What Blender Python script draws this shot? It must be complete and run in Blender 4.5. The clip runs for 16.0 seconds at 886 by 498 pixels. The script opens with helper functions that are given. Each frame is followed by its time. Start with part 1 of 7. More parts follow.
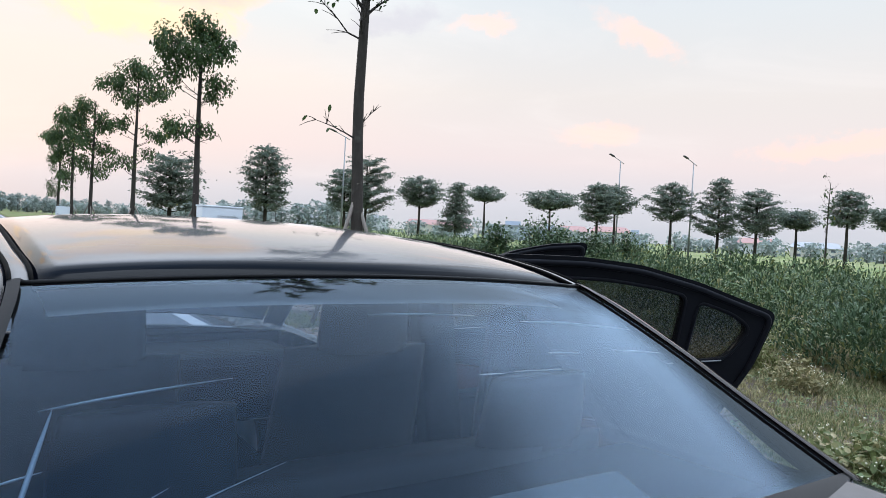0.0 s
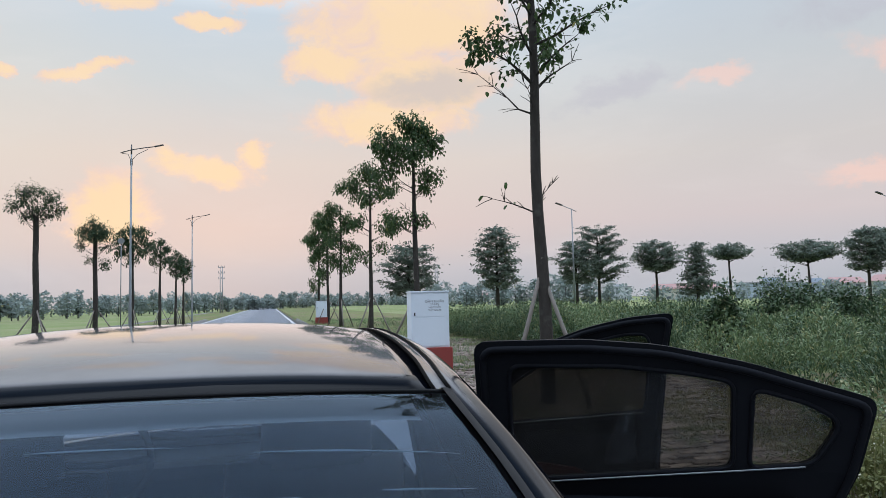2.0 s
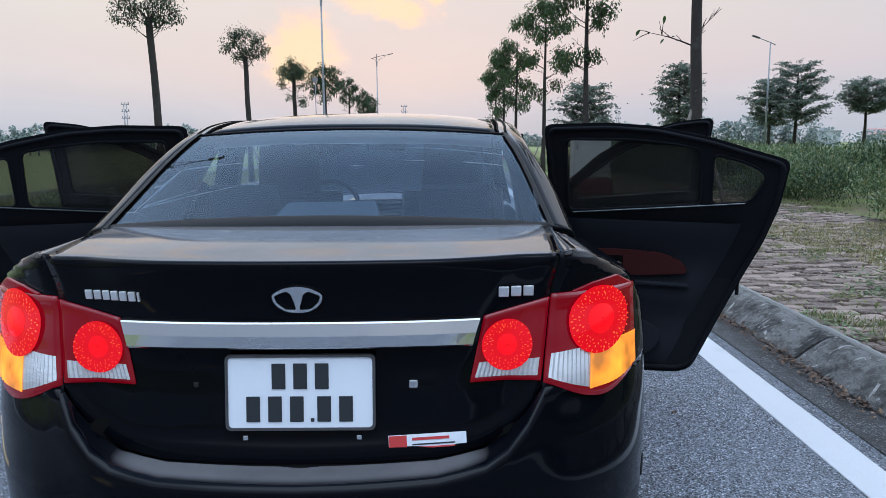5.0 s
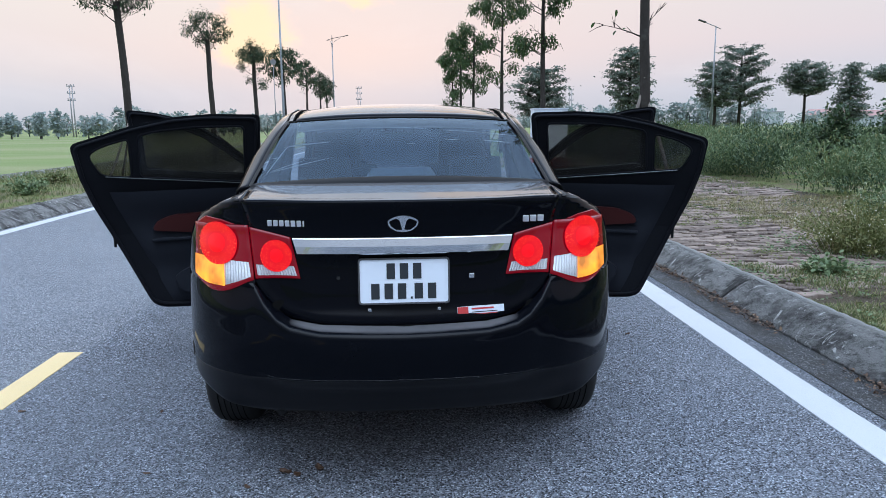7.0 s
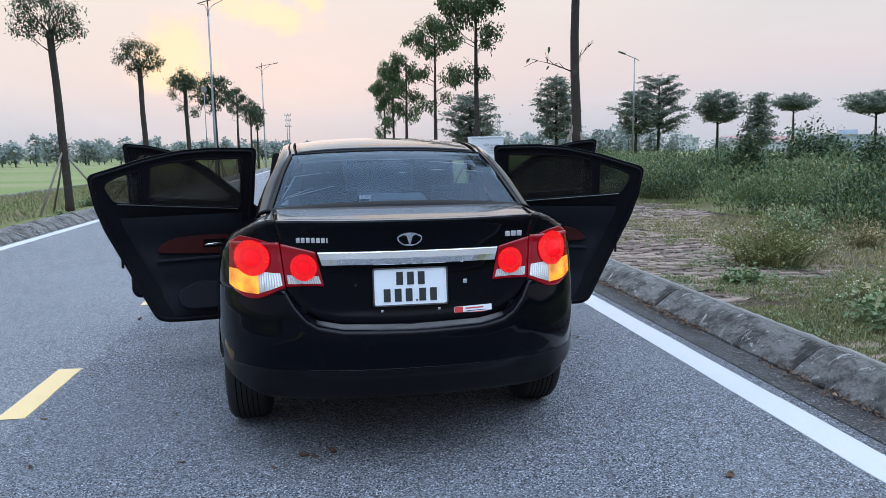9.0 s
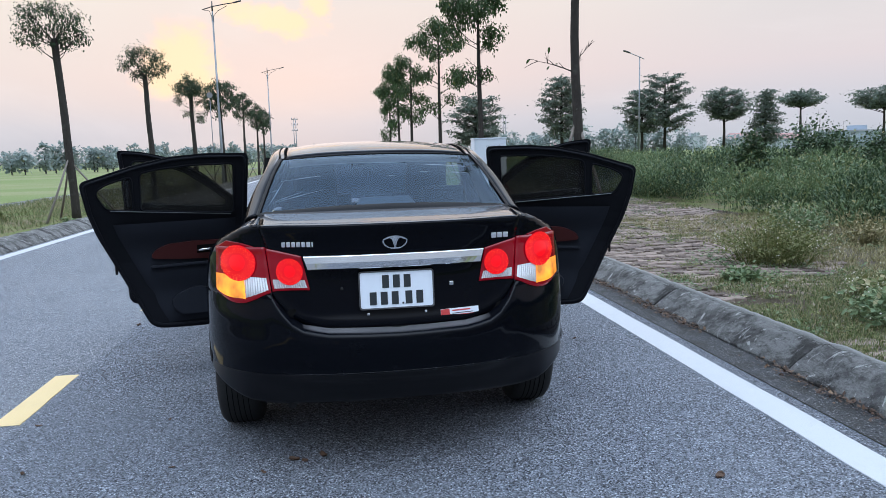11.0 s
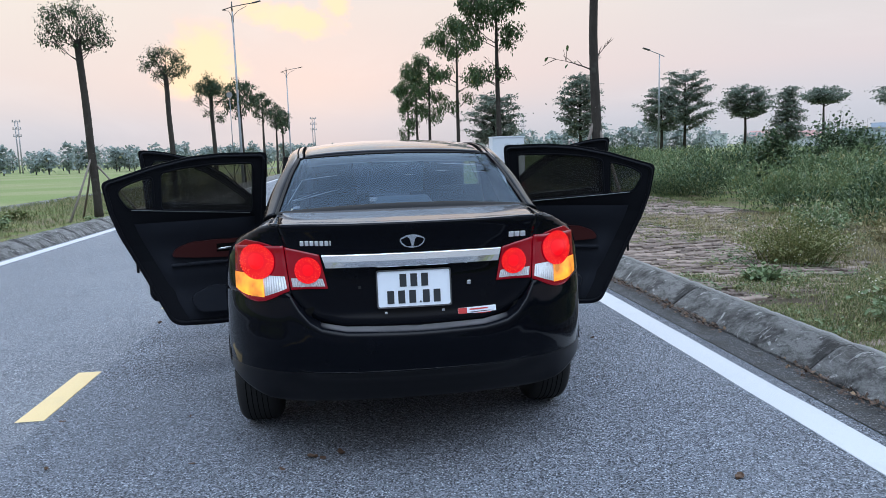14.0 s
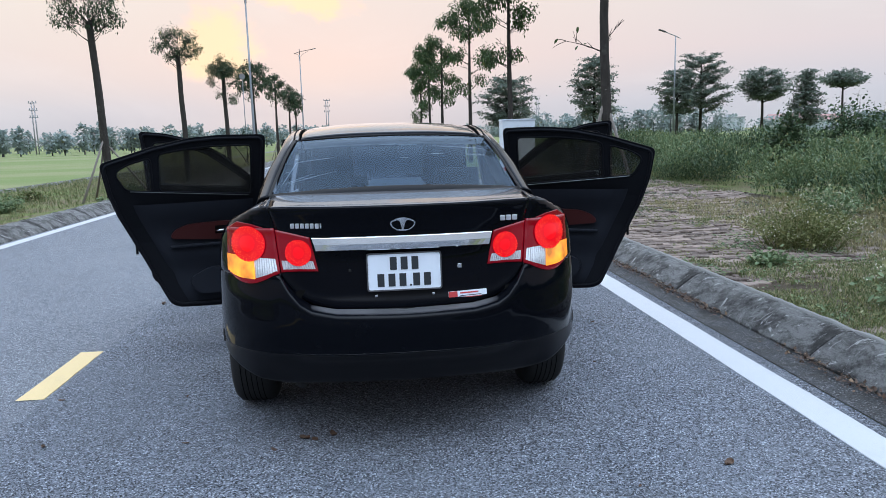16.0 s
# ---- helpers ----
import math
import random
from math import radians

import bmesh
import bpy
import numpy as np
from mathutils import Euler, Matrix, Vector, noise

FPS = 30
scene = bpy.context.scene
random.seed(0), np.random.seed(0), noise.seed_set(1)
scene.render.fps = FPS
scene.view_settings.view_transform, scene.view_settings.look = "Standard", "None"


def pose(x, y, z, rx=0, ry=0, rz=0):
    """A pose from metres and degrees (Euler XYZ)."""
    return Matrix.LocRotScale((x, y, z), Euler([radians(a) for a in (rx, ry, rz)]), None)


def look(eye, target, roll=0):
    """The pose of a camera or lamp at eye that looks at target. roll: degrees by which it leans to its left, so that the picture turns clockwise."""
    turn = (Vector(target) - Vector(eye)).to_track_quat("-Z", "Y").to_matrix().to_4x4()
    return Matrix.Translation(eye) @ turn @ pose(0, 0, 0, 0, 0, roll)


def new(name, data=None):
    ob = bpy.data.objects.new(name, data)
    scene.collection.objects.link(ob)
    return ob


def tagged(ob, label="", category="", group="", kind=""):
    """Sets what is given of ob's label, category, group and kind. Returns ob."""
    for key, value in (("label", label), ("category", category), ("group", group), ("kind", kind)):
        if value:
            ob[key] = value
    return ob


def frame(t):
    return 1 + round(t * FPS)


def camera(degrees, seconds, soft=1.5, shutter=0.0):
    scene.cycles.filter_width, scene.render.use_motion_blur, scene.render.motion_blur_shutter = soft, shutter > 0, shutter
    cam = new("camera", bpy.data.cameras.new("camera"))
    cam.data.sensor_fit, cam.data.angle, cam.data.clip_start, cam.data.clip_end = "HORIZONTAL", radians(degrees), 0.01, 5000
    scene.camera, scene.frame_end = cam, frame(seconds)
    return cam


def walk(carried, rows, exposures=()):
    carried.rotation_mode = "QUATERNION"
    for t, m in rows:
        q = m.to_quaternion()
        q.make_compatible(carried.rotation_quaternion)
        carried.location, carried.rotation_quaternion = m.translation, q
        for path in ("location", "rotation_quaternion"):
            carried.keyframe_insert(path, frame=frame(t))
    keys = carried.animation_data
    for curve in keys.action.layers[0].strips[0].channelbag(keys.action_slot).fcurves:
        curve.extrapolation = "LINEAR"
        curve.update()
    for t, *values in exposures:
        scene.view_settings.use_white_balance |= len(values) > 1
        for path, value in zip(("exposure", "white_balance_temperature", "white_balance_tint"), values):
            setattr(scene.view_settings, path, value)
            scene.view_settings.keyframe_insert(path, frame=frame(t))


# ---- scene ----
cam = camera(63.9, 16.0, 0.85)

PATH = [
    (0, (-0.579, -0.007, 1.503), (0.482, 1.616, 1.454), 3.3),
    (0.5, (-0.217, -0.112, 1.509), (0.664, 1.617, 1.504), 3.5),
    (1, (0.038, -0.090, 1.521), (0.771, 1.705, 1.565), 2.3),
    (1.5, (0.202, -0.077, 1.552), (0.788, 1.770, 1.643), 0.0),
    (2, (0.228, -0.067, 1.554), (0.689, 1.813, 1.693), -1.3),
    (2.5, (0.238, -0.098, 1.552), (0.566, 1.806, 1.723), -1.1),
    (3, (0.344, -0.243, 1.513), (0.533, 1.680, 1.674), -0.3),
    (3.5, (0.368, -0.457, 1.480), (0.451, 1.479, 1.572), 0.5),
    (4, (0.352, -0.792, 1.437), (0.359, 1.148, 1.395), 0.7),
    (4.5, (0.398, -1.071, 1.387), (0.378, 0.861, 1.211), 0.3),
    (5, (0.331, -1.373, 1.366), (0.311, 0.546, 1.082), -0.3),
    (5.2, (0.275, -1.499, 1.361), (0.258, 0.416, 1.046), -0.3),
    (7.3, (-0.005, -2.532, 1.388), (0.139, -0.626, 1.055), -0.5),
    (7.5, (-0.018, -2.639, 1.397), (0.158, -0.733, 1.080), -0.5),
    (8, (-0.122, -2.776, 1.418), (0.110, -0.872, 1.127), -0.6),
    (8.5, (-0.301, -2.875, 1.407), (-0.030, -0.973, 1.135), -0.7),
    (9, (-0.311, -2.906, 1.411), (-0.022, -1.006, 1.146), -0.7),
    (11.5, (-0.202, -2.919, 1.412), (0.057, -1.014, 1.152), -1.8),
    (12, (-0.206, -2.919, 1.413), (0.047, -1.013, 1.152), -2.0),
    (12.5, (-0.210, -2.926, 1.411), (0.033, -1.018, 1.151), -2.0),
    (13, (-0.210, -2.926, 1.412), (0.023, -1.018, 1.152), -2.0),
    (13.5, (-0.211, -2.926, 1.415), (0.014, -1.017, 1.153), -1.9),
    (14, (-0.211, -2.923, 1.413), (0.007, -1.013, 1.151), -1.7),
    (14.5, (-0.214, -2.928, 1.415), (-0.009, -1.018, 1.154), -1.7),
    (15, (-0.200, -2.928, 1.415), (-0.013, -1.017, 1.149), -1.8),
    (15.5, (-0.147, -2.928, 1.417), (0.025, -1.017, 1.135), -1.7),
    (16, (-0.112, -2.925, 1.411), (0.068, -1.018, 1.104), -1.5),
]
walk(cam, [(t, look(eye, target, roll)) for t, eye, target, roll in PATH],
     exposures=[(0, 0.58, 6600, 10), (0.7, 0.30, 6600, 10), (1.5, 0.14, 6550, 10), (3.5, 0.10, 6550, 10), (4.3, 0.13, 6350, 10), (5.0, 0.24, 6200, 10), (7.5, 0.40, 6200, 10), (9.0, 0.38, 6350, 10), (16, 0.38, 6400, 10)])

# ---- sky, sun ----
world = bpy.data.worlds.new("dusk_sky")
scene.world = world
world.use_nodes = True
wn, wl = world.node_tree.nodes, world.node_tree.links
wn.clear()


def wmath(op, a, b=None, c=None):
    n = wn.new("ShaderNodeMath")
    n.operation = op
    for i, v in enumerate((a, b, c)):
        if v is None:
            continue
        if isinstance(v, (int, float)):
            n.inputs[i].default_value = v
        else:
            wl.new(v, n.inputs[i])
    return n.outputs[0]


def wsmooth(v, lo, hi):
    n = wn.new("ShaderNodeMapRange")
    n.interpolation_type = "SMOOTHERSTEP"
    wl.new(v, n.inputs[0])
    n.inputs[1].default_value, n.inputs[2].default_value = lo, hi
    return n.outputs[0]


def wmix(f, a, b):
    n = wn.new("ShaderNodeMix")
    n.data_type = "RGBA"
    wl.new(f, n.inputs[0])
    for i, v in ((6, a), (7, b)):
        if isinstance(v, tuple):
            n.inputs[i].default_value = (*v, 1)
        else:
            wl.new(v, n.inputs[i])
    return n.outputs[2]


wtc = wn.new("ShaderNodeTexCoord")
wsep = wn.new("ShaderNodeSeparateXYZ")
wl.new(wtc.outputs["Generated"], wsep.inputs[0])
DX, DY, DZ = wsep.outputs
elev = wmath("MULTIPLY", wmath("ARCSINE", DZ), 57.2958)
azim = wmath("MULTIPLY", wmath("ARCTAN2", DX, DY), 57.2958)


def sky_noise(scale, detail, rough, ox, sx=1.0, sz=1.0):
    m = wn.new("ShaderNodeCombineXYZ")
    wl.new(wmath("ADD", wmath("MULTIPLY", azim, 0.0175 * sx), ox), m.inputs[0])
    wl.new(wmath("MULTIPLY", elev, 0.0175 * sz), m.inputs[1])
    n = wn.new("ShaderNodeTexNoise")
    wl.new(m.outputs[0], n.inputs["Vector"])
    n.inputs["Scale"].default_value, n.inputs["Detail"].default_value, n.inputs["Roughness"].default_value = scale, detail, rough
    return wmath("SUBTRACT", n.outputs[0], 0.5)


# cloud outlines are ragged: the sky's own coordinates, bent by noise
AZW = wmath("ADD", azim, wmath("MULTIPLY", sky_noise(11.0, 7.0, 0.62, 3.0, 1.0, 1.4), 6.0))
ELW = wmath("ADD", elev, wmath("MULTIPLY", sky_noise(12.0, 7.0, 0.62, 9.0, 1.0, 1.4), 4.0))


def blob(a, e, ra, re, tilt=0.0, soft=1.0):
    """A soft oval region of the sky, 1 at its middle; degrees."""
    da, de = wmath("SUBTRACT", AZW, a), wmath("SUBTRACT", ELW, e)
    de = wmath("SUBTRACT", de, wmath("MULTIPLY", da, tilt))
    u, v = wmath("DIVIDE", da, ra), wmath("DIVIDE", de, re)
    r = wmath("SQRT", wmath("ADD", wmath("MULTIPLY", u, u), wmath("MULTIPLY", v, v)))
    return wmath("SUBTRACT", 1.0, r)


def wnoise(scale, detail, rough, sx=1.0, sz=1.0, dist=0.0):
    m = wn.new("ShaderNodeCombineXYZ")
    wl.new(wmath("MULTIPLY", azim, 0.017 * sx), m.inputs[0])
    wl.new(wmath("MULTIPLY", elev, 0.017 * sz), m.inputs[1])
    n = wn.new("ShaderNodeTexNoise")
    wl.new(m.outputs[0], n.inputs["Vector"])
    n.inputs["Scale"].default_value, n.inputs["Detail"].default_value = scale, detail
    n.inputs["Roughness"].default_value, n.inputs["Distortion"].default_value = rough, dist
    return n.outputs[0]


ramp = wn.new("ShaderNodeValToRGB")
wl.new(wmath("DIVIDE", wmath("ADD", elev, 10.0), 100.0), ramp.inputs[0])
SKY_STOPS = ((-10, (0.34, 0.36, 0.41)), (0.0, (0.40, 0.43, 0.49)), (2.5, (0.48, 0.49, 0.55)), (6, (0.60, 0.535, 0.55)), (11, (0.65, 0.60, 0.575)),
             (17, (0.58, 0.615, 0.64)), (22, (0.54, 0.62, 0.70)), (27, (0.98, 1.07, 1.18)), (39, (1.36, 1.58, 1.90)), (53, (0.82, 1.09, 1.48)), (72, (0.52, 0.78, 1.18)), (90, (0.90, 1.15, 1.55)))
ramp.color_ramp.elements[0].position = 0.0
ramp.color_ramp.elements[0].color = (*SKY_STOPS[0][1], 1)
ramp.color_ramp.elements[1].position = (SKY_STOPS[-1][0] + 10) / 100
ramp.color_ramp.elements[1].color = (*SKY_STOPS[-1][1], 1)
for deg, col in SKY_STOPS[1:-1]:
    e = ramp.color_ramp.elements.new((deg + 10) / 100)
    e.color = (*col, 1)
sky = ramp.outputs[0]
# away from the sunset the low sky is greyer and dimmer
side = wsmooth(wmath("ABSOLUTE", azim), 75.0, 140.0)
low = wmath("SUBTRACT", 1.0, wsmooth(elev, 12.0, 50.0))
sky = wmix(wmath("MULTIPLY", wmath("MULTIPLY", side, low), 0.85), sky, (0.30, 0.37, 0.50))
east = wmath("MULTIPLY", wsmooth(wmath("ABSOLUTE", azim), 95.0, 150.0), wmath("SUBTRACT", 1.0, wsmooth(elev, 4.0, 34.0)))
sky = wmix(wmath("MULTIPLY", east, 0.85), sky, (0.19, 0.225, 0.295))
# warm glow round the place where the sun went down
glow = wmath("MAXIMUM", blob(-4, 6, 38, 11), 0.0)
glow = wmath("MULTIPLY", glow, wsmooth(elev, 0.5, 5.5))
sky = wmix(wmath("MULTIPLY", glow, 0.42), sky, (0.82, 0.60, 0.50))
cream = wmath("MAXIMUM", blob(-30, 13, 26, 13), 0.0)
sky = wmix(wmath("MULTIPLY", cream, 0.45), sky, (0.78, 0.71, 0.60))
# greyer haze to the north-east
haze_f = wmath("MULTIPLY", wsmooth(azim, 14.0, 45.0), wsmooth(elev, 5.0, 12.0))
sky = wmix(wmath("MULTIPLY", haze_f, 0.30), sky, (0.43, 0.46, 0.51))
# clouds: large lit heaps, wisps and thin veils
n_fine, n_big = wnoise(13.0, 7.0, 0.64, 1.0, 1.3, 0.5), wnoise(3.2, 4.0, 0.55, 1.0, 1.8, 0.2)
heap = blob(-11.2, 7.0, 3.3, 3.6)
for b in (blob(-4.8, 10.3, 4.4, 1.5, -0.18), blob(-1.3, 11.6, 1.7, 1.4, 0.3), blob(11.5, 21.8, 10.5, 4.2, 0.05), blob(4.8, 18.6, 4.4, 1.7, 0.08), blob(9.6, 14.2, 8.0, 2.2, 0.02), blob(12.5, 17.4, 8.0, 2.8),
          blob(-22.4, 19.5, 4.2, 1.2, -0.2), blob(-4.2, 21.3, 2.9, 0.8, 0.05), blob(-13.0, 16.8, 4.2, 0.7, 0.30), blob(-19.0, 16.2, 1.7, 0.6), blob(-25.2, 14.2, 4.2, 1.2, -0.04), blob(-11.8, 22.8, 5.0, 1.3, 0.05), blob(-0.5, 23.8, 4.5, 1.5, 0.05),
          blob(-31.0, 18.0, 5.0, 2.2, 0.1), blob(-36.0, 12.0, 9.0, 2.0)):
    heap = wmath("MAXIMUM", heap, b)
dens = wmath("ADD", wmath("MULTIPLY", heap, 1.45), wmath("MULTIPLY", wmath("SUBTRACT", n_fine, 0.5), 1.4))
dens = wmath("ADD", dens, wmath("MULTIPLY", wmath("SUBTRACT", n_big, 0.5), 0.6))
lit = wsmooth(dens, -0.14, 0.55)
lit = wmath("MULTIPLY", lit, wsmooth(elev, 1.0, 6.0))
warm = wmix(wsmooth(wmath("ADD", wmath("MULTIPLY", dens, 0.6), n_fine), 0.45, 1.15), (0.80, 0.60, 0.53), (0.90, 0.67, 0.43))
sky = wmix(wmath("MULTIPLY", lit, 0.92), sky, warm)
pink = wmath("MAXIMUM", wmath("MAXIMUM", blob(47.5, 15.5, 5, 1.6, -0.5), blob(62, 7.4, 9, 1.3, 0.05)), wmath("MAXIMUM", blob(45.5, 8.2, 5.0, 1.2, 0.1), blob(35, 16.2, 4.0, 1.0, 0.1)))
pink = wsmooth(wmath("ADD", pink, wmath("SUBTRACT", n_fine, 0.5)), 0.15, 0.8)
sky = wmix(wmath("MULTIPLY", pink, 0.5), sky, (0.95, 0.58, 0.48))
grey = wmath("MAXIMUM", wmath("MAXIMUM", blob(13, 17.0, 9, 2.2, 0.1), blob(28, 16, 8, 1.8, 0.25)), blob(50, 21, 16, 4, 0.1))
grey = wsmooth(wmath("ADD", grey, wmath("MULTIPLY", wmath("SUBTRACT", n_fine, 0.5), 1.2)), 0.1, 0.9)
sky = wmix(wmath("MULTIPLY", grey, 0.6), sky, (0.47, 0.47, 0.54))
veil = wsmooth(wnoise(5.0, 5.0, 0.6, 0.6, 2.2, 0.6), 0.45, 0.75)
sky = wmix(wmath("MULTIPLY", veil, 0.12), sky, (0.85, 0.80, 0.80))
# broken high cloud overhead
hn = wn.new("ShaderNodeTexNoise")
wl.new(wtc.outputs["Generated"], hn.inputs["Vector"])
hn.inputs["Scale"].default_value, hn.inputs["Detail"].default_value, hn.inputs["Roughness"].default_value, hn.inputs["Distortion"].default_value = 6.5, 5.0, 0.6, 0.6
patch_f = wmath("MULTIPLY", wsmooth(elev, 56.0, 70.0), wsmooth(hn.outputs[0], 0.62, 0.40))
sky = wmix(wmath("MULTIPLY", patch_f, 0.72), sky, (0.32, 0.52, 0.86))
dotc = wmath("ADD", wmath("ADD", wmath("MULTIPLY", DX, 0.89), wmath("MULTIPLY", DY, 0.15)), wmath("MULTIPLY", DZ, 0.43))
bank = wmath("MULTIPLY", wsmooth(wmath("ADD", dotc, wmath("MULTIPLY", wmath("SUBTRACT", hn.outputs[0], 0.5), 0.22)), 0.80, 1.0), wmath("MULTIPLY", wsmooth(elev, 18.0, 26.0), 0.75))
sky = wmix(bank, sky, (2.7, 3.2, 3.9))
# unseen sky high up away from the sunset, brightened to lift the ambient light
rear_fill = wmath("MULTIPLY", wsmooth(wmath("ABSOLUTE", azim), 100.0, 150.0), wsmooth(elev, 42.0, 60.0))
sky = wmix(wmath("MULTIPLY", rear_fill, 0.85), sky, (3.5, 4.1, 4.9))
nish = wn.new("ShaderNodeTexSky")
nish.sky_type, nish.sun_disc = "NISHITA", False
nish.sun_elevation, nish.sun_rotation = radians(3.0), radians(-4.0)
bg1, bg2 = wn.new("ShaderNodeBackground"), wn.new("ShaderNodeBackground")
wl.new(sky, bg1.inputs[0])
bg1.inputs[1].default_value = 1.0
wl.new(nish.outputs[0], bg2.inputs[0])
bg2.inputs[1].default_value = 0.003
wadd, wout = wn.new("ShaderNodeAddShader"), wn.new("ShaderNodeOutputWorld")
wl.new(bg1.outputs[0], wadd.inputs[0])
wl.new(bg2.outputs[0], wadd.inputs[1])
wl.new(wadd.outputs[0], wout.inputs[0])

sun_data = bpy.data.lights.new("low_sun", "SUN")
sun_data.energy, sun_data.angle, sun_data.color = 0.5, radians(105), (1.0, 0.90, 0.83)
sun = new("low_sun", sun_data)
sun.matrix_world = look((0, 0, 0), (0.14, -2.0, -0.62))

# ---- materials ----


class Mat:
    """A small builder of node materials."""

    def __init__(self, name, color=(0.5, 0.5, 0.5), rough=0.6, metal=0.0, spec=0.5):
        self.m = bpy.data.materials.new(name)
        self.m.use_nodes = True
        self.n, self.l = self.m.node_tree.nodes, self.m.node_tree.links
        self.b = self.n["Principled BSDF"]
        self.b.inputs["Base Color"].default_value = (*color, 1)
        self.b.inputs["Roughness"].default_value = rough
        self.b.inputs["Metallic"].default_value = metal
        self.b.inputs["Specular IOR Level"].default_value = spec
        self.tc = self.n.new("ShaderNodeTexCoord").outputs["Object"]
        self.color = None

    def noise(self, scale, detail=4.0, rough=0.6, stretch=None, dist=0.0):
        v = self.tc
        if stretch:
            mp = self.n.new("ShaderNodeMapping")
            mp.inputs["Scale"].default_value = stretch
            self.l.new(v, mp.inputs[0])
            v = mp.outputs[0]
        t = self.n.new("ShaderNodeTexNoise")
        self.l.new(v, t.inputs["Vector"])
        t.inputs["Scale"].default_value, t.inputs["Detail"].default_value = scale, detail
        t.inputs["Roughness"].default_value, t.inputs["Distortion"].default_value = rough, dist
        return t.outputs[0]

    def voronoi(self, scale, out="Distance", feature="F1"):
        t = self.n.new("ShaderNodeTexVoronoi")
        t.feature = feature
        self.l.new(self.tc, t.inputs["Vector"])
        t.inputs["Scale"].default_value = scale
        return t.outputs[out]

    def step(self, v, lo, hi):
        r = self.n.new("ShaderNodeMapRange")
        r.interpolation_type = "SMOOTHSTEP"
        self.l.new(v, r.inputs[0])
        r.inputs[1].default_value, r.inputs[2].default_value = lo, hi
        return r.outputs[0]

    def times(self, a, b):
        r = self.n.new("ShaderNodeMath")
        r.operation = "MULTIPLY"
        for i, v in enumerate((a, b)):
            if isinstance(v, (int, float)):
                r.inputs[i].default_value = v
            else:
                self.l.new(v, r.inputs[i])
        return r.outputs[0]

    def mix(self, f, a, b):
        x = self.n.new("ShaderNodeMix")
        x.data_type = "RGBA"
        if isinstance(f, (int, float)):
            x.inputs[0].default_value = f
        else:
            self.l.new(f, x.inputs[0])
        for i, v in ((6, a), (7, b)):
            if isinstance(v, tuple):
                x.inputs[i].default_value = (*v, 1)
            else:
                self.l.new(v, x.inputs[i])
        return x.outputs[2]

    def base(self, c):
        self.l.new(c, self.b.inputs["Base Color"])
        return self

    def rough(self, v, lo, hi):
        r = self.n.new("ShaderNodeMapRange")
        self.l.new(v, r.inputs[0])
        r.inputs[3].default_value, r.inputs[4].default_value = lo, hi
        self.l.new(r.outputs[0], self.b.inputs["Roughness"])
        return self

    def bump(self, v, strength=0.3, distance=0.01):
        p = self.n.new("ShaderNodeBump")
        p.inputs["Strength"].default_value, p.inputs["Distance"].default_value = strength, distance
        self.l.new(v, p.inputs["Height"])
        self.l.new(p.outputs[0], self.b.inputs["Normal"])
        return self

    def random_island(self):
        return self.n.new("ShaderNodeNewGeometry").outputs["Random Per Island"]

    def random_object(self):
        return self.n.new("ShaderNodeObjectInfo").outputs["Random"]

    def emit(self, color, strength):
        self.b.inputs["Emission Color"].default_value = (*color, 1)
        self.b.inputs["Emission Strength"].default_value = strength
        return self


def two_scale(name, c1, c2, rough=0.7, fine=40.0, coarse=2.0, bump=0.2, dist=0.004, metal=0.0, spec=0.4):
    m = Mat(name, c1, rough, metal, spec)
    f, c = m.noise(fine, 5.0, 0.65), m.noise(coarse, 4.0, 0.6)
    m.base(m.mix(m.step(c, 0.35, 0.65), m.mix(f, c1, c2), m.mix(f, c2, c1)))
    m.bump(f, bump, dist)
    return m.m


# asphalt: grey binder, pale and dark aggregate, worn patches
A = Mat("asphalt", (0.1, 0.1, 0.1), 0.85, 0, 0.35)
stone, wear = A.voronoi(165.0, "Color"), A.noise(0.55, 5.0, 0.6)
sepA = A.n.new("ShaderNodeSeparateColor")
A.l.new(stone, sepA.inputs[0])
c = A.mix(A.step(sepA.outputs[0], 0.25, 0.85), (0.088, 0.098, 0.116), (0.232, 0.255, 0.297))
c = A.mix(A.step(sepA.outputs[1], 0.86, 0.95), c, (0.47, 0.51, 0.58))
c = A.mix(A.step(sepA.outputs[2], 0.73, 0.87), c, (0.018, 0.020, 0.024))
c = A.mix(A.times(A.step(wear, 0.42, 0.68), 0.30), c, (0.17, 0.185, 0.21))
c = A.mix(A.times(A.step(A.noise(1.7, 5.0, 0.7, (1.0, 0.25, 1.0)), 0.55, 0.8), 0.30), c, (0.06, 0.063, 0.07))
# the far lane was laid later, paler and finer; the seam runs along the centre line
sepP = A.n.new("ShaderNodeSeparateXYZ")
A.l.new(A.tc, sepP.inputs[0])
sx = A.n.new("ShaderNodeMath")
sx.operation = "MULTIPLY_ADD"
A.l.new(A.noise(3.0, 4.0, 0.6), sx.inputs[0])
sx.inputs[1].default_value = 0.05
A.l.new(sepP.outputs[0], sx.inputs[2])
pale = A.mix(A.step(sepA.outputs[0], 0.2, 0.9), (0.105, 0.115, 0.132), (0.262, 0.282, 0.317))
pale = A.mix(A.step(sepA.outputs[1], 0.86, 0.95), pale, (0.50, 0.52, 0.56))
pale = A.mix(A.step(sepA.outputs[2], 0.80, 0.92), pale, (0.045, 0.049, 0.056))
pale = A.mix(A.times(A.step(wear, 0.40, 0.65), 0.25), pale, (0.27, 0.285, 0.31))
c = A.mix(A.step(sx.outputs[0], -2.02, -1.93), pale, c)
A.base(c)
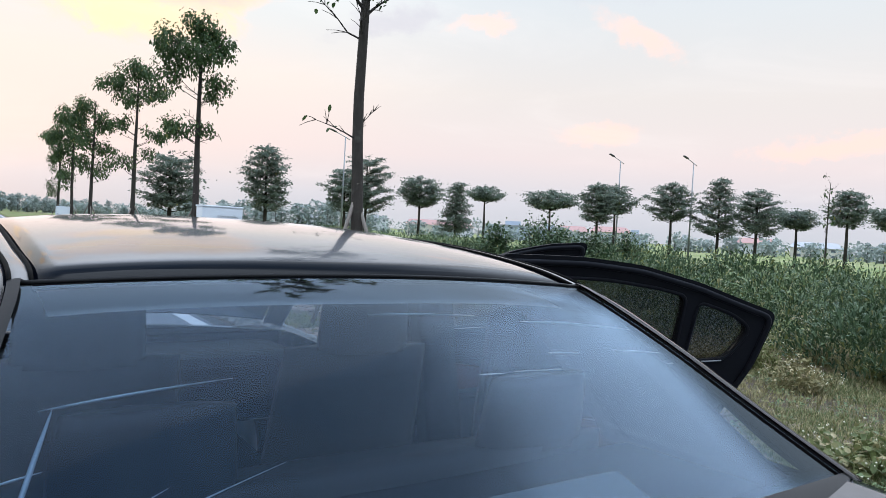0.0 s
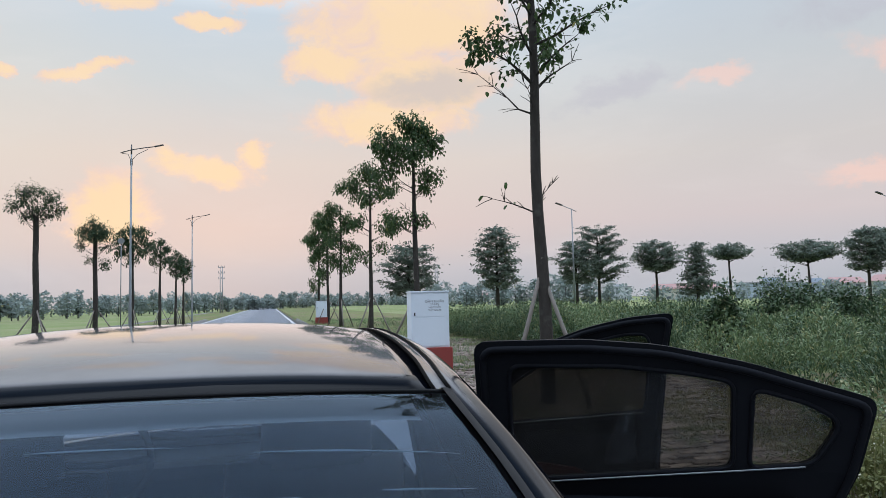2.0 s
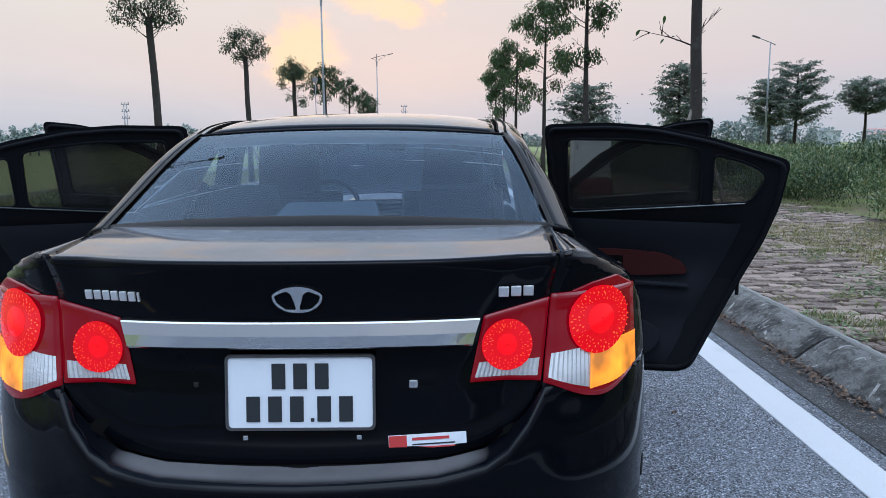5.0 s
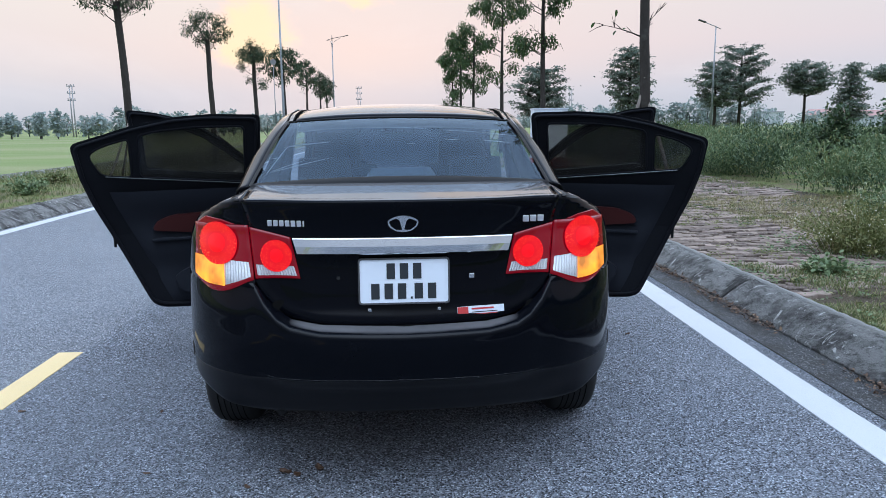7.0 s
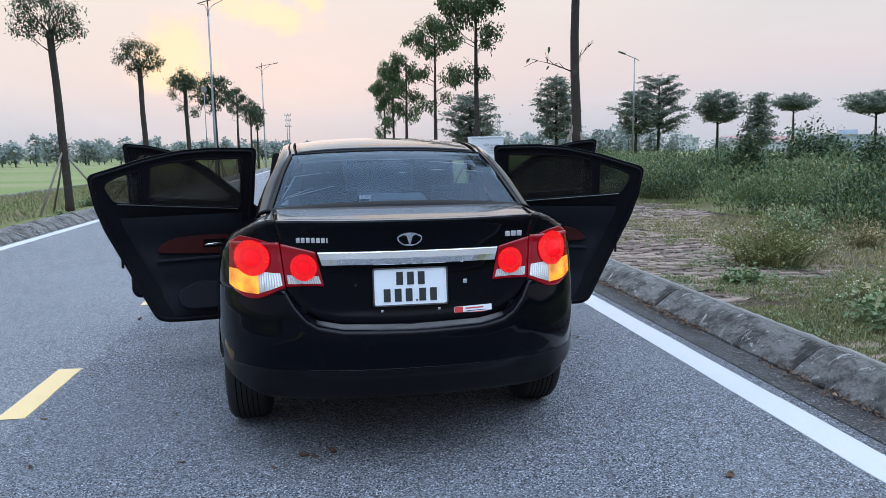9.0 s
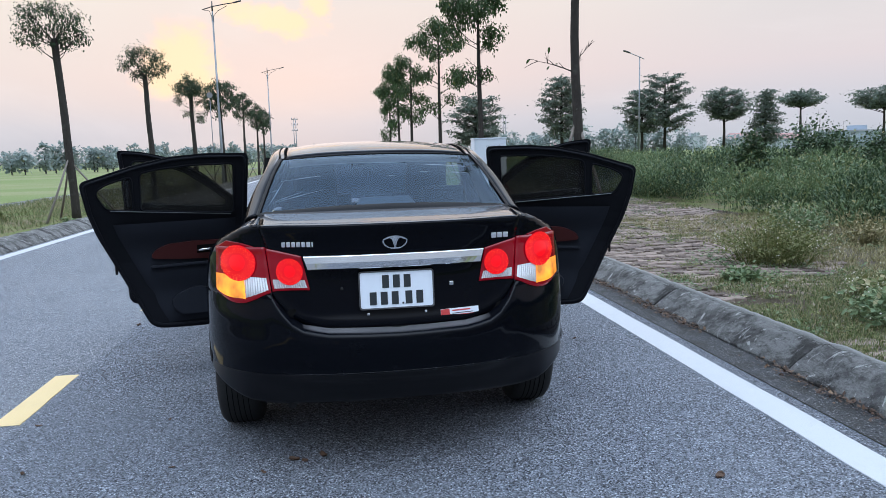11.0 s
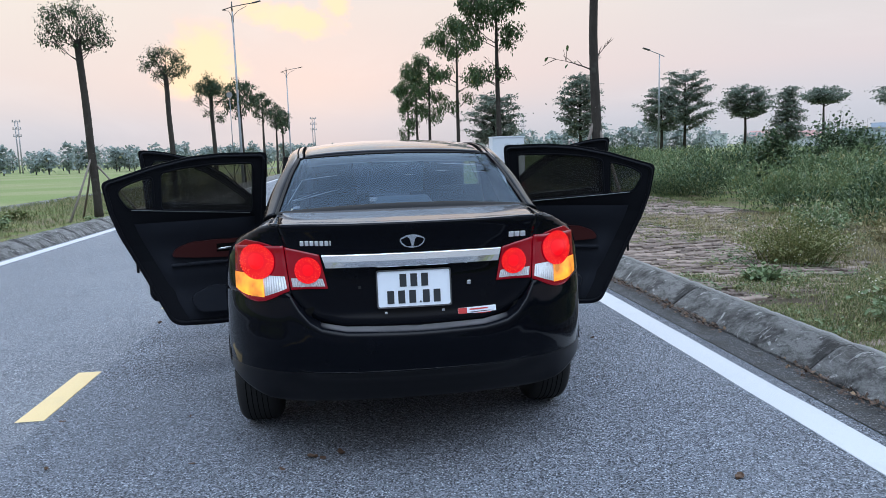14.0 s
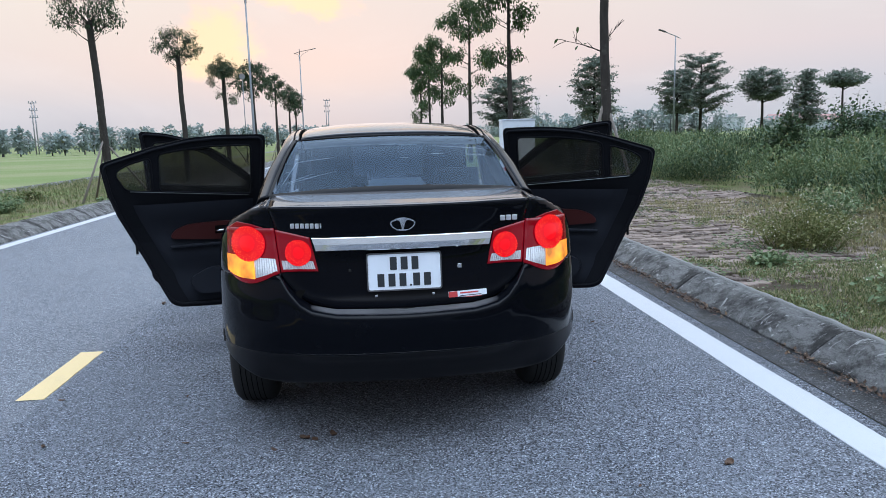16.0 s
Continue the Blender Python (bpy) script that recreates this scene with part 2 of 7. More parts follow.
A.bump(A.voronoi(165.0), 0.9, 0.007)
ASPHALT = A.m


def paint_mat(name, col, dirty):
    m = Mat(name, col, 0.55, 0, 0.4)
    f, c = m.noise(130.0, 4.0, 0.7), m.noise(3.0, 5.0, 0.65)
    m.base(m.mix(m.times(m.step(f, 0.56, 0.72), 0.5), m.mix(m.times(m.step(c, 0.5, 0.8), 0.3), col, dirty), dirty))
    m.bump(m.voronoi(170.0), 0.35, 0.004)
    return m.m


WHITE_LINE = paint_mat("white_road_paint", (0.48, 0.495, 0.52), (0.30, 0.31, 0.32))
YELLOW_LINE = paint_mat("yellow_road_paint", (0.72, 0.54, 0.27), (0.46, 0.37, 0.22))

K = Mat("kerb_concrete", (0.25, 0.25, 0.25), 0.85, 0, 0.3)
kf, kc = K.noise(75.0, 6.0, 0.75), K.noise(3.4, 6.0, 0.7)
c = K.mix(K.step(kc, 0.40, 0.57), (0.042, 0.041, 0.040), (0.24, 0.24, 0.235))
c = K.mix(K.times(K.step(K.noise(14.0, 7.0, 0.8, (1.0, 0.5, 1.0), 0.8), 0.47, 0.60), 0.7), c, (0.075, 0.073, 0.070))
c = K.mix(K.times(K.step(kf, 0.50, 0.70), 0.7), c, (0.045, 0.045, 0.043))
c = K.mix(K.times(K.step(K.noise(22.0, 5.0, 0.75), 0.56, 0.66), 0.6), c, (0.035, 0.036, 0.034))
c = K.mix(K.times(K.step(K.noise(6.0, 7.0, 0.75, (1.0, 1.6, 0.6), 1.5), 0.585, 0.62), 0.9), c, (0.50, 0.50, 0.49))
c = K.mix(K.times(K.step(K.noise(1.1, 3.0, 0.6), 0.55, 0.66), 0.30), c, (0.34, 0.34, 0.335))
K.base(c)
K.bump(kf, 1.0, 0.03)
KERB = K.m
GT = Mat("gutter_grit", (0.05, 0.05, 0.05), 0.9, 0, 0.25)
gsep = GT.n.new("ShaderNodeSeparateColor")
GT.l.new(GT.voronoi(160.0, "Color"), gsep.inputs[0])
c = GT.mix(gsep.outputs[0], (0.018, 0.018, 0.019), (0.085, 0.087, 0.092))
c = GT.mix(GT.step(gsep.outputs[1], 0.90, 0.97), c, (0.26, 0.26, 0.26))
c = GT.mix(GT.times(GT.step(GT.noise(6.0, 6.0, 0.7), 0.45, 0.65), 0.65), c, (0.030, 0.027, 0.023))
GT.base(c)
GT.bump(GT.noise(70.0, 5.0, 0.7), 0.8, 0.012)
GUTTER = GT.m

G = Mat("verge_soil", (0.2, 0.2, 0.1), 0.95, 0, 0.1)
gf, gc, gd = G.noise(28.0, 6.0, 0.7), G.noise(0.7, 5.0, 0.6), G.noise(0.05, 3.0, 0.5)
c = G.mix(gf, (0.115, 0.085, 0.055), (0.25, 0.20, 0.14))
c = G.mix(G.step(gc, 0.40, 0.60), c, G.mix(gf, (0.10, 0.14, 0.045), (0.22, 0.24, 0.09)))
c = G.mix(G.times(G.step(gd, 0.45, 0.6), 0.5), c, (0.10, 0.17, 0.05))
G.base(c)
G.bump(gf, 0.8, 0.04)
SOIL = G.m
JOINT_SOIL = two_scale("dark_joint_soil", (0.030, 0.024, 0.017), (0.13, 0.098, 0.064), 0.95, 35.0, 1.4, 0.8, 0.03)
MORTAR = two_scale("pale_kerb_mortar", (0.13, 0.13, 0.125), (0.30, 0.30, 0.29), 0.9, 55.0, 5.0, 0.8, 0.02)
R_ = Mat("paddy_green", (0.2, 0.3, 0.08), 0.9, 0, 0.1)
rf, rc = R_.noise(6.0, 6.0, 0.7), R_.noise(0.09, 4.0, 0.6, (0.4, 1.0, 1.0))
R_.base(R_.mix(R_.step(rc, 0.38, 0.62), R_.mix(rf, (0.135, 0.185, 0.065), (0.21, 0.255, 0.10)), R_.mix(rf, (0.19, 0.205, 0.10), (0.28, 0.285, 0.155))))
R_.bump(rf, 0.6, 0.1)
PADDY = R_.m

V = Mat("clay_paver", (0.25, 0.2, 0.17), 0.85, 0, 0.3)
vf, vr = V.noise(30.0, 5.0, 0.7), V.random_object()
c = V.mix(vr, (0.070, 0.048, 0.040), (0.290, 0.220, 0.185))
c = V.mix(V.times(V.step(vf, 0.45, 0.7), 0.55), c, (0.32, 0.28, 0.245))
c = V.mix(V.times(V.step(V.noise(3.0, 4.0, 0.6), 0.5, 0.75), 0.45), c, (0.11, 0.095, 0.075))
V.base(c)
V.bump(vf, 0.5, 0.006)
PAVER = V.m
V2 = Mat("clay_paver_far", (0.25, 0.2, 0.17), 0.85, 0, 0.3)
vf, vr = V2.noise(30.0, 5.0, 0.7), V2.random_island()
c = V2.mix(vr, (0.070, 0.048, 0.040), (0.290, 0.220, 0.185))
c = V2.mix(V2.times(V2.step(vf, 0.45, 0.7), 0.55), c, (0.32, 0.28, 0.245))
V2.base(c)
V2.bump(vf, 0.5, 0.006)
PAVER_FAR = V2.m


def leaf_mat(name, dark, light, dry=(0.3, 0.26, 0.08), dryness=0.03, trans=0.25):
    m = Mat(name, dark, 0.55, 0, 0.35)
    r = m.random_island()
    c = m.mix(m.noise(1.3, 2.0), m.mix(r, dark, light), dark)
    m.base(m.mix(m.step(r, 1.0 - dryness, 1.0), c, dry))
    t = m.n.new("ShaderNodeBsdfTranslucent")
    m.l.new(c, t.inputs[0])
    x = m.n.new("ShaderNodeMixShader")
    x.inputs[0].default_value = trans
    m.l.new(m.b.outputs[0], x.inputs[1])
    m.l.new(t.outputs[0], x.inputs[2])
    m.l.new(x.outputs[0], m.n["Material Output"].inputs[0])
    return m.m


LEAF = leaf_mat("broad_leaf", (0.036, 0.070, 0.026), (0.100, 0.160, 0.052), trans=0.38)
LEAF_DARK = leaf_mat("dark_leaf", (0.032, 0.062, 0.033), (0.080, 0.120, 0.058), trans=0.35)
# far belt leaves paled, the distance haze put into their colour
LEAF_FAR = leaf_mat("haze_coloured_leaf", (0.27, 0.325, 0.31), (0.35, 0.40, 0.38), trans=0.4)
# layered trees' leaf colour lifted and greyed to carry some haze
LEAF_MID = leaf_mat("haze_lifted_tree_leaf", (0.130, 0.165, 0.135), (0.205, 0.245, 0.195), trans=0.5)
WEED = leaf_mat("weed_leaf", (0.100, 0.155, 0.072), (0.250, 0.310, 0.145), (0.36, 0.33, 0.18), 0.10, 0.2)
WEED_DARK = leaf_mat("weed_leaf_dark", (0.038, 0.074, 0.036), (0.115, 0.165, 0.072), (0.30, 0.28, 0.13), 0.06, 0.18)
GRASS = leaf_mat("verge_grass", (0.090, 0.120, 0.042), (0.24, 0.25, 0.095), (0.36, 0.30, 0.17), 0.40)
DRY_GRASS = leaf_mat("dry_verge_grass", (0.17, 0.16, 0.07), (0.37, 0.32, 0.165), (0.46, 0.38, 0.22), 0.4)
HERB = leaf_mat("yellow_green_herb", (0.115, 0.135, 0.045), (0.29, 0.29, 0.115), (0.40, 0.36, 0.18), 0.10, 0.4)
DRY = leaf_mat("dry_litter", (0.060, 0.034, 0.022), (0.17, 0.095, 0.055), (0.26, 0.17, 0.10), 0.15, 0.1)
STRAW = leaf_mat("pale_straw", (0.24, 0.20, 0.13), (0.46, 0.41, 0.30), (0.15, 0.10, 0.06), 0.3, 0.1)
FLOWER = Mat("small_white_flower", (0.60, 0.58, 0.46), 0.7).m

BK = Mat("bark", (0.09, 0.075, 0.06), 0.9, 0, 0.2)
bf, bc = BK.noise(16.0, 6.0, 0.7, (1.0, 1.0, 0.35)), BK.noise(3.0, 4.0, 0.6)
c = BK.mix(bf, (0.020, 0.018, 0.016), (0.065, 0.057, 0.050))
c = BK.mix(BK.times(BK.step(bc, 0.54, 0.7), 0.4), c, (0.13, 0.128, 0.115))
BK.base(c)
BK.bump(bf, 0.7, 0.02)
BARK = BK.m
STAKE = two_scale("weathered_stake_wood", (0.11, 0.095, 0.082), (0.25, 0.22, 0.195), 0.85, 30.0, 3.0, 0.4, 0.006)
TIE = Mat("pale_tie_cloth", (0.55, 0.54, 0.5), 0.8).m

CP = Mat("black_car_paint", (0.004, 0.0045, 0.006), 0.16, 0, 0.12)
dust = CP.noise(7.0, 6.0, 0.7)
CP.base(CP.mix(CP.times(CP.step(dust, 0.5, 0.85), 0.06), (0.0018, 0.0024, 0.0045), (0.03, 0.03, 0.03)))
# upward faces paled: dust film, with sky sheen painted into the same colour
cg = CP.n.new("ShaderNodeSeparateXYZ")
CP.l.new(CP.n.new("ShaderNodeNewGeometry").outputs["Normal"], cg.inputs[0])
dust_sheen = CP.times(CP.step(cg.outputs[2], 0.90, 0.98), CP.step(CP.noise(2.5, 5.0, 0.6), -0.3, 0.8))
CP.base(CP.mix(CP.times(dust_sheen, 0.9), CP.b.inputs["Base Color"].links[0].from_socket, (0.150, 0.148, 0.155)))
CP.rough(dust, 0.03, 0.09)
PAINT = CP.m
GAP = Mat("panel_gap", (0.003, 0.003, 0.003), 0.9, 0, 0.1).m
PLASTIC = two_scale("black_plastic", (0.005, 0.005, 0.006), (0.010, 0.010, 0.011), 0.55, 300.0, 5.0, 0.15, 0.001, 0.0, 0.15)
TRIM = two_scale("black_door_trim", (0.014, 0.016, 0.022), (0.019, 0.022, 0.030), 0.66, 60.0, 4.0, 0.08, 0.001, 0.0, 0.12)
SEAL = two_scale("dull_door_seal", (0.008, 0.009, 0.012), (0.012, 0.013, 0.017), 0.7, 90.0, 6.0, 0.1, 0.001, 0.0, 0.08)
RUBBER = two_scale("rubber", (0.010, 0.010, 0.010), (0.022, 0.022, 0.022), 0.8, 90.0, 6.0, 0.3, 0.002)
REDTRIM = two_scale("dark_red_leather", (0.042, 0.009, 0.009), (0.068, 0.015, 0.014), 0.5, 220.0, 5.0, 0.2, 0.001, 0.0, 0.25)
SEAT = two_scale("dark_seat_leather", (0.018, 0.017, 0.018), (0.04, 0.036, 0.036), 0.6, 25.0, 4.0, 0.05, 0.001)
PALE = two_scale("pale_fabric", (0.42, 0.42, 0.42), (0.55, 0.55, 0.54), 0.8, 120.0, 4.0, 0.2, 0.002)
CH = Mat("chrome", (0.78, 0.79, 0.80), 0.12, 1.0)
CH.rough(CH.noise(12.0, 4.0), 0.06, 0.25)
CHROME = CH.m
CLOTH = two_scale("pale_shelf_cloth", (0.20, 0.215, 0.22), (0.28, 0.29, 0.295), 0.85, 30.0, 4.0, 0.1, 0.001)
SATIN = two_scale("satin_chrome", (0.80, 0.81, 0.82), (0.90, 0.91, 0.92), 0.38, 60.0, 5.0, 0.1, 0.001, 0.75)
ALLOY = two_scale("wheel_alloy", (0.42, 0.43, 0.44), (0.55, 0.56, 0.57), 0.35, 60.0, 5.0, 0.1, 0.001, 0.9)


def glass_mat(name, tint, rough=0.02, gloss=(0.36, 0.42, 0.50), haze=(0.0, 0.018)):
    m = bpy.data.materials.new(name)
    m.use_nodes = True
    n, l = m.node_tree.nodes, m.node_tree.links
    n.clear()
    o, mx, tr, gl, fr = (n.new("ShaderNode" + k) for k in ("OutputMaterial", "MixShader", "BsdfTransparent", "BsdfGlossy", "Fresnel"))
    tr.inputs[0].default_value = (*tint, 1)
    gl.inputs["Color"].default_value = (*gloss, 1)
    gl.inputs["Roughness"].default_value = rough
    fr.inputs[0].default_value = 1.52
    tc, ns = n.new("ShaderNodeTexCoord"), n.new("ShaderNodeTexNoise")
    l.new(tc.outputs["Object"], ns.inputs["Vector"])
    ns.inputs["Scale"].default_value, ns.inputs["Detail"].default_value = 3.0, 5.0
    df, m2, mr = n.new("ShaderNodeBsdfDiffuse"), n.new("ShaderNodeMixShader"), n.new("ShaderNodeMapRange")
    df.inputs[0].default_value = (0.20, 0.20, 0.20, 1)
    l.new(ns.outputs[0], mr.inputs[0])
    mr.inputs[1].default_value, mr.inputs[2].default_value = 0.4, 0.75
    mr.inputs[3].default_value, mr.inputs[4].default_value = haze
    l.new(fr.outputs[0], mx.inputs[0])
    l.new(tr.outputs[0], mx.inputs[1])
    l.new(gl.outputs[0], mx.inputs[2])
    l.new(mr.outputs[0], m2.inputs[0])
    l.new(mx.outputs[0], m2.inputs[1])
    l.new(df.outputs[0], m2.inputs[2])
    l.new(m2.outputs[0], o.inputs[0])
    return m


REAR_GLASS = glass_mat("tinted_rear_glass", (0.40, 0.48, 0.56), 0.008, (0.42, 0.55, 0.70), (0.005, 0.024))
CLEAR_GLASS = glass_mat("clear_windscreen_glass", (0.84, 0.87, 0.87), 0.02)
DOOR_GLASS = glass_mat("tinted_door_glass", (0.50, 0.49, 0.46), 0.02, haze=(0.08, 0.13))
LENS_RED = Mat("red_lamp_lens", (0.07, 0.001, 0.004), 0.08, 0, 0.4).emit((1.0, 0.006, 0.04), 0.10).m
LL = Mat("lit_red_lamp", (0.12, 0.001, 0.002), 0.15, 0, 0.25)
LL.emit((1.0, 0.004, 0.012), 1.0)
lr = LL.n.new("ShaderNodeMapRange")
LL.l.new(LL.noise(70.0, 3.0, 0.6), lr.inputs[0])
lr.inputs[1].default_value, lr.inputs[2].default_value, lr.inputs[3].default_value, lr.inputs[4].default_value = 0.35, 0.65, 0.78, 0.98
LL.l.new(lr.outputs[0], LL.b.inputs["Emission Strength"])
LAMP_LIT = LL.m
LAMP_RING = Mat("dim_red_lamp_ring", (0.10, 0.001, 0.003), 0.15, 0, 0.3).emit((1.0, 0.004, 0.016), 0.60).m
LAMP_DOT = Mat("lit_red_reflector", (0.3, 0.03, 0.01), 0.2, 0, 0.3).emit((1.0, 0.11, 0.035), 1.0).m
AM = Mat("lit_amber_lamp", (0.20, 0.09, 0.03), 0.2, 0, 0.4)
am_n = AM.n.new("ShaderNodeMapRange")
AM.l.new(AM.noise(11.0, 2.0, 0.5), am_n.inputs[0])
am_n.inputs[1].default_value, am_n.inputs[2].default_value, am_n.inputs[3].default_value, am_n.inputs[4].default_value = 0.34, 0.66, 0.40, 1.6
AM.emit((1.0, 0.30, 0.018), 1.0)
AM.l.new(am_n.outputs[0], AM.b.inputs["Emission Strength"])
AMBER = AM.m
CLEAR = two_scale("clear_lamp_lens", (0.45, 0.46, 0.48), (0.72, 0.74, 0.76), 0.15, 140.0, 20.0, 0.5, 0.004, 0.5)
PLATE = two_scale("white_plate_enamel", (0.72, 0.78, 0.86), (0.80, 0.85, 0.92), 0.35, 30.0, 6.0, 0.05, 0.001)
INK = Mat("dark_ink", (0.02, 0.025, 0.03), 0.5).m
RED_INK = Mat("red_ink", (0.55, 0.05, 0.05), 0.5).m
CABW = two_scale("white_cabinet_paint", (0.62, 0.68, 0.74), (0.70, 0.76, 0.82), 0.4, 25.0, 2.0, 0.08, 0.002)
CABR = two_scale("red_cabinet_base", (0.20, 0.035, 0.03), (0.28, 0.05, 0.04), 0.7, 40.0, 4.0, 0.3, 0.004)
POLE = two_scale("galvanised_steel", (0.19, 0.21, 0.225), (0.27, 0.29, 0.305), 0.5, 60.0, 3.0, 0.1, 0.001, 0.6)
POLE_DARK = two_scale("dark_lamp_arm", (0.06, 0.06, 0.065), (0.10, 0.10, 0.105), 0.5, 60.0, 3.0, 0.1, 0.001, 0.3)
CONC = two_scale("pole_concrete", (0.28, 0.28, 0.29), (0.36, 0.36, 0.37), 0.9, 20.0, 1.0, 0.2, 0.004)
HOUSE_A = two_scale("pale_render", (0.50, 0.52, 0.56), (0.60, 0.62, 0.66), 0.9, 8.0, 0.4, 0.1, 0.01)
HOUSE_B = two_scale("cream_render", (0.52, 0.50, 0.46), (0.60, 0.57, 0.52), 0.9, 8.0, 0.4, 0.1, 0.01)
HOUSE_C = two_scale("blue_grey_render", (0.36, 0.43, 0.52), (0.44, 0.51, 0.60), 0.9, 8.0, 0.4, 0.1, 0.01)
ROOF_RED = two_scale("faded_red_roof", (0.36, 0.20, 0.19), (0.44, 0.28, 0.26), 0.85, 12.0, 0.6, 0.3, 0.02)
ROOF_GREY = two_scale("grey_roof", (0.30, 0.31, 0.34), (0.40, 0.41, 0.44), 0.8, 12.0, 0.6, 0.3, 0.02)
WINDOW = Mat("far_window", (0.12, 0.14, 0.17), 0.2).m

# ---- mesh helpers ----


def mesh_from(name, verts, faces, smooth=False):
    me = bpy.data.meshes.new(name)
    me.from_pydata([tuple(v) for v in verts], [], faces)
    me.update()
    if smooth:
        me.polygons.foreach_set("use_smooth", [True] * len(me.polygons))
    return me


def part(name, bm, material, parent=None, label="", smooth=False):
    """Links a bmesh (or a mesh) as one object under a thing or part."""
    if isinstance(bm, bmesh.types.BMesh):
        me = bpy.data.meshes.new(name)
        bmesh.ops.recalc_face_normals(bm, faces=bm.faces)
        bm.to_mesh(me)
        bm.free()
        if smooth:
            me.polygons.foreach_set("use_smooth", [True] * len(me.polygons))
    else:
        me = bm
    for m in (material if isinstance(material, (list, tuple)) else [material]):
        me.materials.append(m)
    ob = new(name, me)
    if parent is not None:
        ob.parent = parent
    if label:
        ob["label"] = label
    return ob


def thing(name, m, label, category, group="", kind=""):
    ob = new(name)
    ob.empty_display_size = 0.2
    ob.matrix_basis = m
    return tagged(ob, label, category, group, kind)


def add_box(bm, lo, hi, bevel=0.0, m=None):
    vs = [bm.verts.new((x, y, z)) for x in (lo[0], hi[0]) for y in (lo[1], hi[1]) for z in (lo[2], hi[2])]
    fs = [bm.faces.new([vs[i] for i in f]) for f in ((0, 1, 3, 2), (4, 6, 7, 5), (0, 4, 5, 1), (2, 3, 7, 6), (0, 2, 6, 4), (1, 5, 7, 3))]
    if bevel:
        es = list({e for f in fs for e in f.edges})
        r = bmesh.ops.bevel(bm, geom=es, offset=bevel, segments=2, affect="EDGES", profile=0.5)
        vs = list({v for f in r["faces"] for v in f.verts} | {v for v in vs if v.is_valid})
    if m is not None:
        bmesh.ops.transform(bm, matrix=m, verts=[v for v in vs if v.is_valid])
    return vs


def box(lo, hi, bevel=0.0, m=None):
    bm = bmesh.new()
    add_box(bm, lo, hi, bevel, m)
    return bm


def tube_data(path, radii, sides=8, cap=True):
    """Verts and faces of a tube along a polyline."""
    path = [Vector(p) for p in path]
    verts, faces = [], []
    n = len(path)
    up = Vector((0.31, 0.17, 0.93)).normalized()
    for i, p in enumerate(path):
        d = (path[min(i + 1, n - 1)] - path[max(i - 1, 0)])
        d = d.normalized() if d.length > 1e-9 else Vector((0, 0, 1))
        a = d.cross(up)
        if a.length < 1e-3:
            a = d.cross(Vector((1, 0, 0)))
        a.normalize()
        b = d.cross(a)
        r = radii[i] if isinstance(radii, (list, tuple)) else radii
        for k in range(sides):
            q = 2 * math.pi * k / sides
            verts.append(p + a * (r * math.cos(q)) + b * (r * math.sin(q)))
    for i in range(n - 1):
        for k in range(sides):
            k2 = (k + 1) % sides
            faces.append((i * sides + k, i * sides + k2, (i + 1) * sides + k2, (i + 1) * sides + k))
    if cap:
        faces.append(tuple(range(sides))[::-1])
        faces.append(tuple((n - 1) * sides + k for k in range(sides)))
    return verts, faces


class Soup:
    """Collects verts and faces quickly."""

    def __init__(self):
        self.v, self.f = [], []

    def add(self, verts, faces):
        o = len(self.v)
        self.v.extend(verts)
        self.f.extend([tuple(i + o for i in f) for f in faces])

    def tube(self, path, radii, sides=6, cap=True):
        self.add(*tube_data(path, radii, sides, cap))

    def mesh(self, name, smooth=False):
        return mesh_from(name, self.v, self.f, smooth)


def grid_mesh(name, rows, smooth=True, close=False):
    """A surface through rows of points, all of one length."""
    k = len(rows[0])
    verts = [p for r in rows for p in r]
    faces = []
    for i in range(len(rows) - 1):
        for j in range(k - (0 if close else 1)):
            j2 = (j + 1) % k
            faces.append((i * k + j, i * k + j2, (i + 1) * k + j2, (i + 1) * k + j))
    return mesh_from(name, verts, faces, smooth)


def thicken(ob, t, offset=-1.0):
    md = ob.modifiers.new("thickness", "SOLIDIFY")
    md.thickness, md.offset = t, offset
    return ob


def lerp_table(tab, x):
    if x <= tab[0][0]:
        return tab[0][1]
    for (a, p), (b, q) in zip(tab, tab[1:]):
        if x <= b:
            f = (x - a) / (b - a)
            f = f * f * (3 - 2 * f) * 0.5 + f * 0.5
            return p + (q - p) * f
    return tab[-1][1]


def shape_slab(outline, holes, y0, y1):
    """A slab in the x z plane from y0 to y1, with holes."""
    bm = bmesh.new()
    es = []
    for loop in [outline] + list(holes):
        vs = [bm.verts.new((x, y0, z)) for x, z in loop]
        es += [bm.edges.new((vs[i], vs[(i + 1) % len(vs)])) for i in range(len(vs))]
    bmesh.ops.triangle_fill(bm, use_beauty=True, use_dissolve=False, edges=es, normal=(0, -1, 0))
    fs = list(bm.faces)
    r = bmesh.ops.extrude_face_region(bm, geom=fs)
    for v in [g for g in r["geom"] if isinstance(g, bmesh.types.BMVert)]:
        v.co.y = y1
    return bm


def round_loop(pts, n=5, r=0.03):
    """A polygon with its corners rounded."""
    out = []
    k = len(pts)
    for i in range(k):
        p0, p, p1 = Vector(pts[i - 1]), Vector(pts[i]), Vector(pts[(i + 1) % k])
        a, b = (p0 - p), (p1 - p)
        ra = min(r, a.length * 0.45)
        rb = min(r, b.length * 0.45)
        s, e = p + a.normalized() * ra, p + b.normalized() * rb
        for j in range(n + 1):
            t = j / n
            out.append(tuple((1 - t) ** 2 * s + 2 * t * (1 - t) * p + t * t * e))
    return out

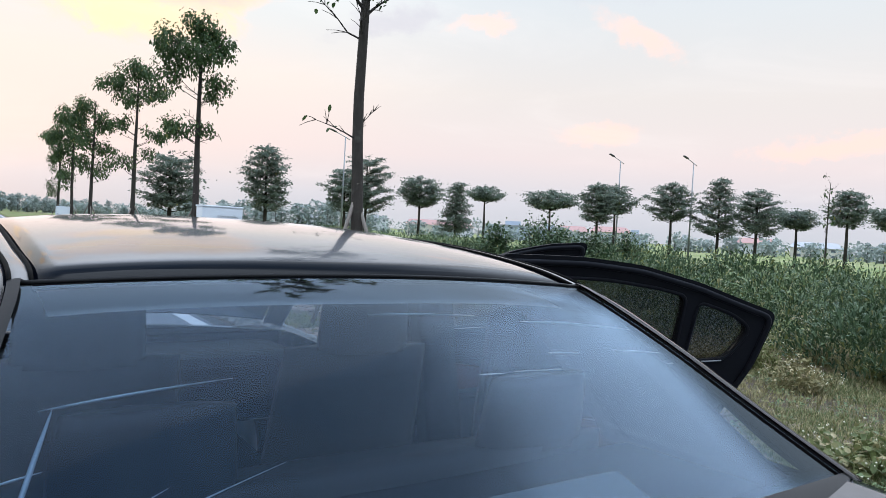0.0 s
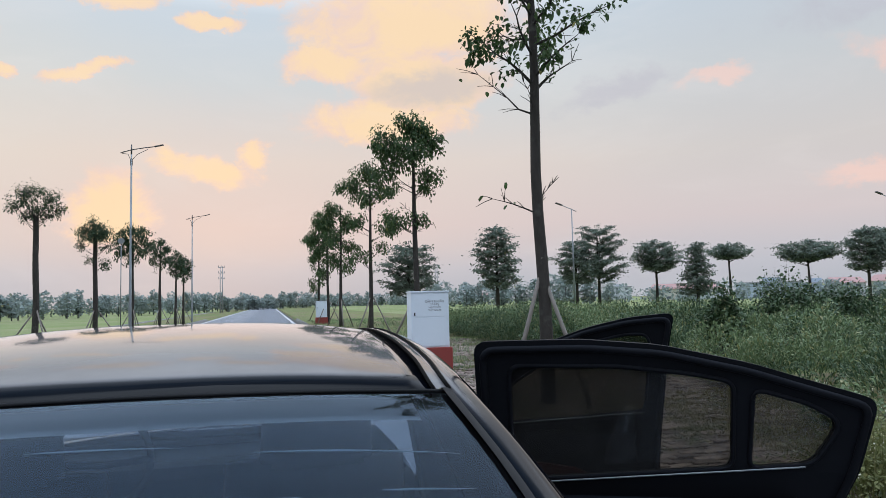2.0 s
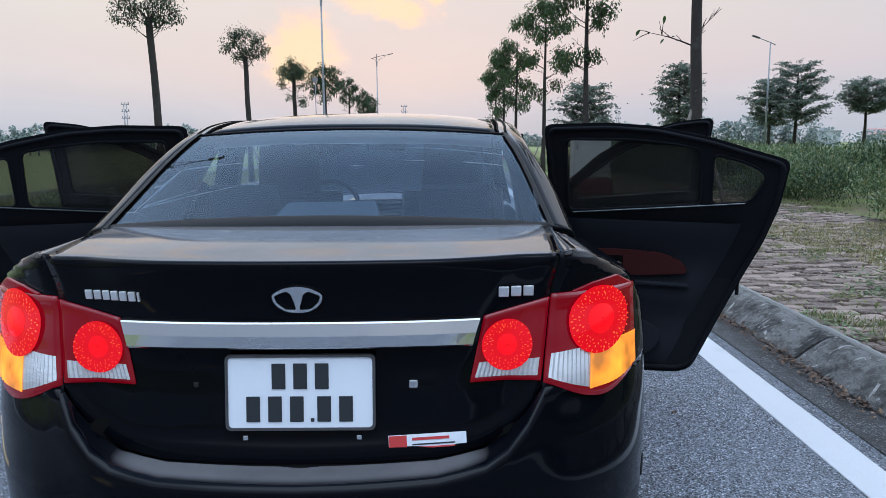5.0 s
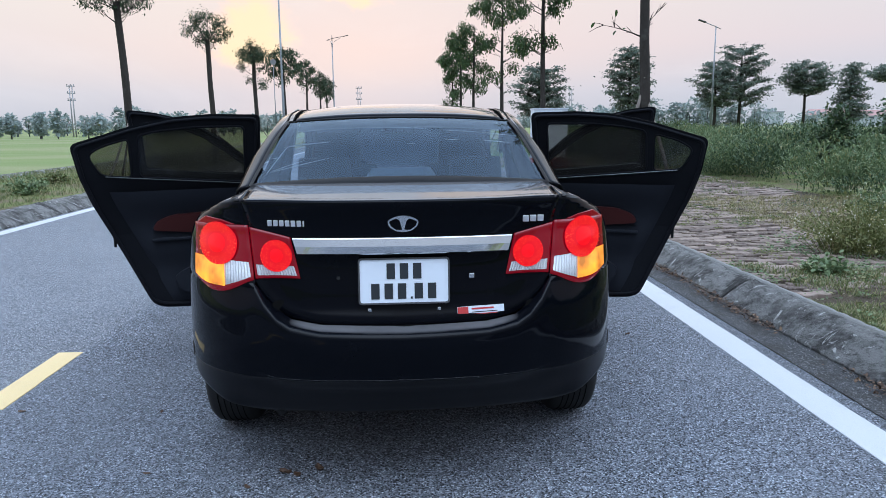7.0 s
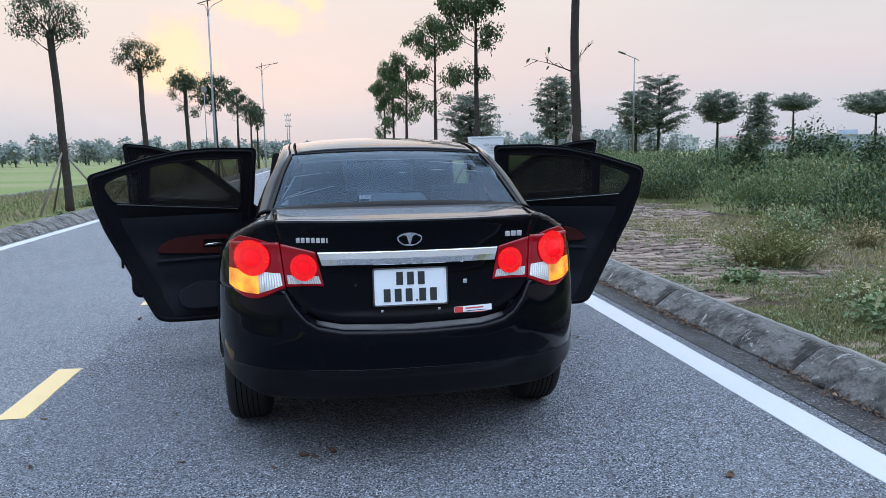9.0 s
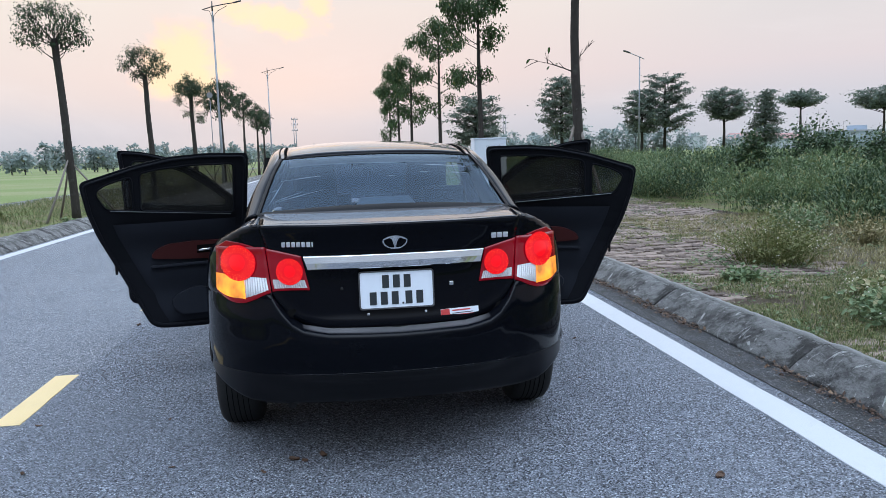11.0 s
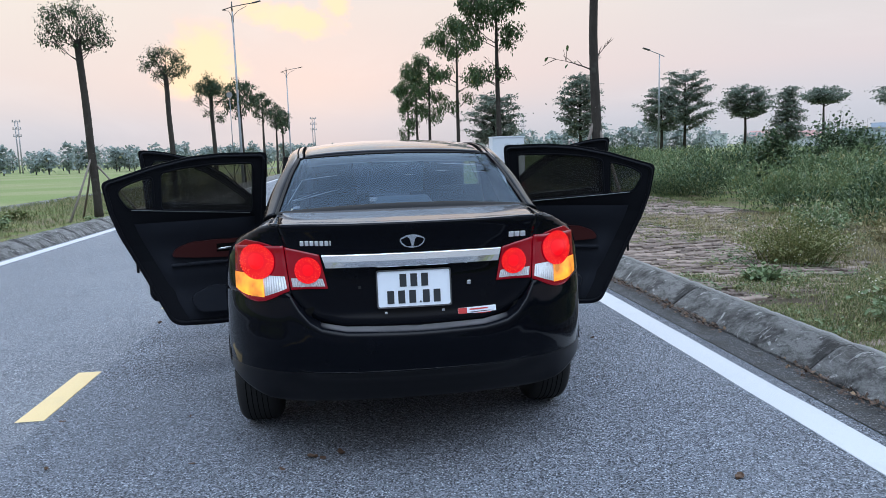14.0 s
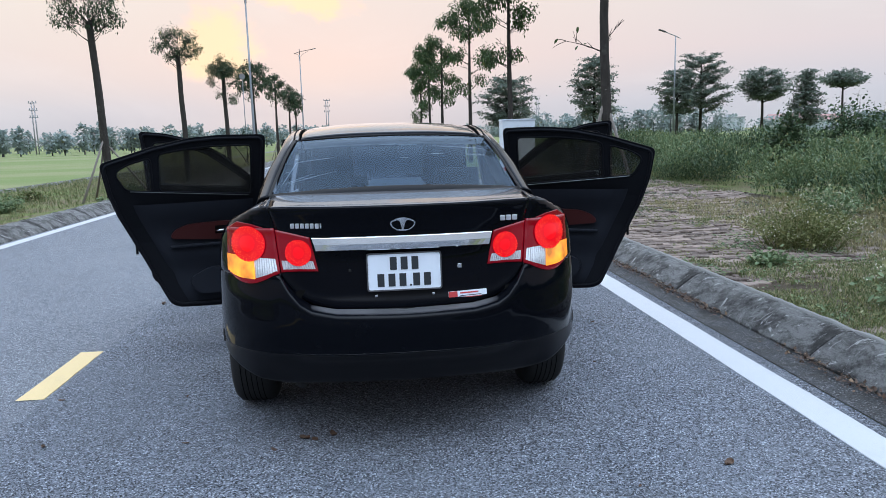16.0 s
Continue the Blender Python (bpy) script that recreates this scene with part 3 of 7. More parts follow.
# ---- ground, road, kerbs ----
KERB_X, PAVE_X, SHRUB_X, LEFT_KERB_X = 2.505, 2.765, 7.2, -5.58


def strip_rows(profile, ys):
    return [[(x, y, z) for x, z in profile] for y in ys]


GROUND_Y = [-400, -60, -20, -8, -3, 0, 3, 6, 10, 15, 22, 30, 45, 70, 120, 250, 600, 2500]
ground = part("ground", grid_mesh("ground", strip_rows([(-2500, -0.6), (-600, -0.5), (-120, -0.45), (-40, -0.42), (-15.0, -0.42), (-14.2, -0.32), (-11, -0.28), (-8.5, -0.26), (-7.2, -0.10), (-6.1, 0.10), (-5.98, 0.13), (-5.8, -0.10), (-3, -0.12), (0, -0.12), (2.6, -0.12), (2.70, 0.08), (2.95, 0.10), (5, 0.10), (7.5, 0.10), (12, 0.12), (40, 0.1), (120, 0.0), (600, -0.1), (2500, -0.2)], GROUND_Y)), SOIL)
tagged(ground, "dry brown soil with patchy green grass", "ground", kind="structure")
road = part("road", grid_mesh("road", strip_rows([(-5.65, 0.0), (-4, 0.0), (-2, 0.0), (0, 0.0), (1.2, 0.0), (2.24, 0.0), (2.24, -0.06)], [-400, -60, -10, 0, 5, 12, 30, 80, 200, 420])), ASPHALT)
tagged(road, "grey asphalt road with pale worn aggregate", "road", kind="structure")
rg = random.Random(4)


def line_strip(name, x0, x1, y0, y1, mat, label, wob=0.004, dy=0.35):
    """A thick painted line with slightly uneven edges."""
    n = max(2, int((y1 - y0) / dy))
    top = []
    for i in range(n + 1):
        y = y0 + (y1 - y0) * i / n
        a, b = x0 + rg.uniform(-wob, wob), x1 + rg.uniform(-wob, wob)
        top.append([(a, y, 0.0005), (a + 0.002, y, 0.004), (b - 0.002, y, 0.004), (b, y, 0.0005)])
    return tagged(part(name, grid_mesh(name, top, False), mat), label, "road marking", kind="structure")


line_strip("edge_line", 1.945, 2.150, -30, 260, WHITE_LINE, "white painted edge line beside the gutter")
line_strip("edge_line", -5.50, -5.32, -30, 260, WHITE_LINE, "white painted edge line along the far verge")
for k in range(-3, 14):
    y0 = 1.085 + k * 2.95
    line_strip("centre_dash", -2.160, -2.010, y0, y0 + 0.915, YELLOW_LINE, "yellow painted centre line dash", 0.003, 0.15)["group"] = "centre line dashes"

gut = part("gutter", grid_mesh("gutter", strip_rows([(2.24, 0.004), (2.30, -0.002), (2.48, -0.012), (KERB_X + 0.03, -0.012), (KERB_X + 0.03, -0.08)], [-60, -10, -2, 0, 2, 4, 7, 12, 30, 90, 300])), GUTTER)
tagged(gut, "dark damp concrete gutter strip beside the road", "gutter", kind="structure")

# precast kerb stones, rounded on the road side
KERB_PROFILE = [(0.0, -0.10), (0.0, 0.006), (0.010, 0.018), (0.045, 0.046), (0.090, 0.080), (0.140, 0.115), (0.180, 0.138), (0.205, 0.148), (0.225, 0.153), (0.245, 0.156), (0.262, 0.155), (0.272, 0.14), (0.272, -0.10)]


def kerb_stone_mesh(length, seed):
    r = random.Random(seed)
    rows = []
    ys = [0.0, 0.006] + [0.012 + 0.976 * k / 62 for k in range(63)] + [0.994, 1.0]
    n = len(ys) - 1
    for i in range(n + 1):
        y = length * ys[i]
        e = 0.012 if i in (0, n) else 0.0
        row = []
        for x, z in KERB_PROFILE:
            j = 0.006 * noise.noise(Vector((x * 14 + seed * 7, y * 6, z * 14))) + 0.006 * noise.noise(Vector((x * 40 + seed * 7, y * 23, z * 40))) + r.uniform(-0.0015, 0.0015)
            row.append((x + (e if x < 0.2 else -e) * 0.6 + j, y + (0.006 if i == 0 else -0.006 if i == n else 0), z - (e if z > 0 else 0) + j - 0.010 * max(0, noise.noise(Vector((seed * 3, y * 3.1, 1)))) * (1 if 0 < z < 0.06 else 0) + r.uniform(-0.0015, 0.0015)))
        rows.append(row)
    k = len(rows[0])
    verts = [p for row in rows for p in row]
    faces = [(i * k + j, i * k + j + 1, (i + 1) * k + j + 1, (i + 1) * k + j) for i in range(n) for j in range(k - 1)]
    faces += [tuple(range(k)), tuple(n * k + j for j in range(k))[::-1]]
    return mesh_from("kerb_stone", verts, faces, False)


kerb_meshes = [kerb_stone_mesh(1.95, s) for s in range(4)]
for me in kerb_meshes:
    me.materials.append(KERB)


def kerb_row(name, x, mirror, ys, label):
    root = thing(name, Matrix.Identity(4), label, "kerb", kind="structure")
    r = random.Random(len(ys) + (9 if mirror else 0))
    for i, y in enumerate(ys):
        st = new("kerb_stone", kerb_meshes[r.randrange(4)])
        st.parent = root
        m = Matrix.Translation((x + r.uniform(-0.004, 0.004), y + 0.02, r.uniform(-0.004, 0.003))) @ Euler((0, 0, r.uniform(-0.004, 0.004))).to_matrix().to_4x4()
        if mirror:
            m = m @ Matrix.Translation((0, 1.95, 0)) @ Euler((0, 0, math.pi)).to_matrix().to_4x4() @ Matrix.Diagonal((1.45, 1, 1.25, 1))
        st.matrix_basis = m
    return root


kerb_row("kerb_right", KERB_X, False, [y * 1.95 + 1.03 - 1.95 * 4 for y in range(0, 38)], "weathered rounded concrete kerb with white scuffs")
kerb_row("kerb_left", LEFT_KERB_X, True, [y * 1.95 - 4.2 for y in range(0, 40)], "weathered grey concrete kerb beside the grassy verge")

# rough mortar lip between kerb and pavers
lip_rows = []
for i in range(420):
    y = -5.0 + i * 0.06
    a = 0.018 * noise.noise(Vector((1, y * 5.0, 3))) + 0.012 * noise.noise(Vector((4, y * 17.0, 3)))
    b = 0.007 * noise.noise(Vector((2, y * 9.0, 6)))
    lip_rows.append([(KERB_X + 0.262 + a, y, 0.150), (KERB_X + 0.270 + a, y, 0.166 + b), (KERB_X + 0.305 + a * 1.5, y, 0.165 + b), (KERB_X + 0.325 + a * 2, y, 0.100)])
tagged(part("kerb_mortar", grid_mesh("kerb_mortar", lip_rows), MORTAR), "rough pale mortar lip behind the kerb stones", "kerb", kind="structure")

# paddy field beyond a low earth bank on the far side
paddy = part("paddy_field", grid_mesh("paddy_field", strip_rows([(-900, -0.38), (-300, -0.38), (-80, -0.37), (-30, -0.36), (-15.0, -0.36), (-14.6, -0.45)], [-40, 0, 15, 30, 60, 120, 250, 900])), PADDY)
tagged(paddy, "bright green paddy field, flat and even", "field", kind="structure")
bank_rows = []
for i in range(140):
    y = -20 + i * 1.6
    j = 0.05 * noise.noise(Vector((0, y * 0.6, 3)))
    bank_rows.append([(-14.9 + j, y, -0.40), (-14.6 + j, y, -0.24 + j * 0.5), (-14.25 + j, y, -0.24), (-13.9, y, -0.34)])
tagged(part("field_bank", grid_mesh("field_bank", bank_rows), KERB), "low pale concrete edge between verge and field", "bank", kind="structure")
rpaddy = part("far_meadow", grid_mesh("far_meadow", strip_rows([(14, 0.10), (15, 0.16), (40, 0.16), (150, 0.10), (400, 0.0)], [18, 25, 40, 80, 160, 300, 700])), PADDY)
tagged(rpaddy, "yellow-green meadow behind the weeds", "field", kind="structure")

# ---- parked sedan ----
CAR_YAW, CAR_X = 0.7, 0.005
car = thing("parked_sedan", pose(CAR_X, 0, 0, 0, 0, CAR_YAW), "black four-door sedan with all doors open and rear lamps lit", "car")

YC, PW, CW = 0.75, 2.6, 0.885
W_TAB = ((0.18, 0.79), (0.3, 0.835), (0.45, 0.87), (0.62, 0.892), (0.75, 0.895), (0.88, 0.875), (0.97, 0.845), (1.02, 0.81), (1.06, 0.765), (1.095, 0.695), (1.128, 0.615))
YR_TAB = ((0.18, 0.20), (0.22, 0.11), (0.27, 0.075), (0.36, 0.045), (0.445, 0.034), (0.46, 0.022), (0.54, 0.006), (0.61, 0.0), (0.648, 0.003), (0.660, 0.012), (0.668, 0.032), (0.675, 0.078),
          (0.70, 0.098), (0.76, 0.106), (0.90, 0.124), (0.985, 0.124), (1.03, 0.119), (1.08, 0.104), (1.122, 0.082))
YS_TAB = ((0.18, 0.20), (0.22, 0.11), (0.27, 0.075), (0.36, 0.045), (0.46, 0.022), (0.61, 0.0), (0.72, 0.016), (0.83, 0.050), (0.92, 0.085), (1.0, 0.108), (1.06, 0.106), (1.122, 0.090))
ZB_TAB = ((0.0, 0.675), (0.30, 0.682), (0.40, 0.70), (0.46, 0.735), (0.50, 0.785), (0.53, 0.838))


def softmin(a, b, k=60.0):
    return -math.log(math.exp(-k * a) + math.exp(-k * b)) / k


def zb(x):
    return lerp_table(ZB_TAB, abs(x))


def rear_y(x, z):
    """The rear face's y at x, z."""
    ax = min(abs(x), CW * 0.9999)
    f = min(max((ax - 0.44) / 0.14, 0), 1)
    f = f * f * (3 - 2 * f)
    yr = lerp_table(YR_TAB, z - (zb(ax) - 0.675) * (1 if z > 0.6 else max(0, (z - 0.4) / 0.2))) * (1 - f) + lerp_table(YS_TAB, z) * f
    if ax < 0.36 and 0.69 < z < 0.95:
        yr += 0.012 * (1 - (ax / 0.36) ** 6) * min(1, (0.95 - z) / 0.04) * min(1, (z - 0.69) / 0.04)
    return YC - (YC - yr) * (1 - (ax / CW) ** PW) ** (1 / PW)


def rear_t(t, z):
    """Rear contour at height z: t from 0 (middle) to 1 (where the side begins)."""
    a = t * math.pi / 2
    x0 = CW * math.sin(a) ** (2 / PW)
    f = min(max((x0 - 0.44) / 0.14, 0), 1)
    f = f * f * (3 - 2 * f)
    yr = lerp_table(YR_TAB, z - (zb(x0) - 0.675) * (1 if z > 0.6 else max(0, (z - 0.4) / 0.2))) * (1 - f) + lerp_table(YS_TAB, z) * f
    return softmin(x0, lerp_table(W_TAB, z) + 0.002), YC - (YC - yr) * max(0.0, math.cos(a)) ** (2 / PW)


def t_of(x):
    return math.asin((x / CW) ** (PW / 2)) / (math.pi / 2)


def lid_edge(z):
    return lerp_table(((0.85, 0.530), (1.03, 0.552), (1.128, 0.575)), z)


LID_TOP = 1.115
# trunk lid: rear face, lip and deck in one sheet
rows = []
AS = [i / 24 for i in range(-24, 25)]
for b in range(15):
    row = []
    for a in AS:
        z0 = zb(abs(a) * 0.53) + 0.005
        z = z0 + (LID_TOP - z0) * b / 14
        x = a * (lid_edge(z) - 0.0015)
        row.append((x, rear_y(x, z), z))
    rows.append(row)
base = rows[-1]
GB_Y, GB_Z = 0.60, 1.155
for k, (dy, dz) in enumerate(((0.004, 0.0065), (0.014, 0.010), (0.04, 0.0115))):
    rows.append([(p[0], p[1] + dy, p[2] + dz) for p in base])
tip = rows[-1]
for k in range(1, 13):
    f = k / 12
    row = []
    for p, a in zip(tip, AS):
        ye = GB_Y - 0.05 * (1 - a * a) + 0.02
        row.append((p[0] * (1 + 0.055 * f), p[1] + (ye - p[1]) * f, p[2] + (GB_Z - 0.008 * a * a - p[2]) * (1 - (1 - f) ** 2.3)))
    rows.append(row)
DECK_EDGE = [row[-1] for row in rows[-15:]]
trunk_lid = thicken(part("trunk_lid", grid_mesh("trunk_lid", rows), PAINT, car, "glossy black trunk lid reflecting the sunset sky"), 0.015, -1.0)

# bumper: a straight crease low down, the skin falling back below it
def bumper_tuck(x, z):
    k = max(0.0, 1 - (abs(x) / 0.66) ** 6)
    f = min(1.0, max(0.0, (0.494 - z) / 0.008))
    return k * (0.011 * f * f * (3 - 2 * f) + 0.42 * max(0.0, 0.488 - z)) - 0.004 * k * math.exp(-((z - 0.500) / 0.010) ** 2)


rows = []
TB = [i / 24 * 0.93 for i in range(25)]
for b in range(40):
    half = []
    for t in TB:
        x_t = CW * math.sin(t * math.pi / 2) ** (2 / PW)
        zt = zb(x_t) if x_t < 0.53 else 0.838 - 0.022 * min(1, (x_t - 0.53) / 0.245)
        z_low = 0.335 + 0.14 * min(1, max(0, (x_t - 0.48) / 0.40)) ** 2
        z = z_low + (0.484 - z_low) * b / 10 if b <= 10 else (0.488, 0.491, 0.494, 0.498, 0.503, 0.510)[b - 11] if b < 17 else 0.510 + (zt - 0.510) * (1 - (1 - (b - 16) / 23) ** 2.2)
        x, y = rear_t(t, z)
        half.append((x, y + bumper_tuck(x, z), z))
    rows.append([(-p[0], p[1], p[2]) for p in half[:0:-1]] + half)
rows = [[(p[0] * 0.97, p[1] + 0.22, p[2] + 0.01) for p in rows[0]], [(p[0] * 0.99, p[1] + 0.03, p[2] - 0.010) for p in rows[0]]] + rows
low, rows = rows[:15], rows[14:]
low = [[(p[0], p[1] + (0.002 if k == 14 else 0.0), p[2]) for p in row] for k, row in enumerate(low)]
VALANCE = two_scale("satin_black_valance", (0.003, 0.003, 0.0045), (0.006, 0.006, 0.008), 0.30, 40.0, 6.0, 0.03, 0.0005, 0.0, 0.22)
thicken(part("lower_valance", grid_mesh("lower_valance", low), VALANCE, car, "satin black lower bumper valance"), 0.012, -1.0)
bumper = thicken(part("rear_bumper", grid_mesh("rear_bumper", rows), PAINT, car, "glossy black rear bumper with a low crease"), 0.012, -1.0)
sp = Soup()
crease = [0.02 * k for k in range(-27, 28)]
sp.tube([(x, rear_y(abs(x), 0.497) + bumper_tuck(x, 0.497) - 0.0005, 0.497 + 0.018 * max(0.0, (abs(x) - 0.44) / 0.10) ** 2) for x in crease], [0.0022 * (1 - (abs(x) / 0.56) ** 6) + 0.0004 for x in crease], 6)
part("bumper_crease", sp.mesh("bumper_crease", True), PAINT, car)
WHEEL_Y, WHEEL_R, ARCH = 0.955, 0.318, 0.375


def door_edge_y(z):
    return lerp_table(((0.2, 1.40), (0.39, 1.345), (0.6, 1.235), (0.875, 1.10), (1.125, 1.02), (1.3, 0.98)), z)


def quarter(sx):
    rows = []
    ts = None
    for b in range(15):
        z = 0.815 + (1.128 - 0.815) * b / 14
        t0 = t_of(lid_edge(z) + 0.0015)
        row = []
        for k in range(15):
            x, y = rear_t(t0 + (1 - t0) * k / 14, z)
            row.append((sx * x, y, z))
        ye = door_edge_y(z)
        xs = row[-1][0]
        for k in range(1, 8):
            row.append((xs, YC + (ye - YC) * k / 7, z))
        rows.append(row)
    me = grid_mesh("quarter_panel", rows)
    top = part("quarter_panel", me, PAINT, car)
    thicken(top, 0.012, -1.0 if sx > 0 else 1.0)
    # lower side with the wheel arch
    rows = []
    ny, nz = 44, 30
    y_0 = 0.60
    for b in range(nz + 1):
        z = 0.225 + (0.820 - 0.225) * b / nz
        row = []
        for k in range(ny + 1):
            y = y_0 + (door_edge_y(z) - y_0) * k / ny
            t = 1.0
            x = lerp_table(W_TAB, z) - 0.008
            if y < YC:
                q = math.acos(min(1, ((YC - y) / (YC - lerp_table(YS_TAB, z))) ** (PW / 2))) / (math.pi / 2)
                x = rear_t(q, z)[0]
            dy, dz = y - WHEEL_Y, z - WHEEL_R
            d = math.hypot(dy, dz)
            x += 0.012 * math.exp(-((d - ARCH) / 0.05) ** 2) if z > 0.3 else 0
            row.append([x * sx, y, z, d < ARCH])
        rows.append(row)
    k1 = ny + 1
    verts = []
    for row in rows:
        for x, y, z, inside in row:
            if inside:
                dy, dz = y - WHEEL_Y, z - WHEEL_R
                d = max(math.hypot(dy, dz), 1e-4)
                y, z = WHEEL_Y + dy / d * ARCH, WHEEL_R + dz / d * ARCH
                z = max(z, 0.225)
            verts.append((x, y, z))
    ins = [p[3] for row in rows for p in row]
    faces = []
    for b in range(nz):
        for k in range(ny):
            q = (b * k1 + k, b * k1 + k + 1, (b + 1) * k1 + k + 1, (b + 1) * k1 + k)
            if not all(ins[i] for i in q) and not (verts[q[0]][1] < 0.75 and verts[q[3]][2] < 0.345):
                faces.append(q)
    thicken(part("side_panel", mesh_from("side_panel", verts, faces, True), PAINT, car), 0.012, 0.0)
    # dark liner round the wheel
    liner = []
    for k in range(25):
        q = math.pi * (-0.02 + 0.915 * k / 24)
        y, z = WHEEL_Y + math.cos(q) * (ARCH + 0.004), WHEEL_R + math.sin(q) * (ARCH + 0.004)
        liner.append([(sx * 0.86, y, max(z, 0.2)), (sx * 0.70, y, max(z, 0.2)), (sx * 0.55, y, max(z, 0.2))])
    part("wheel_arch_liner", grid_mesh("wheel_arch_liner", liner), PLASTIC, car)


quarter(1)
quarter(-1)
# the wings' tops, closing the deck beside the lid
t0 = t_of(lid_edge(1.128) + 0.0015)
wing_top = [(y, x) for x, y in [rear_t(t0 + (1 - t0) * k / 40, 1.128) for k in range(41)]]
for sx in (1, -1):
    strip = []
    for x, y, z in DECK_EDGE:
        xo = max(lerp_table(wing_top, y), x + 0.006)
        xi = x + 0.003
        strip.append([(sx * xi, y, z - 0.016), (sx * xi, y, z - 0.002), (sx * (xi + (xo - xi) * 0.5), y, (z + 1.129) / 2 + 0.001), (sx * xo, y, 1.1285), (sx * (xo + 0.004), y, 1.118)])
    part("wing_top", grid_mesh("wing_top", strip), PAINT, car)
# dark backing behind the shut lines
rows = []
for b in range(12):
    z = 0.66 + 0.44 * b / 11
    rows.append([(s * x, rear_y(x, z) + 0.03, z) for s, x in [(-1, 0.66), (-1, 0.6), (-1, 0.54), (-1, 0.48), (-1, 0.40), (-1, 0.25), (1, 0.0), (1, 0.25), (1, 0.40), (1, 0.48), (1, 0.54), (1, 0.6), (1, 0.66)]])
part("inner_panel", grid_mesh("inner_panel", rows), GAP, car)

# greenhouse lines: upper (roof ditch) and lower (door opening), y -> (x, z)
UP = ((0.555, (0.618, 1.140)), (0.72, (0.598, 1.218)), (0.92, (0.568, 1.318)), (1.12, (0.535, 1.402)), (1.35, (0.548, 1.438)), (1.7, (0.560, 1.464)), (2.1, (0.566, 1.470)), (2.5, (0.560, 1.448)), (2.72, (0.565, 1.405)), (3.0, (0.600, 1.285)), (3.30, (0.655, 1.125)), (3.55, (0.705, 0.985)))
LO = ((0.61, (0.690, 1.085)), (0.74, (0.690, 1.138)), (0.87, (0.666, 1.220)), (1.05, (0.620, 1.322)), (1.35, (0.612, 1.388)), (1.7, (0.626, 1.410)), (2.1, (0.638, 1.414)), (2.5, (0.645, 1.385)), (2.72, (0.655, 1.335)), (3.0, (0.690, 1.215)), (3.28, (0.745, 1.075)), (3.5, (0.79, 0.965)))


def curve_at(tab, f):
    k = f * (len(tab) - 1)
    i = min(int(k), len(tab) - 2)
    g = k - i
    p = [Vector((t[1][0], t[0], t[1][1])) for t in (tab[max(i - 1, 0)], tab[i], tab[i + 1], tab[min(i + 2, len(tab) - 1)])]
    return 0.5 * ((2 * p[1]) + (p[2] - p[0]) * g + (2 * p[0] - 5 * p[1] + 4 * p[2] - p[3]) * g * g + (3 * p[1] - p[0] - 3 * p[2] + p[3]) * g ** 3)


def up_at_y(y):
    lo, hi = 0.0, 1.0
    for _ in range(30):
        m = (lo + hi) / 2
        if curve_at(UP, m).y < y:
            lo = m
        else:
            hi = m
    return curve_at(UP, lo)


for s in (1, -1):
    rows = []
    for i in range(67):
        u, l = curve_at(UP, i / 66), curve_at(LO, i / 66)
        row = []
        for k in range(7):
            g = k / 6
            p = u.lerp(l, g)
            bulge = (0.019 - 0.004 * min(1.0, i / 26)) * math.sin(math.pi * g)
            p = p + Vector((bulge * 0.8, -bulge * 0.5 * max(0.0, 1 - i / 26), bulge * 0.7))
            row.append((s * p.x, p.y, p.z))
        rows.append(row)
    thicken(part("roof_rail", grid_mesh("roof_rail", rows), PAINT, car), 0.015, -1.0 if s > 0 else 1.0)
    # glossy moulding in a narrow ditch along the roof, black edge band beside the glass
    path = [curve_at(UP, i / 66) for i in range(0, 50)]
    over = [p for p in path if p.y > 1.115]
    part("roof_moulding", grid_mesh("roof_moulding", [[(s * (p.x - 0.027), p.y, p.z - 0.001), (s * (p.x - 0.014), p.y, p.z + 0.003), (s * (p.x - 0.001), p.y, p.z - 0.001)] for p in over]), PAINT, car)
    for dx in (0.027, 0.0):
        sp = Soup()
        sp.tube([(s * (p.x - dx), p.y, p.z + 0.001) for p in over], 0.0035, 6)
        part("roof_seam", sp.mesh("roof_seam", True), GAP, car)
    beside = [p for p in path if p.y < 1.14]
    part("glass_edge_band", grid_mesh("glass_edge_band", [[(s * (p.x - 0.014), p.y - 0.001, p.z + 0.0045), (s * (p.x - 0.008), p.y - 0.001, p.z + 0.004), (s * (p.x + 0.002), p.y, p.z + 0.001)] for p in beside]), PLASTIC, car)

# roof
rows = []
for i in range(21):
    y = 1.125 + (2.70 - 1.125) * i / 20
    e = up_at_y(y)
    row = []
    for k in range(-12, 13):
        a = k / 12
        crown = 0.034 - 0.016 * max(0.0, 1 - i / 4) ** 1.5 - (0.008 if i > 18 else 0.0)
        bow = -0.034 * (1 - a * a) * max(0.0, 1 - i / 4)
        row.append((a * (e.x - 0.028), y + bow, e.z + crown * (1 - abs(a) ** 2.7) - 0.002))
    rows.append(row)
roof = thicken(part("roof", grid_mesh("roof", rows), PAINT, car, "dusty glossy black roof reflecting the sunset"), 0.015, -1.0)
part("roof_lining", grid_mesh("roof_lining", [[(p[0] * 0.96, p[1], p[2] - 0.05) for p in r] for r in rows]), PALE, car, "pale fabric headlining")


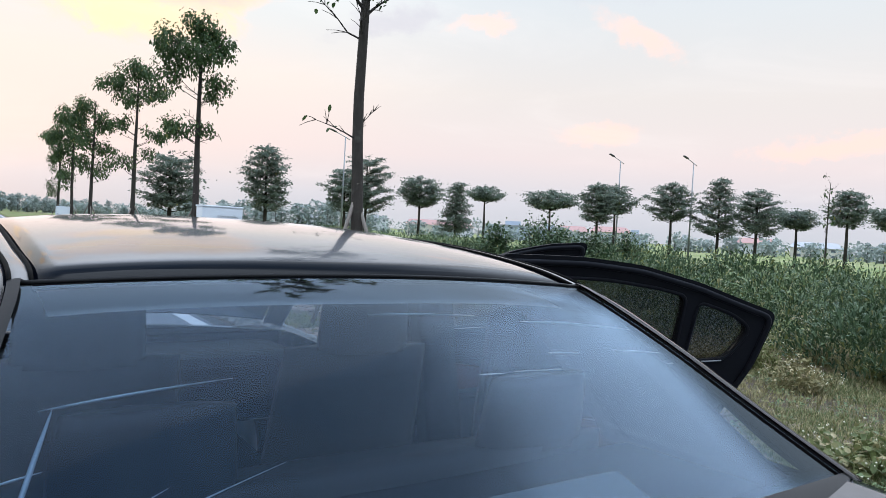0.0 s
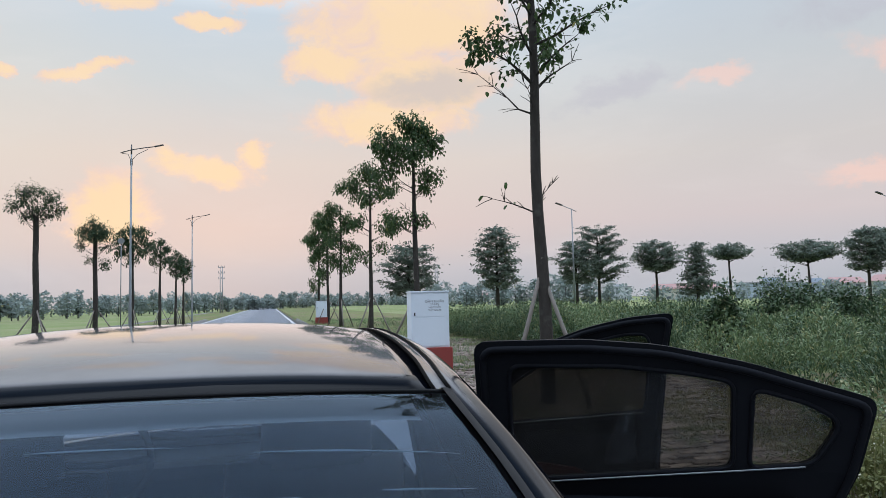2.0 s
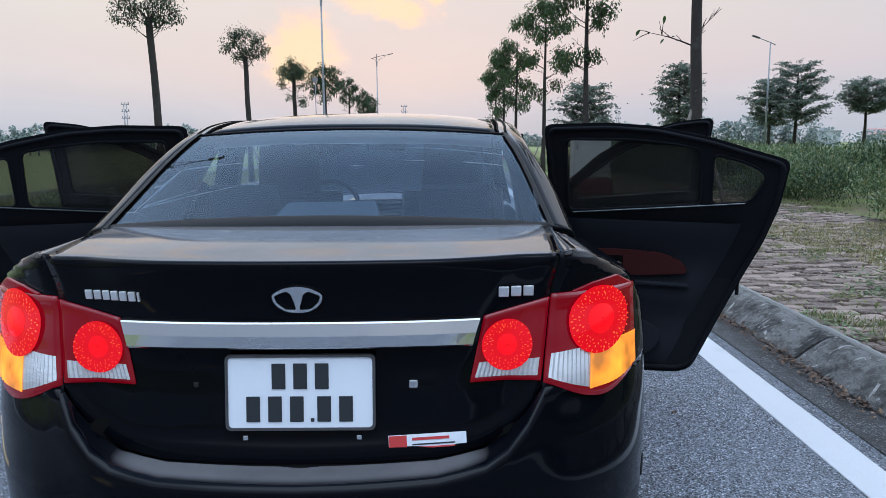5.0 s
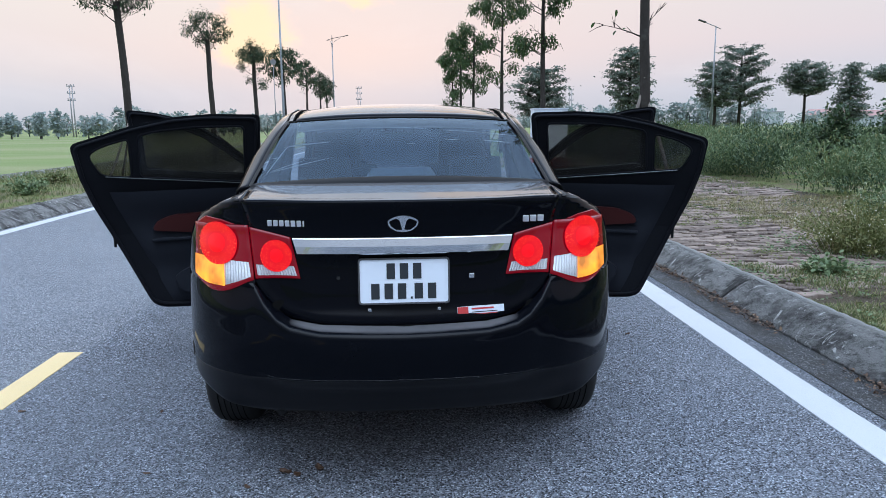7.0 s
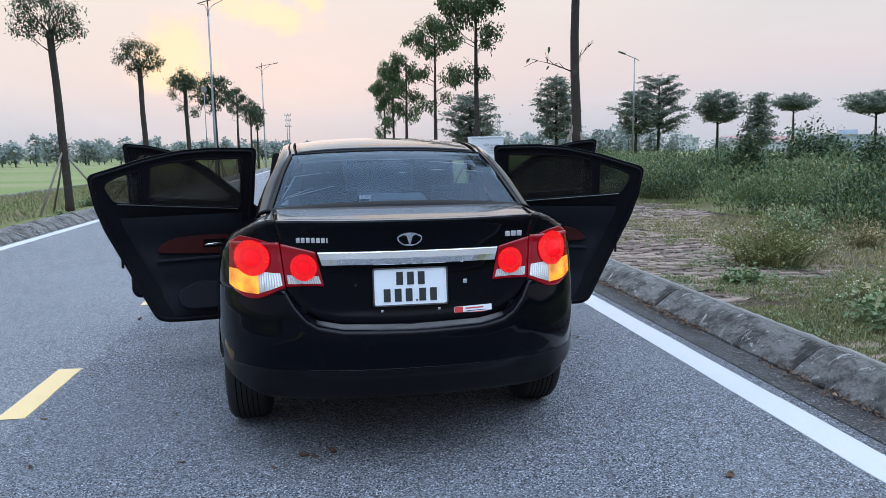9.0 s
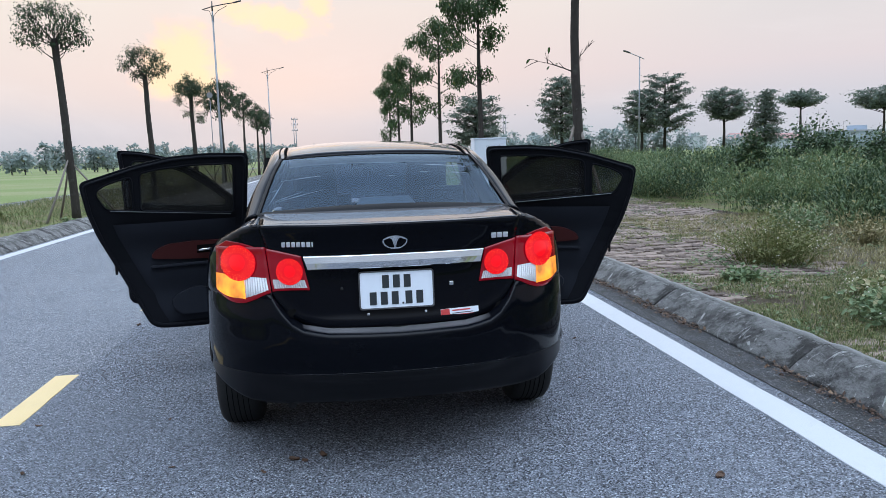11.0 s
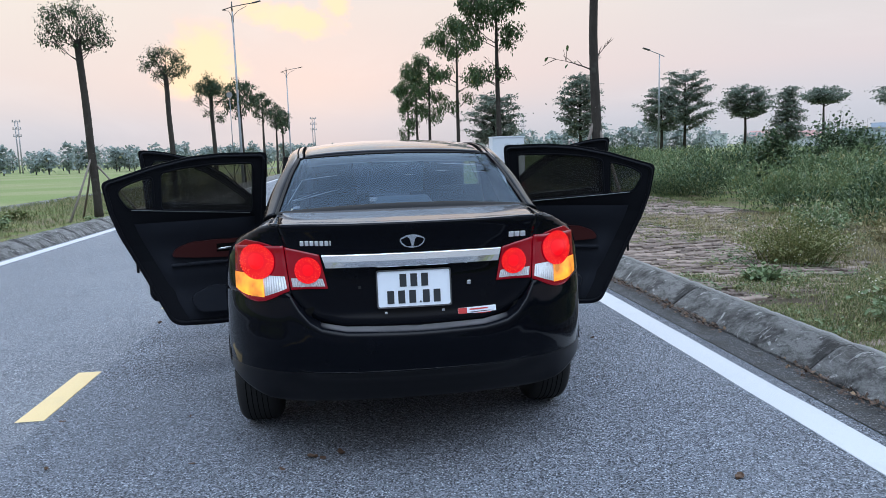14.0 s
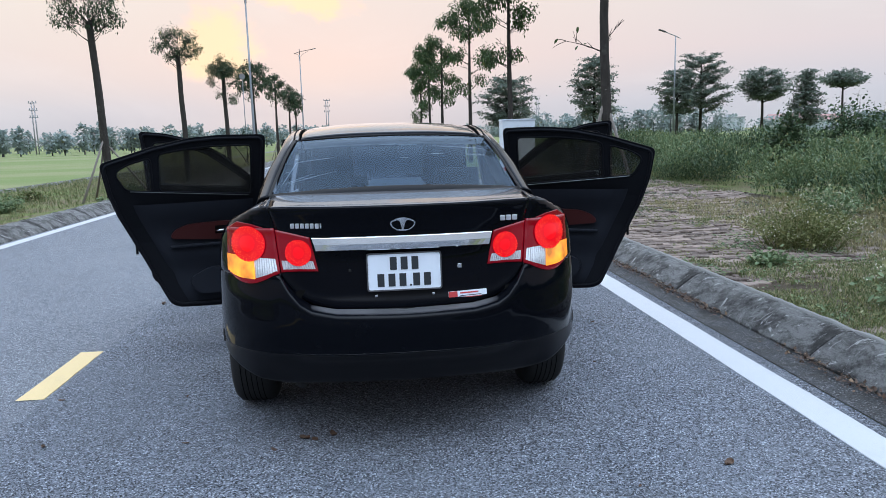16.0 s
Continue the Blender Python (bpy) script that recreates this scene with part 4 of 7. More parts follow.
def glass_sheet(name, y0, y1, bow0, bow1, mat, label, inset=0.006, sag=0.03, sag_top=0.0):
    rows = []
    for i in range(13):
        f = i / 12
        y = y0 + (y1 - y0) * f
        e = up_at_y(y)
        row = []
        for k in range(-12, 13):
            a = k / 12
            c = (1 - a * a)
            row.append((a * (e.x - inset), y + (bow0 + (bow1 - bow0) * f) * c, e.z + sag * (1 - sag_top * f ** 3) * c * 0.9 - 0.004))
        rows.append(row)
    ob = part(name, grid_mesh(name, rows), mat, car, label)
    return ob, rows


rear_glass, rg_rows = glass_sheet("rear_window", 0.565, 1.120, -0.055, -0.036, REAR_GLASS, "tinted dusty rear window", 0.006, 0.032, 0.32)
wind, ws_rows = glass_sheet("windscreen", 2.71, 3.52, 0.02, 0.16, CLEAR_GLASS, "raked windscreen", 0.006, 0.03)
# black glass borders
for nm, rws in (("rear_window_border", rg_rows), ("windscreen_border", ws_rows)):
    for rr in (rws[0], rws[-1]):
        sp = Soup()
        sp.tube([(p[0], p[1], p[2] + 0.001) for p in rr], 0.0038, 6)
        part(nm, sp.mesh(nm, True), PLASTIC, car)
# black seal between the rear window's foot and the deck
part("rear_window_seal", grid_mesh("rear_window_seal", [[(p[0] * 1.004, p[1] + dy, p[2] + dz) for p in rg_rows[0]] for dy, dz in ((0.012, 0.0085), (0.002, 0.0065), (-0.016, -0.003), (-0.034, -0.013), (-0.040, -0.020), (-0.036, -0.034))]), PLASTIC, car, "black seal under the rear window")
# pale streaks stuck on the rear window; the first is a painted reflection
def on_rear_glass(a, f, under=0.006):
    k, g = f * 12, (a + 1) * 12
    i, j = min(int(k), 11), min(int(g), 23)
    lo = Vector(rg_rows[i][j]).lerp(Vector(rg_rows[i][j + 1]), g - j)
    hi = Vector(rg_rows[i + 1][j]).lerp(Vector(rg_rows[i + 1][j + 1]), g - j)
    p = lo.lerp(hi, k - i)
    return (p.x, p.y + under * 0.5, p.z - under)


def on_glass_at(x, y):
    """The place on the rear window over x, y."""
    f = 0.5
    for _ in range(25):
        q = on_rear_glass(max(-0.99, min(0.99, x / (0.612 - 0.077 * f))), f, 0.0)
        f = min(0.99, max(0.01, f + (y - q[1]) * 1.5))
    q = on_rear_glass(max(-0.99, min(0.99, x / (0.612 - 0.077 * f))), f, 0.0)
    return (q[0], q[1] + 0.002, q[2] - 0.0035)


STREAK_PALE = two_scale("pale_streak_and_reflection", (0.62, 0.68, 0.74), (0.80, 0.85, 0.88), 0.5, 90.0, 6.0, 0.1, 0.001)
STREAKS = (((-0.515, 0.853), (-0.31, 0.848), 0.0026), ((-0.502, 0.850), (-0.565, 0.640), 0.0040), ((-0.545, 0.665), (-0.41, 0.715), 0.0020), ((-0.548, 0.655), (-0.29, 0.712), 0.0018), ((-0.555, 0.770), (-0.515, 0.772), 0.0020),
           ((-0.072, 0.955), (0.124, 0.948), 0.0018), ((0.215, 0.935), (0.505, 0.945), 0.0022), ((0.375, 0.862), (0.505, 0.872), 0.0020), ((0.20, 0.845), (0.27, 0.848), 0.0013), ((0.03, 0.80), (0.075, 0.80), 0.0012))
for (xa, ya), (xb, yb), w in STREAKS:
    sp = Soup()
    sp.tube([on_glass_at(xa + (xb - xa) * k / 8, ya + (yb - ya) * k / 8) for k in range(9)], [w * q for q in (0.2, 0.5, 0.7, 0.75, 0.7, 0.55, 0.4, 0.25, 0.1)], 5)
    part("film_streak", sp.mesh("film_streak", True), STREAK_PALE, car, "pale streak on the rear window")

# front end: wings, bonnet and bumper, simple but whole
FW = ((0.18, 0.78), (0.3, 0.84), (0.5, 0.88), (0.65, 0.89), (0.8, 0.86), (0.92, 0.80), (1.0, 0.72))


def front_pt(t, f):
    """t: 0 at the nose's middle to 1 at the cowl; f: 0 low to 1 at the bonnet's edge."""
    a = min(t / 0.7, 1) * math.pi / 2
    x0 = 0.89 * math.sin(a) ** (2 / 2.5)
    y0 = 3.72 + (0.86 if f < 0.75 else 0.86 - (f - 0.75) * 0.5) * math.cos(a) ** (2 / 2.5) * (1 - 0.08 * (1 - min(f * 3, 1)))
    if t > 0.7:
        y0 = 3.72 - (t - 0.7) / 0.3 * 0.80
    ztop = 0.80 + 0.16 * min(1, max(0, (4.5 - y0) / 1.1))
    z = 0.20 + (ztop - 0.20) * f
    k = z * (0.96 / ztop) if z > 0.6 else z
    return softmin(x0, lerp_table(FW, k)), y0, z


for s in (1, -1):
    rows = [[(lambda p: (s * p[0], p[1], p[2]))(front_pt(t / 40, b / 14)) for t in range(41)] for b in range(15)]
    FY = 3.66
    verts, ins, faces = [], [], []
    k1 = 41
    for row in rows:
        for x, y, z in row:
            dy, dz = y - FY, z - WHEEL_R
            d = math.hypot(dy, dz)
            inside = d < ARCH and abs(x) > 0.6
            if inside:
                d = max(d, 1e-4)
                y, z = FY + dy / d * ARCH, max(0.2, WHEEL_R + dz / d * ARCH)
            verts.append((x, y, z))
            ins.append(inside)
    for b in range(14):
        for k in range(40):
            q = (b * k1 + k, b * k1 + k + 1, (b + 1) * k1 + k + 1, (b + 1) * k1 + k)
            if not all(ins[i] for i in q):
                faces.append(q)
    part("front_wing", mesh_from("front_wing", verts, faces, True), PAINT, car)
    hl = [[(lambda p: (s * (p[0] + 0.006), p[1] + 0.012, p[2]))(front_pt(t, f)) for t in (0.30, 0.36, 0.42, 0.48, 0.54)] for f in (0.72, 0.78, 0.84, 0.90)]
    part("headlamp", grid_mesh("headlamp", hl), CLEAR, car, "clear swept headlamp")
bon = []
for t in range(35):
    x, y, z = front_pt(t / 40, 1.0)
    bon.append([(a * x, y, z + 0.045 * (1 - a * a)) for a in [k / 8 for k in range(-8, 9)]])
part("bonnet", grid_mesh("bonnet", bon[4:]), PAINT, car, "black bonnet")
part("grille", box((-0.36, 4.50, 0.52), (0.36, 4.60, 0.70), 0.02), PLASTIC, car, "dark grille")
part("cowl", box((-0.72, 3.34, 0.90), (0.72, 3.56, 0.965), 0.02), PLASTIC, car)
part("dashboard", box((-0.70, 2.98, 0.62), (0.70, 3.42, 0.93), 0.06), PLASTIC, car)
part("underbody", box((-0.70, 0.62, 0.27), (0.70, 4.3, 0.33), 0.02), PLASTIC, car)
part("boot_floor", box((-0.62, 0.22, 0.34), (0.62, 0.62, 0.66), 0.02), GAP, car)
for s in (1, -1):
    part("sill", box((min(s * 0.72, s * 0.86), 1.34, 0.19), (max(s * 0.72, s * 0.86), 2.98, 0.36), 0.03), PAINT, car)
    bp = [[(s * (0.80 + dx - 0.155 * f ** 1.4), 1.95 - 0.04 * f + dy, 0.34 + 1.07 * f) for dx, dy in ((0.03, -0.07), (0.03, 0.07), (-0.05, 0.07), (-0.05, -0.07))] for f in [k / 8 for k in range(9)]]
    part("centre_pillar", grid_mesh("centre_pillar", bp, True, True), PLASTIC, car)
    part("inner_side", box((min(s * 0.60, s * 0.72), 0.60, 0.30), (max(s * 0.60, s * 0.72), 1.02, 1.02), 0.02), TRIM, car)
    # trim inside the rear pillar, its front edge sloping forward to the roof
    rows = []
    for k in range(9):
        f = k / 8
        zt = 1.06 + 0.33 * f
        y0, y1 = 0.60 + 0.50 * f, 1.10 + 0.32 * f ** 1.3
        rows.append([(s * (0.622 - 0.085 * f - 0.012 * math.sin(math.pi * g)), y0 + (y1 - y0) * g, zt) for g in (0, 0.2, 0.4, 0.6, 0.8, 1.0)])
    thicken(part("pillar_trim", grid_mesh("pillar_trim", rows), TRIM, car, "dark trim inside the rear pillar"), 0.012, 0.0)
# rear shelf, seats, wheel
part("rear_shelf", grid_mesh("rear_shelf", [[(x, y, z) for x in (-0.60, -0.3, 0, 0.3, 0.60)] for y, z in ((0.56, 1.085), (0.75, 1.085), (1.02, 1.075), (1.03, 1.03))]), TRIM, car, "black rear parcel shelf")


def seat_shape(name, x0, x1, y, z0, z1, lean, thick, parent):
    rows = []
    for k in range(9):
        f = k / 8
        yy = y - lean * f
        w = 1 - 0.10 * f * f
        cx, hw = (x0 + x1) / 2, (x1 - x0) / 2 * w
        t = thick * (1 - 0.35 * f)
        z = z0 + (z1 - z0) * f
        rows.append([(cx + hw * math.cos(q) * min(1.0, abs(math.cos(q)) ** -0.4 if abs(math.cos(q)) > 0.1 else 1), yy + t * math.sin(q), z) for q in [2 * math.pi * j / 20 for j in range(20)]])
    me = grid_mesh(name, rows, True, True)
    bm = bmesh.new()
    bm.from_mesh(me)
    bmesh.ops.holes_fill(bm, edges=[e for e in bm.edges if e.is_boundary])
    return part(name, bm, SEAT, parent, smooth=True)


seat_shape("rear_seat_back", -0.62, 0.62, 1.16, 0.50, 1.10, 0.10, 0.10, car)
part("rear_seat_cushion", box((-0.62, 1.15, 0.30), (0.62, 1.70, 0.55), 0.06), SEAT, car)
for x in (-0.36, 0.36):
    seat_shape("rear_headrest", x - 0.13, x + 0.13, 1.06, 1.09, 1.23, 0.02, 0.05, car)
for x in (-0.36, 0.36):
    part("front_seat_cushion", box((x - 0.25, 1.90, 0.30), (x + 0.25, 2.45, 0.58), 0.06), SEAT, car)
    seat_shape("front_seat_back", x - 0.25, x + 0.25, 1.97, 0.52, 1.16, 0.16, 0.10, car)
    seat_shape("front_headrest", x - 0.14, x + 0.14, 1.79, 1.15, 1.36, 0.02, 0.06, car)
sp = Soup()
sp.tube([(-0.36 + 0.18 * math.cos(q), 2.86 + 0.05 * math.sin(q), 0.98 + 0.17 * math.sin(q)) for q in [2 * math.pi * k / 28 for k in range(29)]], 0.014, 8)
sp.tube([(-0.54, 2.86, 0.98), (-0.36, 2.90, 0.96), (-0.18, 2.86, 0.98)], 0.016, 6)
part("steering_wheel", sp.mesh("steering_wheel", True), PLASTIC, car)
part("mirror", box((-0.11, 2.66, 1.33), (0.11, 2.70, 1.40), 0.015), PLASTIC, car)
bm = box((-0.152, -0.052, -0.009), (0.152, 0.052, 0.009), 0.008)
for v in bm.verts:
    v.co.x *= 1 - 0.19 * (v.co.y + 0.052) / 0.104
    v.co.z += 0.004 * noise.noise(Vector((v.co.x * 9, v.co.y * 9, 2.0)))
part("shelf_cloth", bm, CLOTH, car, "pale folded cloth leaning under the rear window").matrix_basis = pose(0.0, 0.580, 1.180, 24, 0, 0)


# ---- rear lamps ----
def on_rear(x, z, off, s):
    """A point on the rear face at x, z, lifted off it along the normal."""
    e = 0.004
    dx, dz = (rear_y(x + e, z) - rear_y(x - e, z)) / (2 * e), (rear_y(x, z + e) - rear_y(x, z - e)) / (2 * e)
    n = Vector((dx, -1, dz)).normalized()
    return (s * (x + n.x * off), rear_y(x, z) + n.y * off, z + n.z * off)


def patch(corner, n, m, off, s=1, sag=0.0):
    """A curved patch on the rear face; corners as x, z: bottom inner, bottom outer, top outer, top inner."""
    bi, bo, to, ti = [Vector(c) for c in corner]
    rows = []
    for i in range(n + 1):
        row = []
        for j in range(m + 1):
            f, g = i / n, j / m
            q = (bi * (1 - g) + bo * g) * (1 - f) + (ti * (1 - g) + to * g) * f
            row.append(on_rear(q.x, q.y - sag * math.sin(math.pi * g ** 1.25) * (1 - f), off, s))
        rows.append(row)
    return rows


def lens(name, corner, off, mat, parent, s, label="", sag=0.0):
    """A lens with a rolled edge, closed all round."""
    rows = patch(corner, 14, 16, off, s, sag)
    inner = patch(corner, 14, 16, off - 0.012, s, sag)
    k = 17
    verts = [p for r in rows for p in r]
    faces = [(i * k + j, i * k + j + 1, (i + 1) * k + j + 1, (i + 1) * k + j) for i in range(14) for j in range(16)]
    rim = [(0, j) for j in range(17)] + [(i, 16) for i in range(1, 15)] + [(14, j) for j in range(15, -1, -1)] + [(i, 0) for i in range(13, 0, -1)]
    b = len(verts)
    verts += [inner[i][j] for i, j in rim]
    n = len(rim)
    faces += [(rim[q][0] * k + rim[q][1], b + q, b + (q + 1) % n, rim[(q + 1) % n][0] * k + rim[(q + 1) % n][1]) for q in range(n)]
    return part(name, mesh_from(name, verts, faces, True), mat, parent, label)


def disc_on_rear(cx, cz, r0, r1, off, s, n=28, rings=4, dome=0.0):
    rows = []
    for k in range(rings + 1):
        r = r0 + (r1 - r0) * k / rings
        rows.append([on_rear(cx + r * math.cos(q), cz + r * math.sin(q), off + dome * (1 - (r / r1) ** 2), s) for q in [2 * math.pi * j / n for j in range(n)]])
    return rows


def lamp_dots(cx, cz, r, n, size, off, s):
    sp = Soup()
    rd = random.Random(int(cx * 1000))
    for k, rr in enumerate((r, r * 0.89, r * 0.78, r * 0.67)):
        for j in range(n):
            if rd.random() < 0.14:
                continue
            q = 2 * math.pi * (j + 0.5 * (k % 2) + rd.uniform(-0.22, 0.22)) / n
            rj = rr * rd.uniform(0.97, 1.03)
            x, z = cx + rj * math.cos(q), cz + rj * math.sin(q)
            h = size * (0.55 + 0.45 * rr / r) * rd.uniform(0.35, 0.85)
            w = h * rd.uniform(0.35, 0.6)
            cu, su = math.cos(q), math.sin(q)
            sp.add([on_rear(x - cu * h, z - su * h, off, s), on_rear(x + su * w, z - cu * w, off, s), on_rear(x + cu * h, z + su * h, off, s), on_rear(x - su * w, z + cu * w, off, s)], [(0, 1, 2, 3)])
    return sp.mesh("reflector_dots")


def ribbed(corner, off, s, ribs, depth=0.003, sag=0.0):
    """A clear lens with fine upright ribs."""
    rows = patch(corner, 5, ribs * 2, off, s, sag)
    deep = patch(corner, 5, ribs * 2, off - depth, s, sag)
    return [[(rows[i][j] if j % 2 else deep[i][j]) for j in range(ribs * 2 + 1)] for i in range(6)]


for s in (1, -1):
    inner = lens("inner_rear_lamp", [(0.370, 0.843), (0.5275, 0.846), (0.5485, 1.026), (0.402, 0.990)], 0.007, LENS_RED, car, s, "dark red rear lamp on the trunk lid")
    part("clear_band", grid_mesh("clear_band", ribbed([(0.380, 0.853), (0.520, 0.856), (0.525, 0.893), (0.390, 0.886)], 0.010, s, 14), False), CLEAR, inner, "clear ribbed reversing lens")
    part("lamp_disc", grid_mesh("lamp_disc", disc_on_rear(0.452, 0.924, 0.022, 0.058, 0.011, s, dome=0.004), True, True), LAMP_RING, inner, "round red tail lamp")
    part("lamp_core", grid_mesh("lamp_core", disc_on_rear(0.452, 0.924, 0.001, 0.0245, 0.0145, s, dome=0.003), True, True), LAMP_LIT, inner, "lit bright red lamp centre")
    part("reflector_ring", lamp_dots(0.452, 0.924, 0.054, 28, 0.0040, 0.0150, s), LAMP_DOT, inner)
    outer = lens("outer_rear_lamp", [(0.5325, 0.842), (0.778, 0.838), (0.774, 1.030), (0.5545, 1.032)], 0.009, LENS_RED, car, s, "dark red wraparound rear lamp on the wing", 0.048)
    lens("lamp_crown", [(0.605, 1.0335), (0.768, 1.031), (0.725, 1.056), (0.660, 1.048)], 0.0065, LENS_RED, outer, s)
    part("clear_corner", grid_mesh("clear_corner", ribbed([(0.542, 0.850), (0.650, 0.812), (0.652, 0.905), (0.550, 0.900)], 0.012, s, 10), False), CLEAR, outer, "clear reversing lens")
    part("indicator", grid_mesh("indicator", ribbed([(0.638, 0.812), (0.774, 0.842), (0.776, 0.912), (0.644, 0.905)], 0.0135, s, 12, 0.002, 0.012)), AMBER, outer, "lit amber indicator")
    part("lamp_disc", grid_mesh("lamp_disc", disc_on_rear(0.668, 0.962, 0.032, 0.079, 0.0145, s, dome=0.005), True, True), LAMP_RING, outer, "round red brake lamp")
    part("lamp_core", grid_mesh("lamp_core", disc_on_rear(0.668, 0.962, 0.001, 0.034, 0.0190, s, dome=0.003), True, True), LAMP_LIT, outer, "lit bright red lamp centre")
    part("reflector_ring", lamp_dots(0.668, 0.962, 0.074, 32, 0.0052, 0.0200, s), LAMP_DOT, outer)

# chrome bar above the plate
rows = [[(x, rear_y(x, z) - o, z) for x in [k / 20 * w for k in range(-20, 21)]] for z, o, w in ((0.928, 0.002, 0.374), (0.931, 0.027, 0.375), (0.935, 0.0305, 0.376), (0.960, 0.0275, 0.383), (0.986, 0.0205, 0.392), (0.9895, 0.0185, 0.3925), (0.991, 0.012, 0.393), (0.992, 0.002, 0.394))]
part("chrome_bar", grid_mesh("chrome_bar", rows, False), CHROME, car, "polished chrome bar above the number plate")
# number plate in a thin chrome frame; its characters as plain bars
py = rear_y(0, 0.83) - 0.016
plate = part("number_plate", shape_slab(round_loop([(-0.158, -0.078), (0.158, -0.078), (0.158, 0.078), (-0.158, 0.078)], 4, 0.012), [], -0.004, 0.004), PLATE, car, "white number plate with two rows of dark bars")
plate.matrix_basis = pose(0, py, 0.832, -6, 0, 0)
part("plate_frame", shape_slab(round_loop([(-0.163, -0.083), (0.163, -0.083), (0.163, 0.083), (-0.163, 0.083)], 4, 0.013), [round_loop([(-0.1572, -0.0772), (0.1572, -0.0772), (0.1572, 0.0772), (-0.1572, 0.0772)], 4, 0.011)], -0.007, 0.008), POLE_DARK, plate)
for x0, z0, n in ((-0.062, 0.036, 3), (-0.118, -0.036, 5)):
    for k in range(n):
        xx = x0 + k * (0.047 if n == 3 else 0.0475) + (0.012 if n == 5 and k > 2 else 0)
        part("plate_bar", box((xx, -0.0065, z0 - 0.028), (xx + 0.030, -0.004, z0 + 0.028), 0.001), INK, plate)
part("plate_dot", box((0.022, -0.0065, -0.064), (0.030, -0.004, -0.056), 0.001), INK, plate)
# chrome bars where the name plates stand, and a plain fan-shaped badge
for k in range(7):
    x = -0.482 + k * 0.0213
    z = 1.040
    part("name_bar", box((x, -0.003, -0.011), (x + (0.016 if k < 6 else 0.006), 0.003, 0.011), 0.002), SATIN, car).matrix_basis = pose(0.0, rear_y(x, z) - 0.004, z, 12, 0, 0)
for k in range(3):
    x = 0.434 + k * 0.028
    z = 1.043
    part("name_bar", box((x, -0.003, -0.012), (x + 0.023, 0.003, 0.012), 0.002), SATIN, car).matrix_basis = pose(0.0, rear_y(x, z) - 0.004, z, 12, 0, 0)
outl = [(-0.056, 0.012), (-0.030, 0.026), (0.0, 0.031), (0.030, 0.026), (0.056, 0.012), (0.050, -0.010), (0.028, -0.026), (0.0, -0.030), (-0.028, -0.026), (-0.050, -0.010)]
holes = [round_loop([(sx * 0.050, 0.009), (sx * 0.024, 0.020), (sx * 0.0125, 0.013), (sx * 0.0030, -0.022), (sx * 0.026, -0.0215), (sx * 0.045, -0.006)], 3, 0.005) for sx in (1, -1)]
bd = part("badge", shape_slab(round_loop(outl, 3, 0.010), holes, -0.004, 0.004), CHROME, car, "chrome fan-shaped badge")
bd.matrix_basis = pose(0, rear_y(0, 1.038) - 0.005, 1.038, 8, 0, 0)
# sticker, lock, screws
st = part("sticker", box((-0.086, -0.001, -0.018), (0.086, 0.001, 0.018), 0.0005), PLATE, car, "small white and red dealer sticker")
st.matrix_basis = pose(0.276, rear_y(0.276, 0.718) - 0.006, 0.716, -10, -2.0, 3.5)
part("sticker_panel", box((-0.085, -0.002, -0.017), (-0.046, -0.001, 0.017)), RED_INK, st)
for k, (z, c) in enumerate(((0.008, RED_INK), (-0.004, INK), (-0.011, RED_INK))):
    part("sticker_bar", box((-0.034, -0.002, z - (0.003 if k == 0 else 0.0015)), (0.060 if k else 0.048, -0.001, z + (0.003 if k == 0 else 0.0015))), c, st)
lk = part("boot_lock", box((-0.010, -0.003, -0.010), (0.010, 0.003, 0.010), 0.003), CHROME, car)
lk.matrix_basis = pose(0.245, rear_y(0.245, 0.835) - 0.002, 0.842, 0, 0, 0)
dk = part("rubber_stop", box((-0.006, -0.002, -0.006), (0.006, 0.002, 0.006), 0.002), RUBBER, car)
dk.matrix_basis = pose(-0.235, rear_y(0.235, 0.842) - 0.001, 0.842)
for x in (-0.125, 0.125):
    sc = part("plate_screw", box((-0.006, -0.003, -0.006), (0.006, 0.003, 0.006), 0.002), CHROME, car)
    sc.matrix_basis = pose(x, rear_y(x, 0.73) - 0.002, 0.727)
# reflectors low in the bumper corners, exhaust
for s in (1, -1):
    rf = part("bumper_notch", box((-0.010, -0.004, -0.03), (0.010, 0.004, 0.03), 0.003), PLASTIC, car)
    x, y = rear_t(0.80, 0.50)
    rf.matrix_basis = pose(s * x, y, 0.50, 0, 0, s * 62)
sp = Soup()
sp.tube([(-0.48, 0.26, 0.300), (-0.48, 0.36, 0.300), (-0.46, 0.66, 0.290)], [0.022, 0.022, 0.028], 12)
part("exhaust_pipe", sp.mesh("exhaust_pipe", True), RUBBER, car, "dark exhaust pipe")


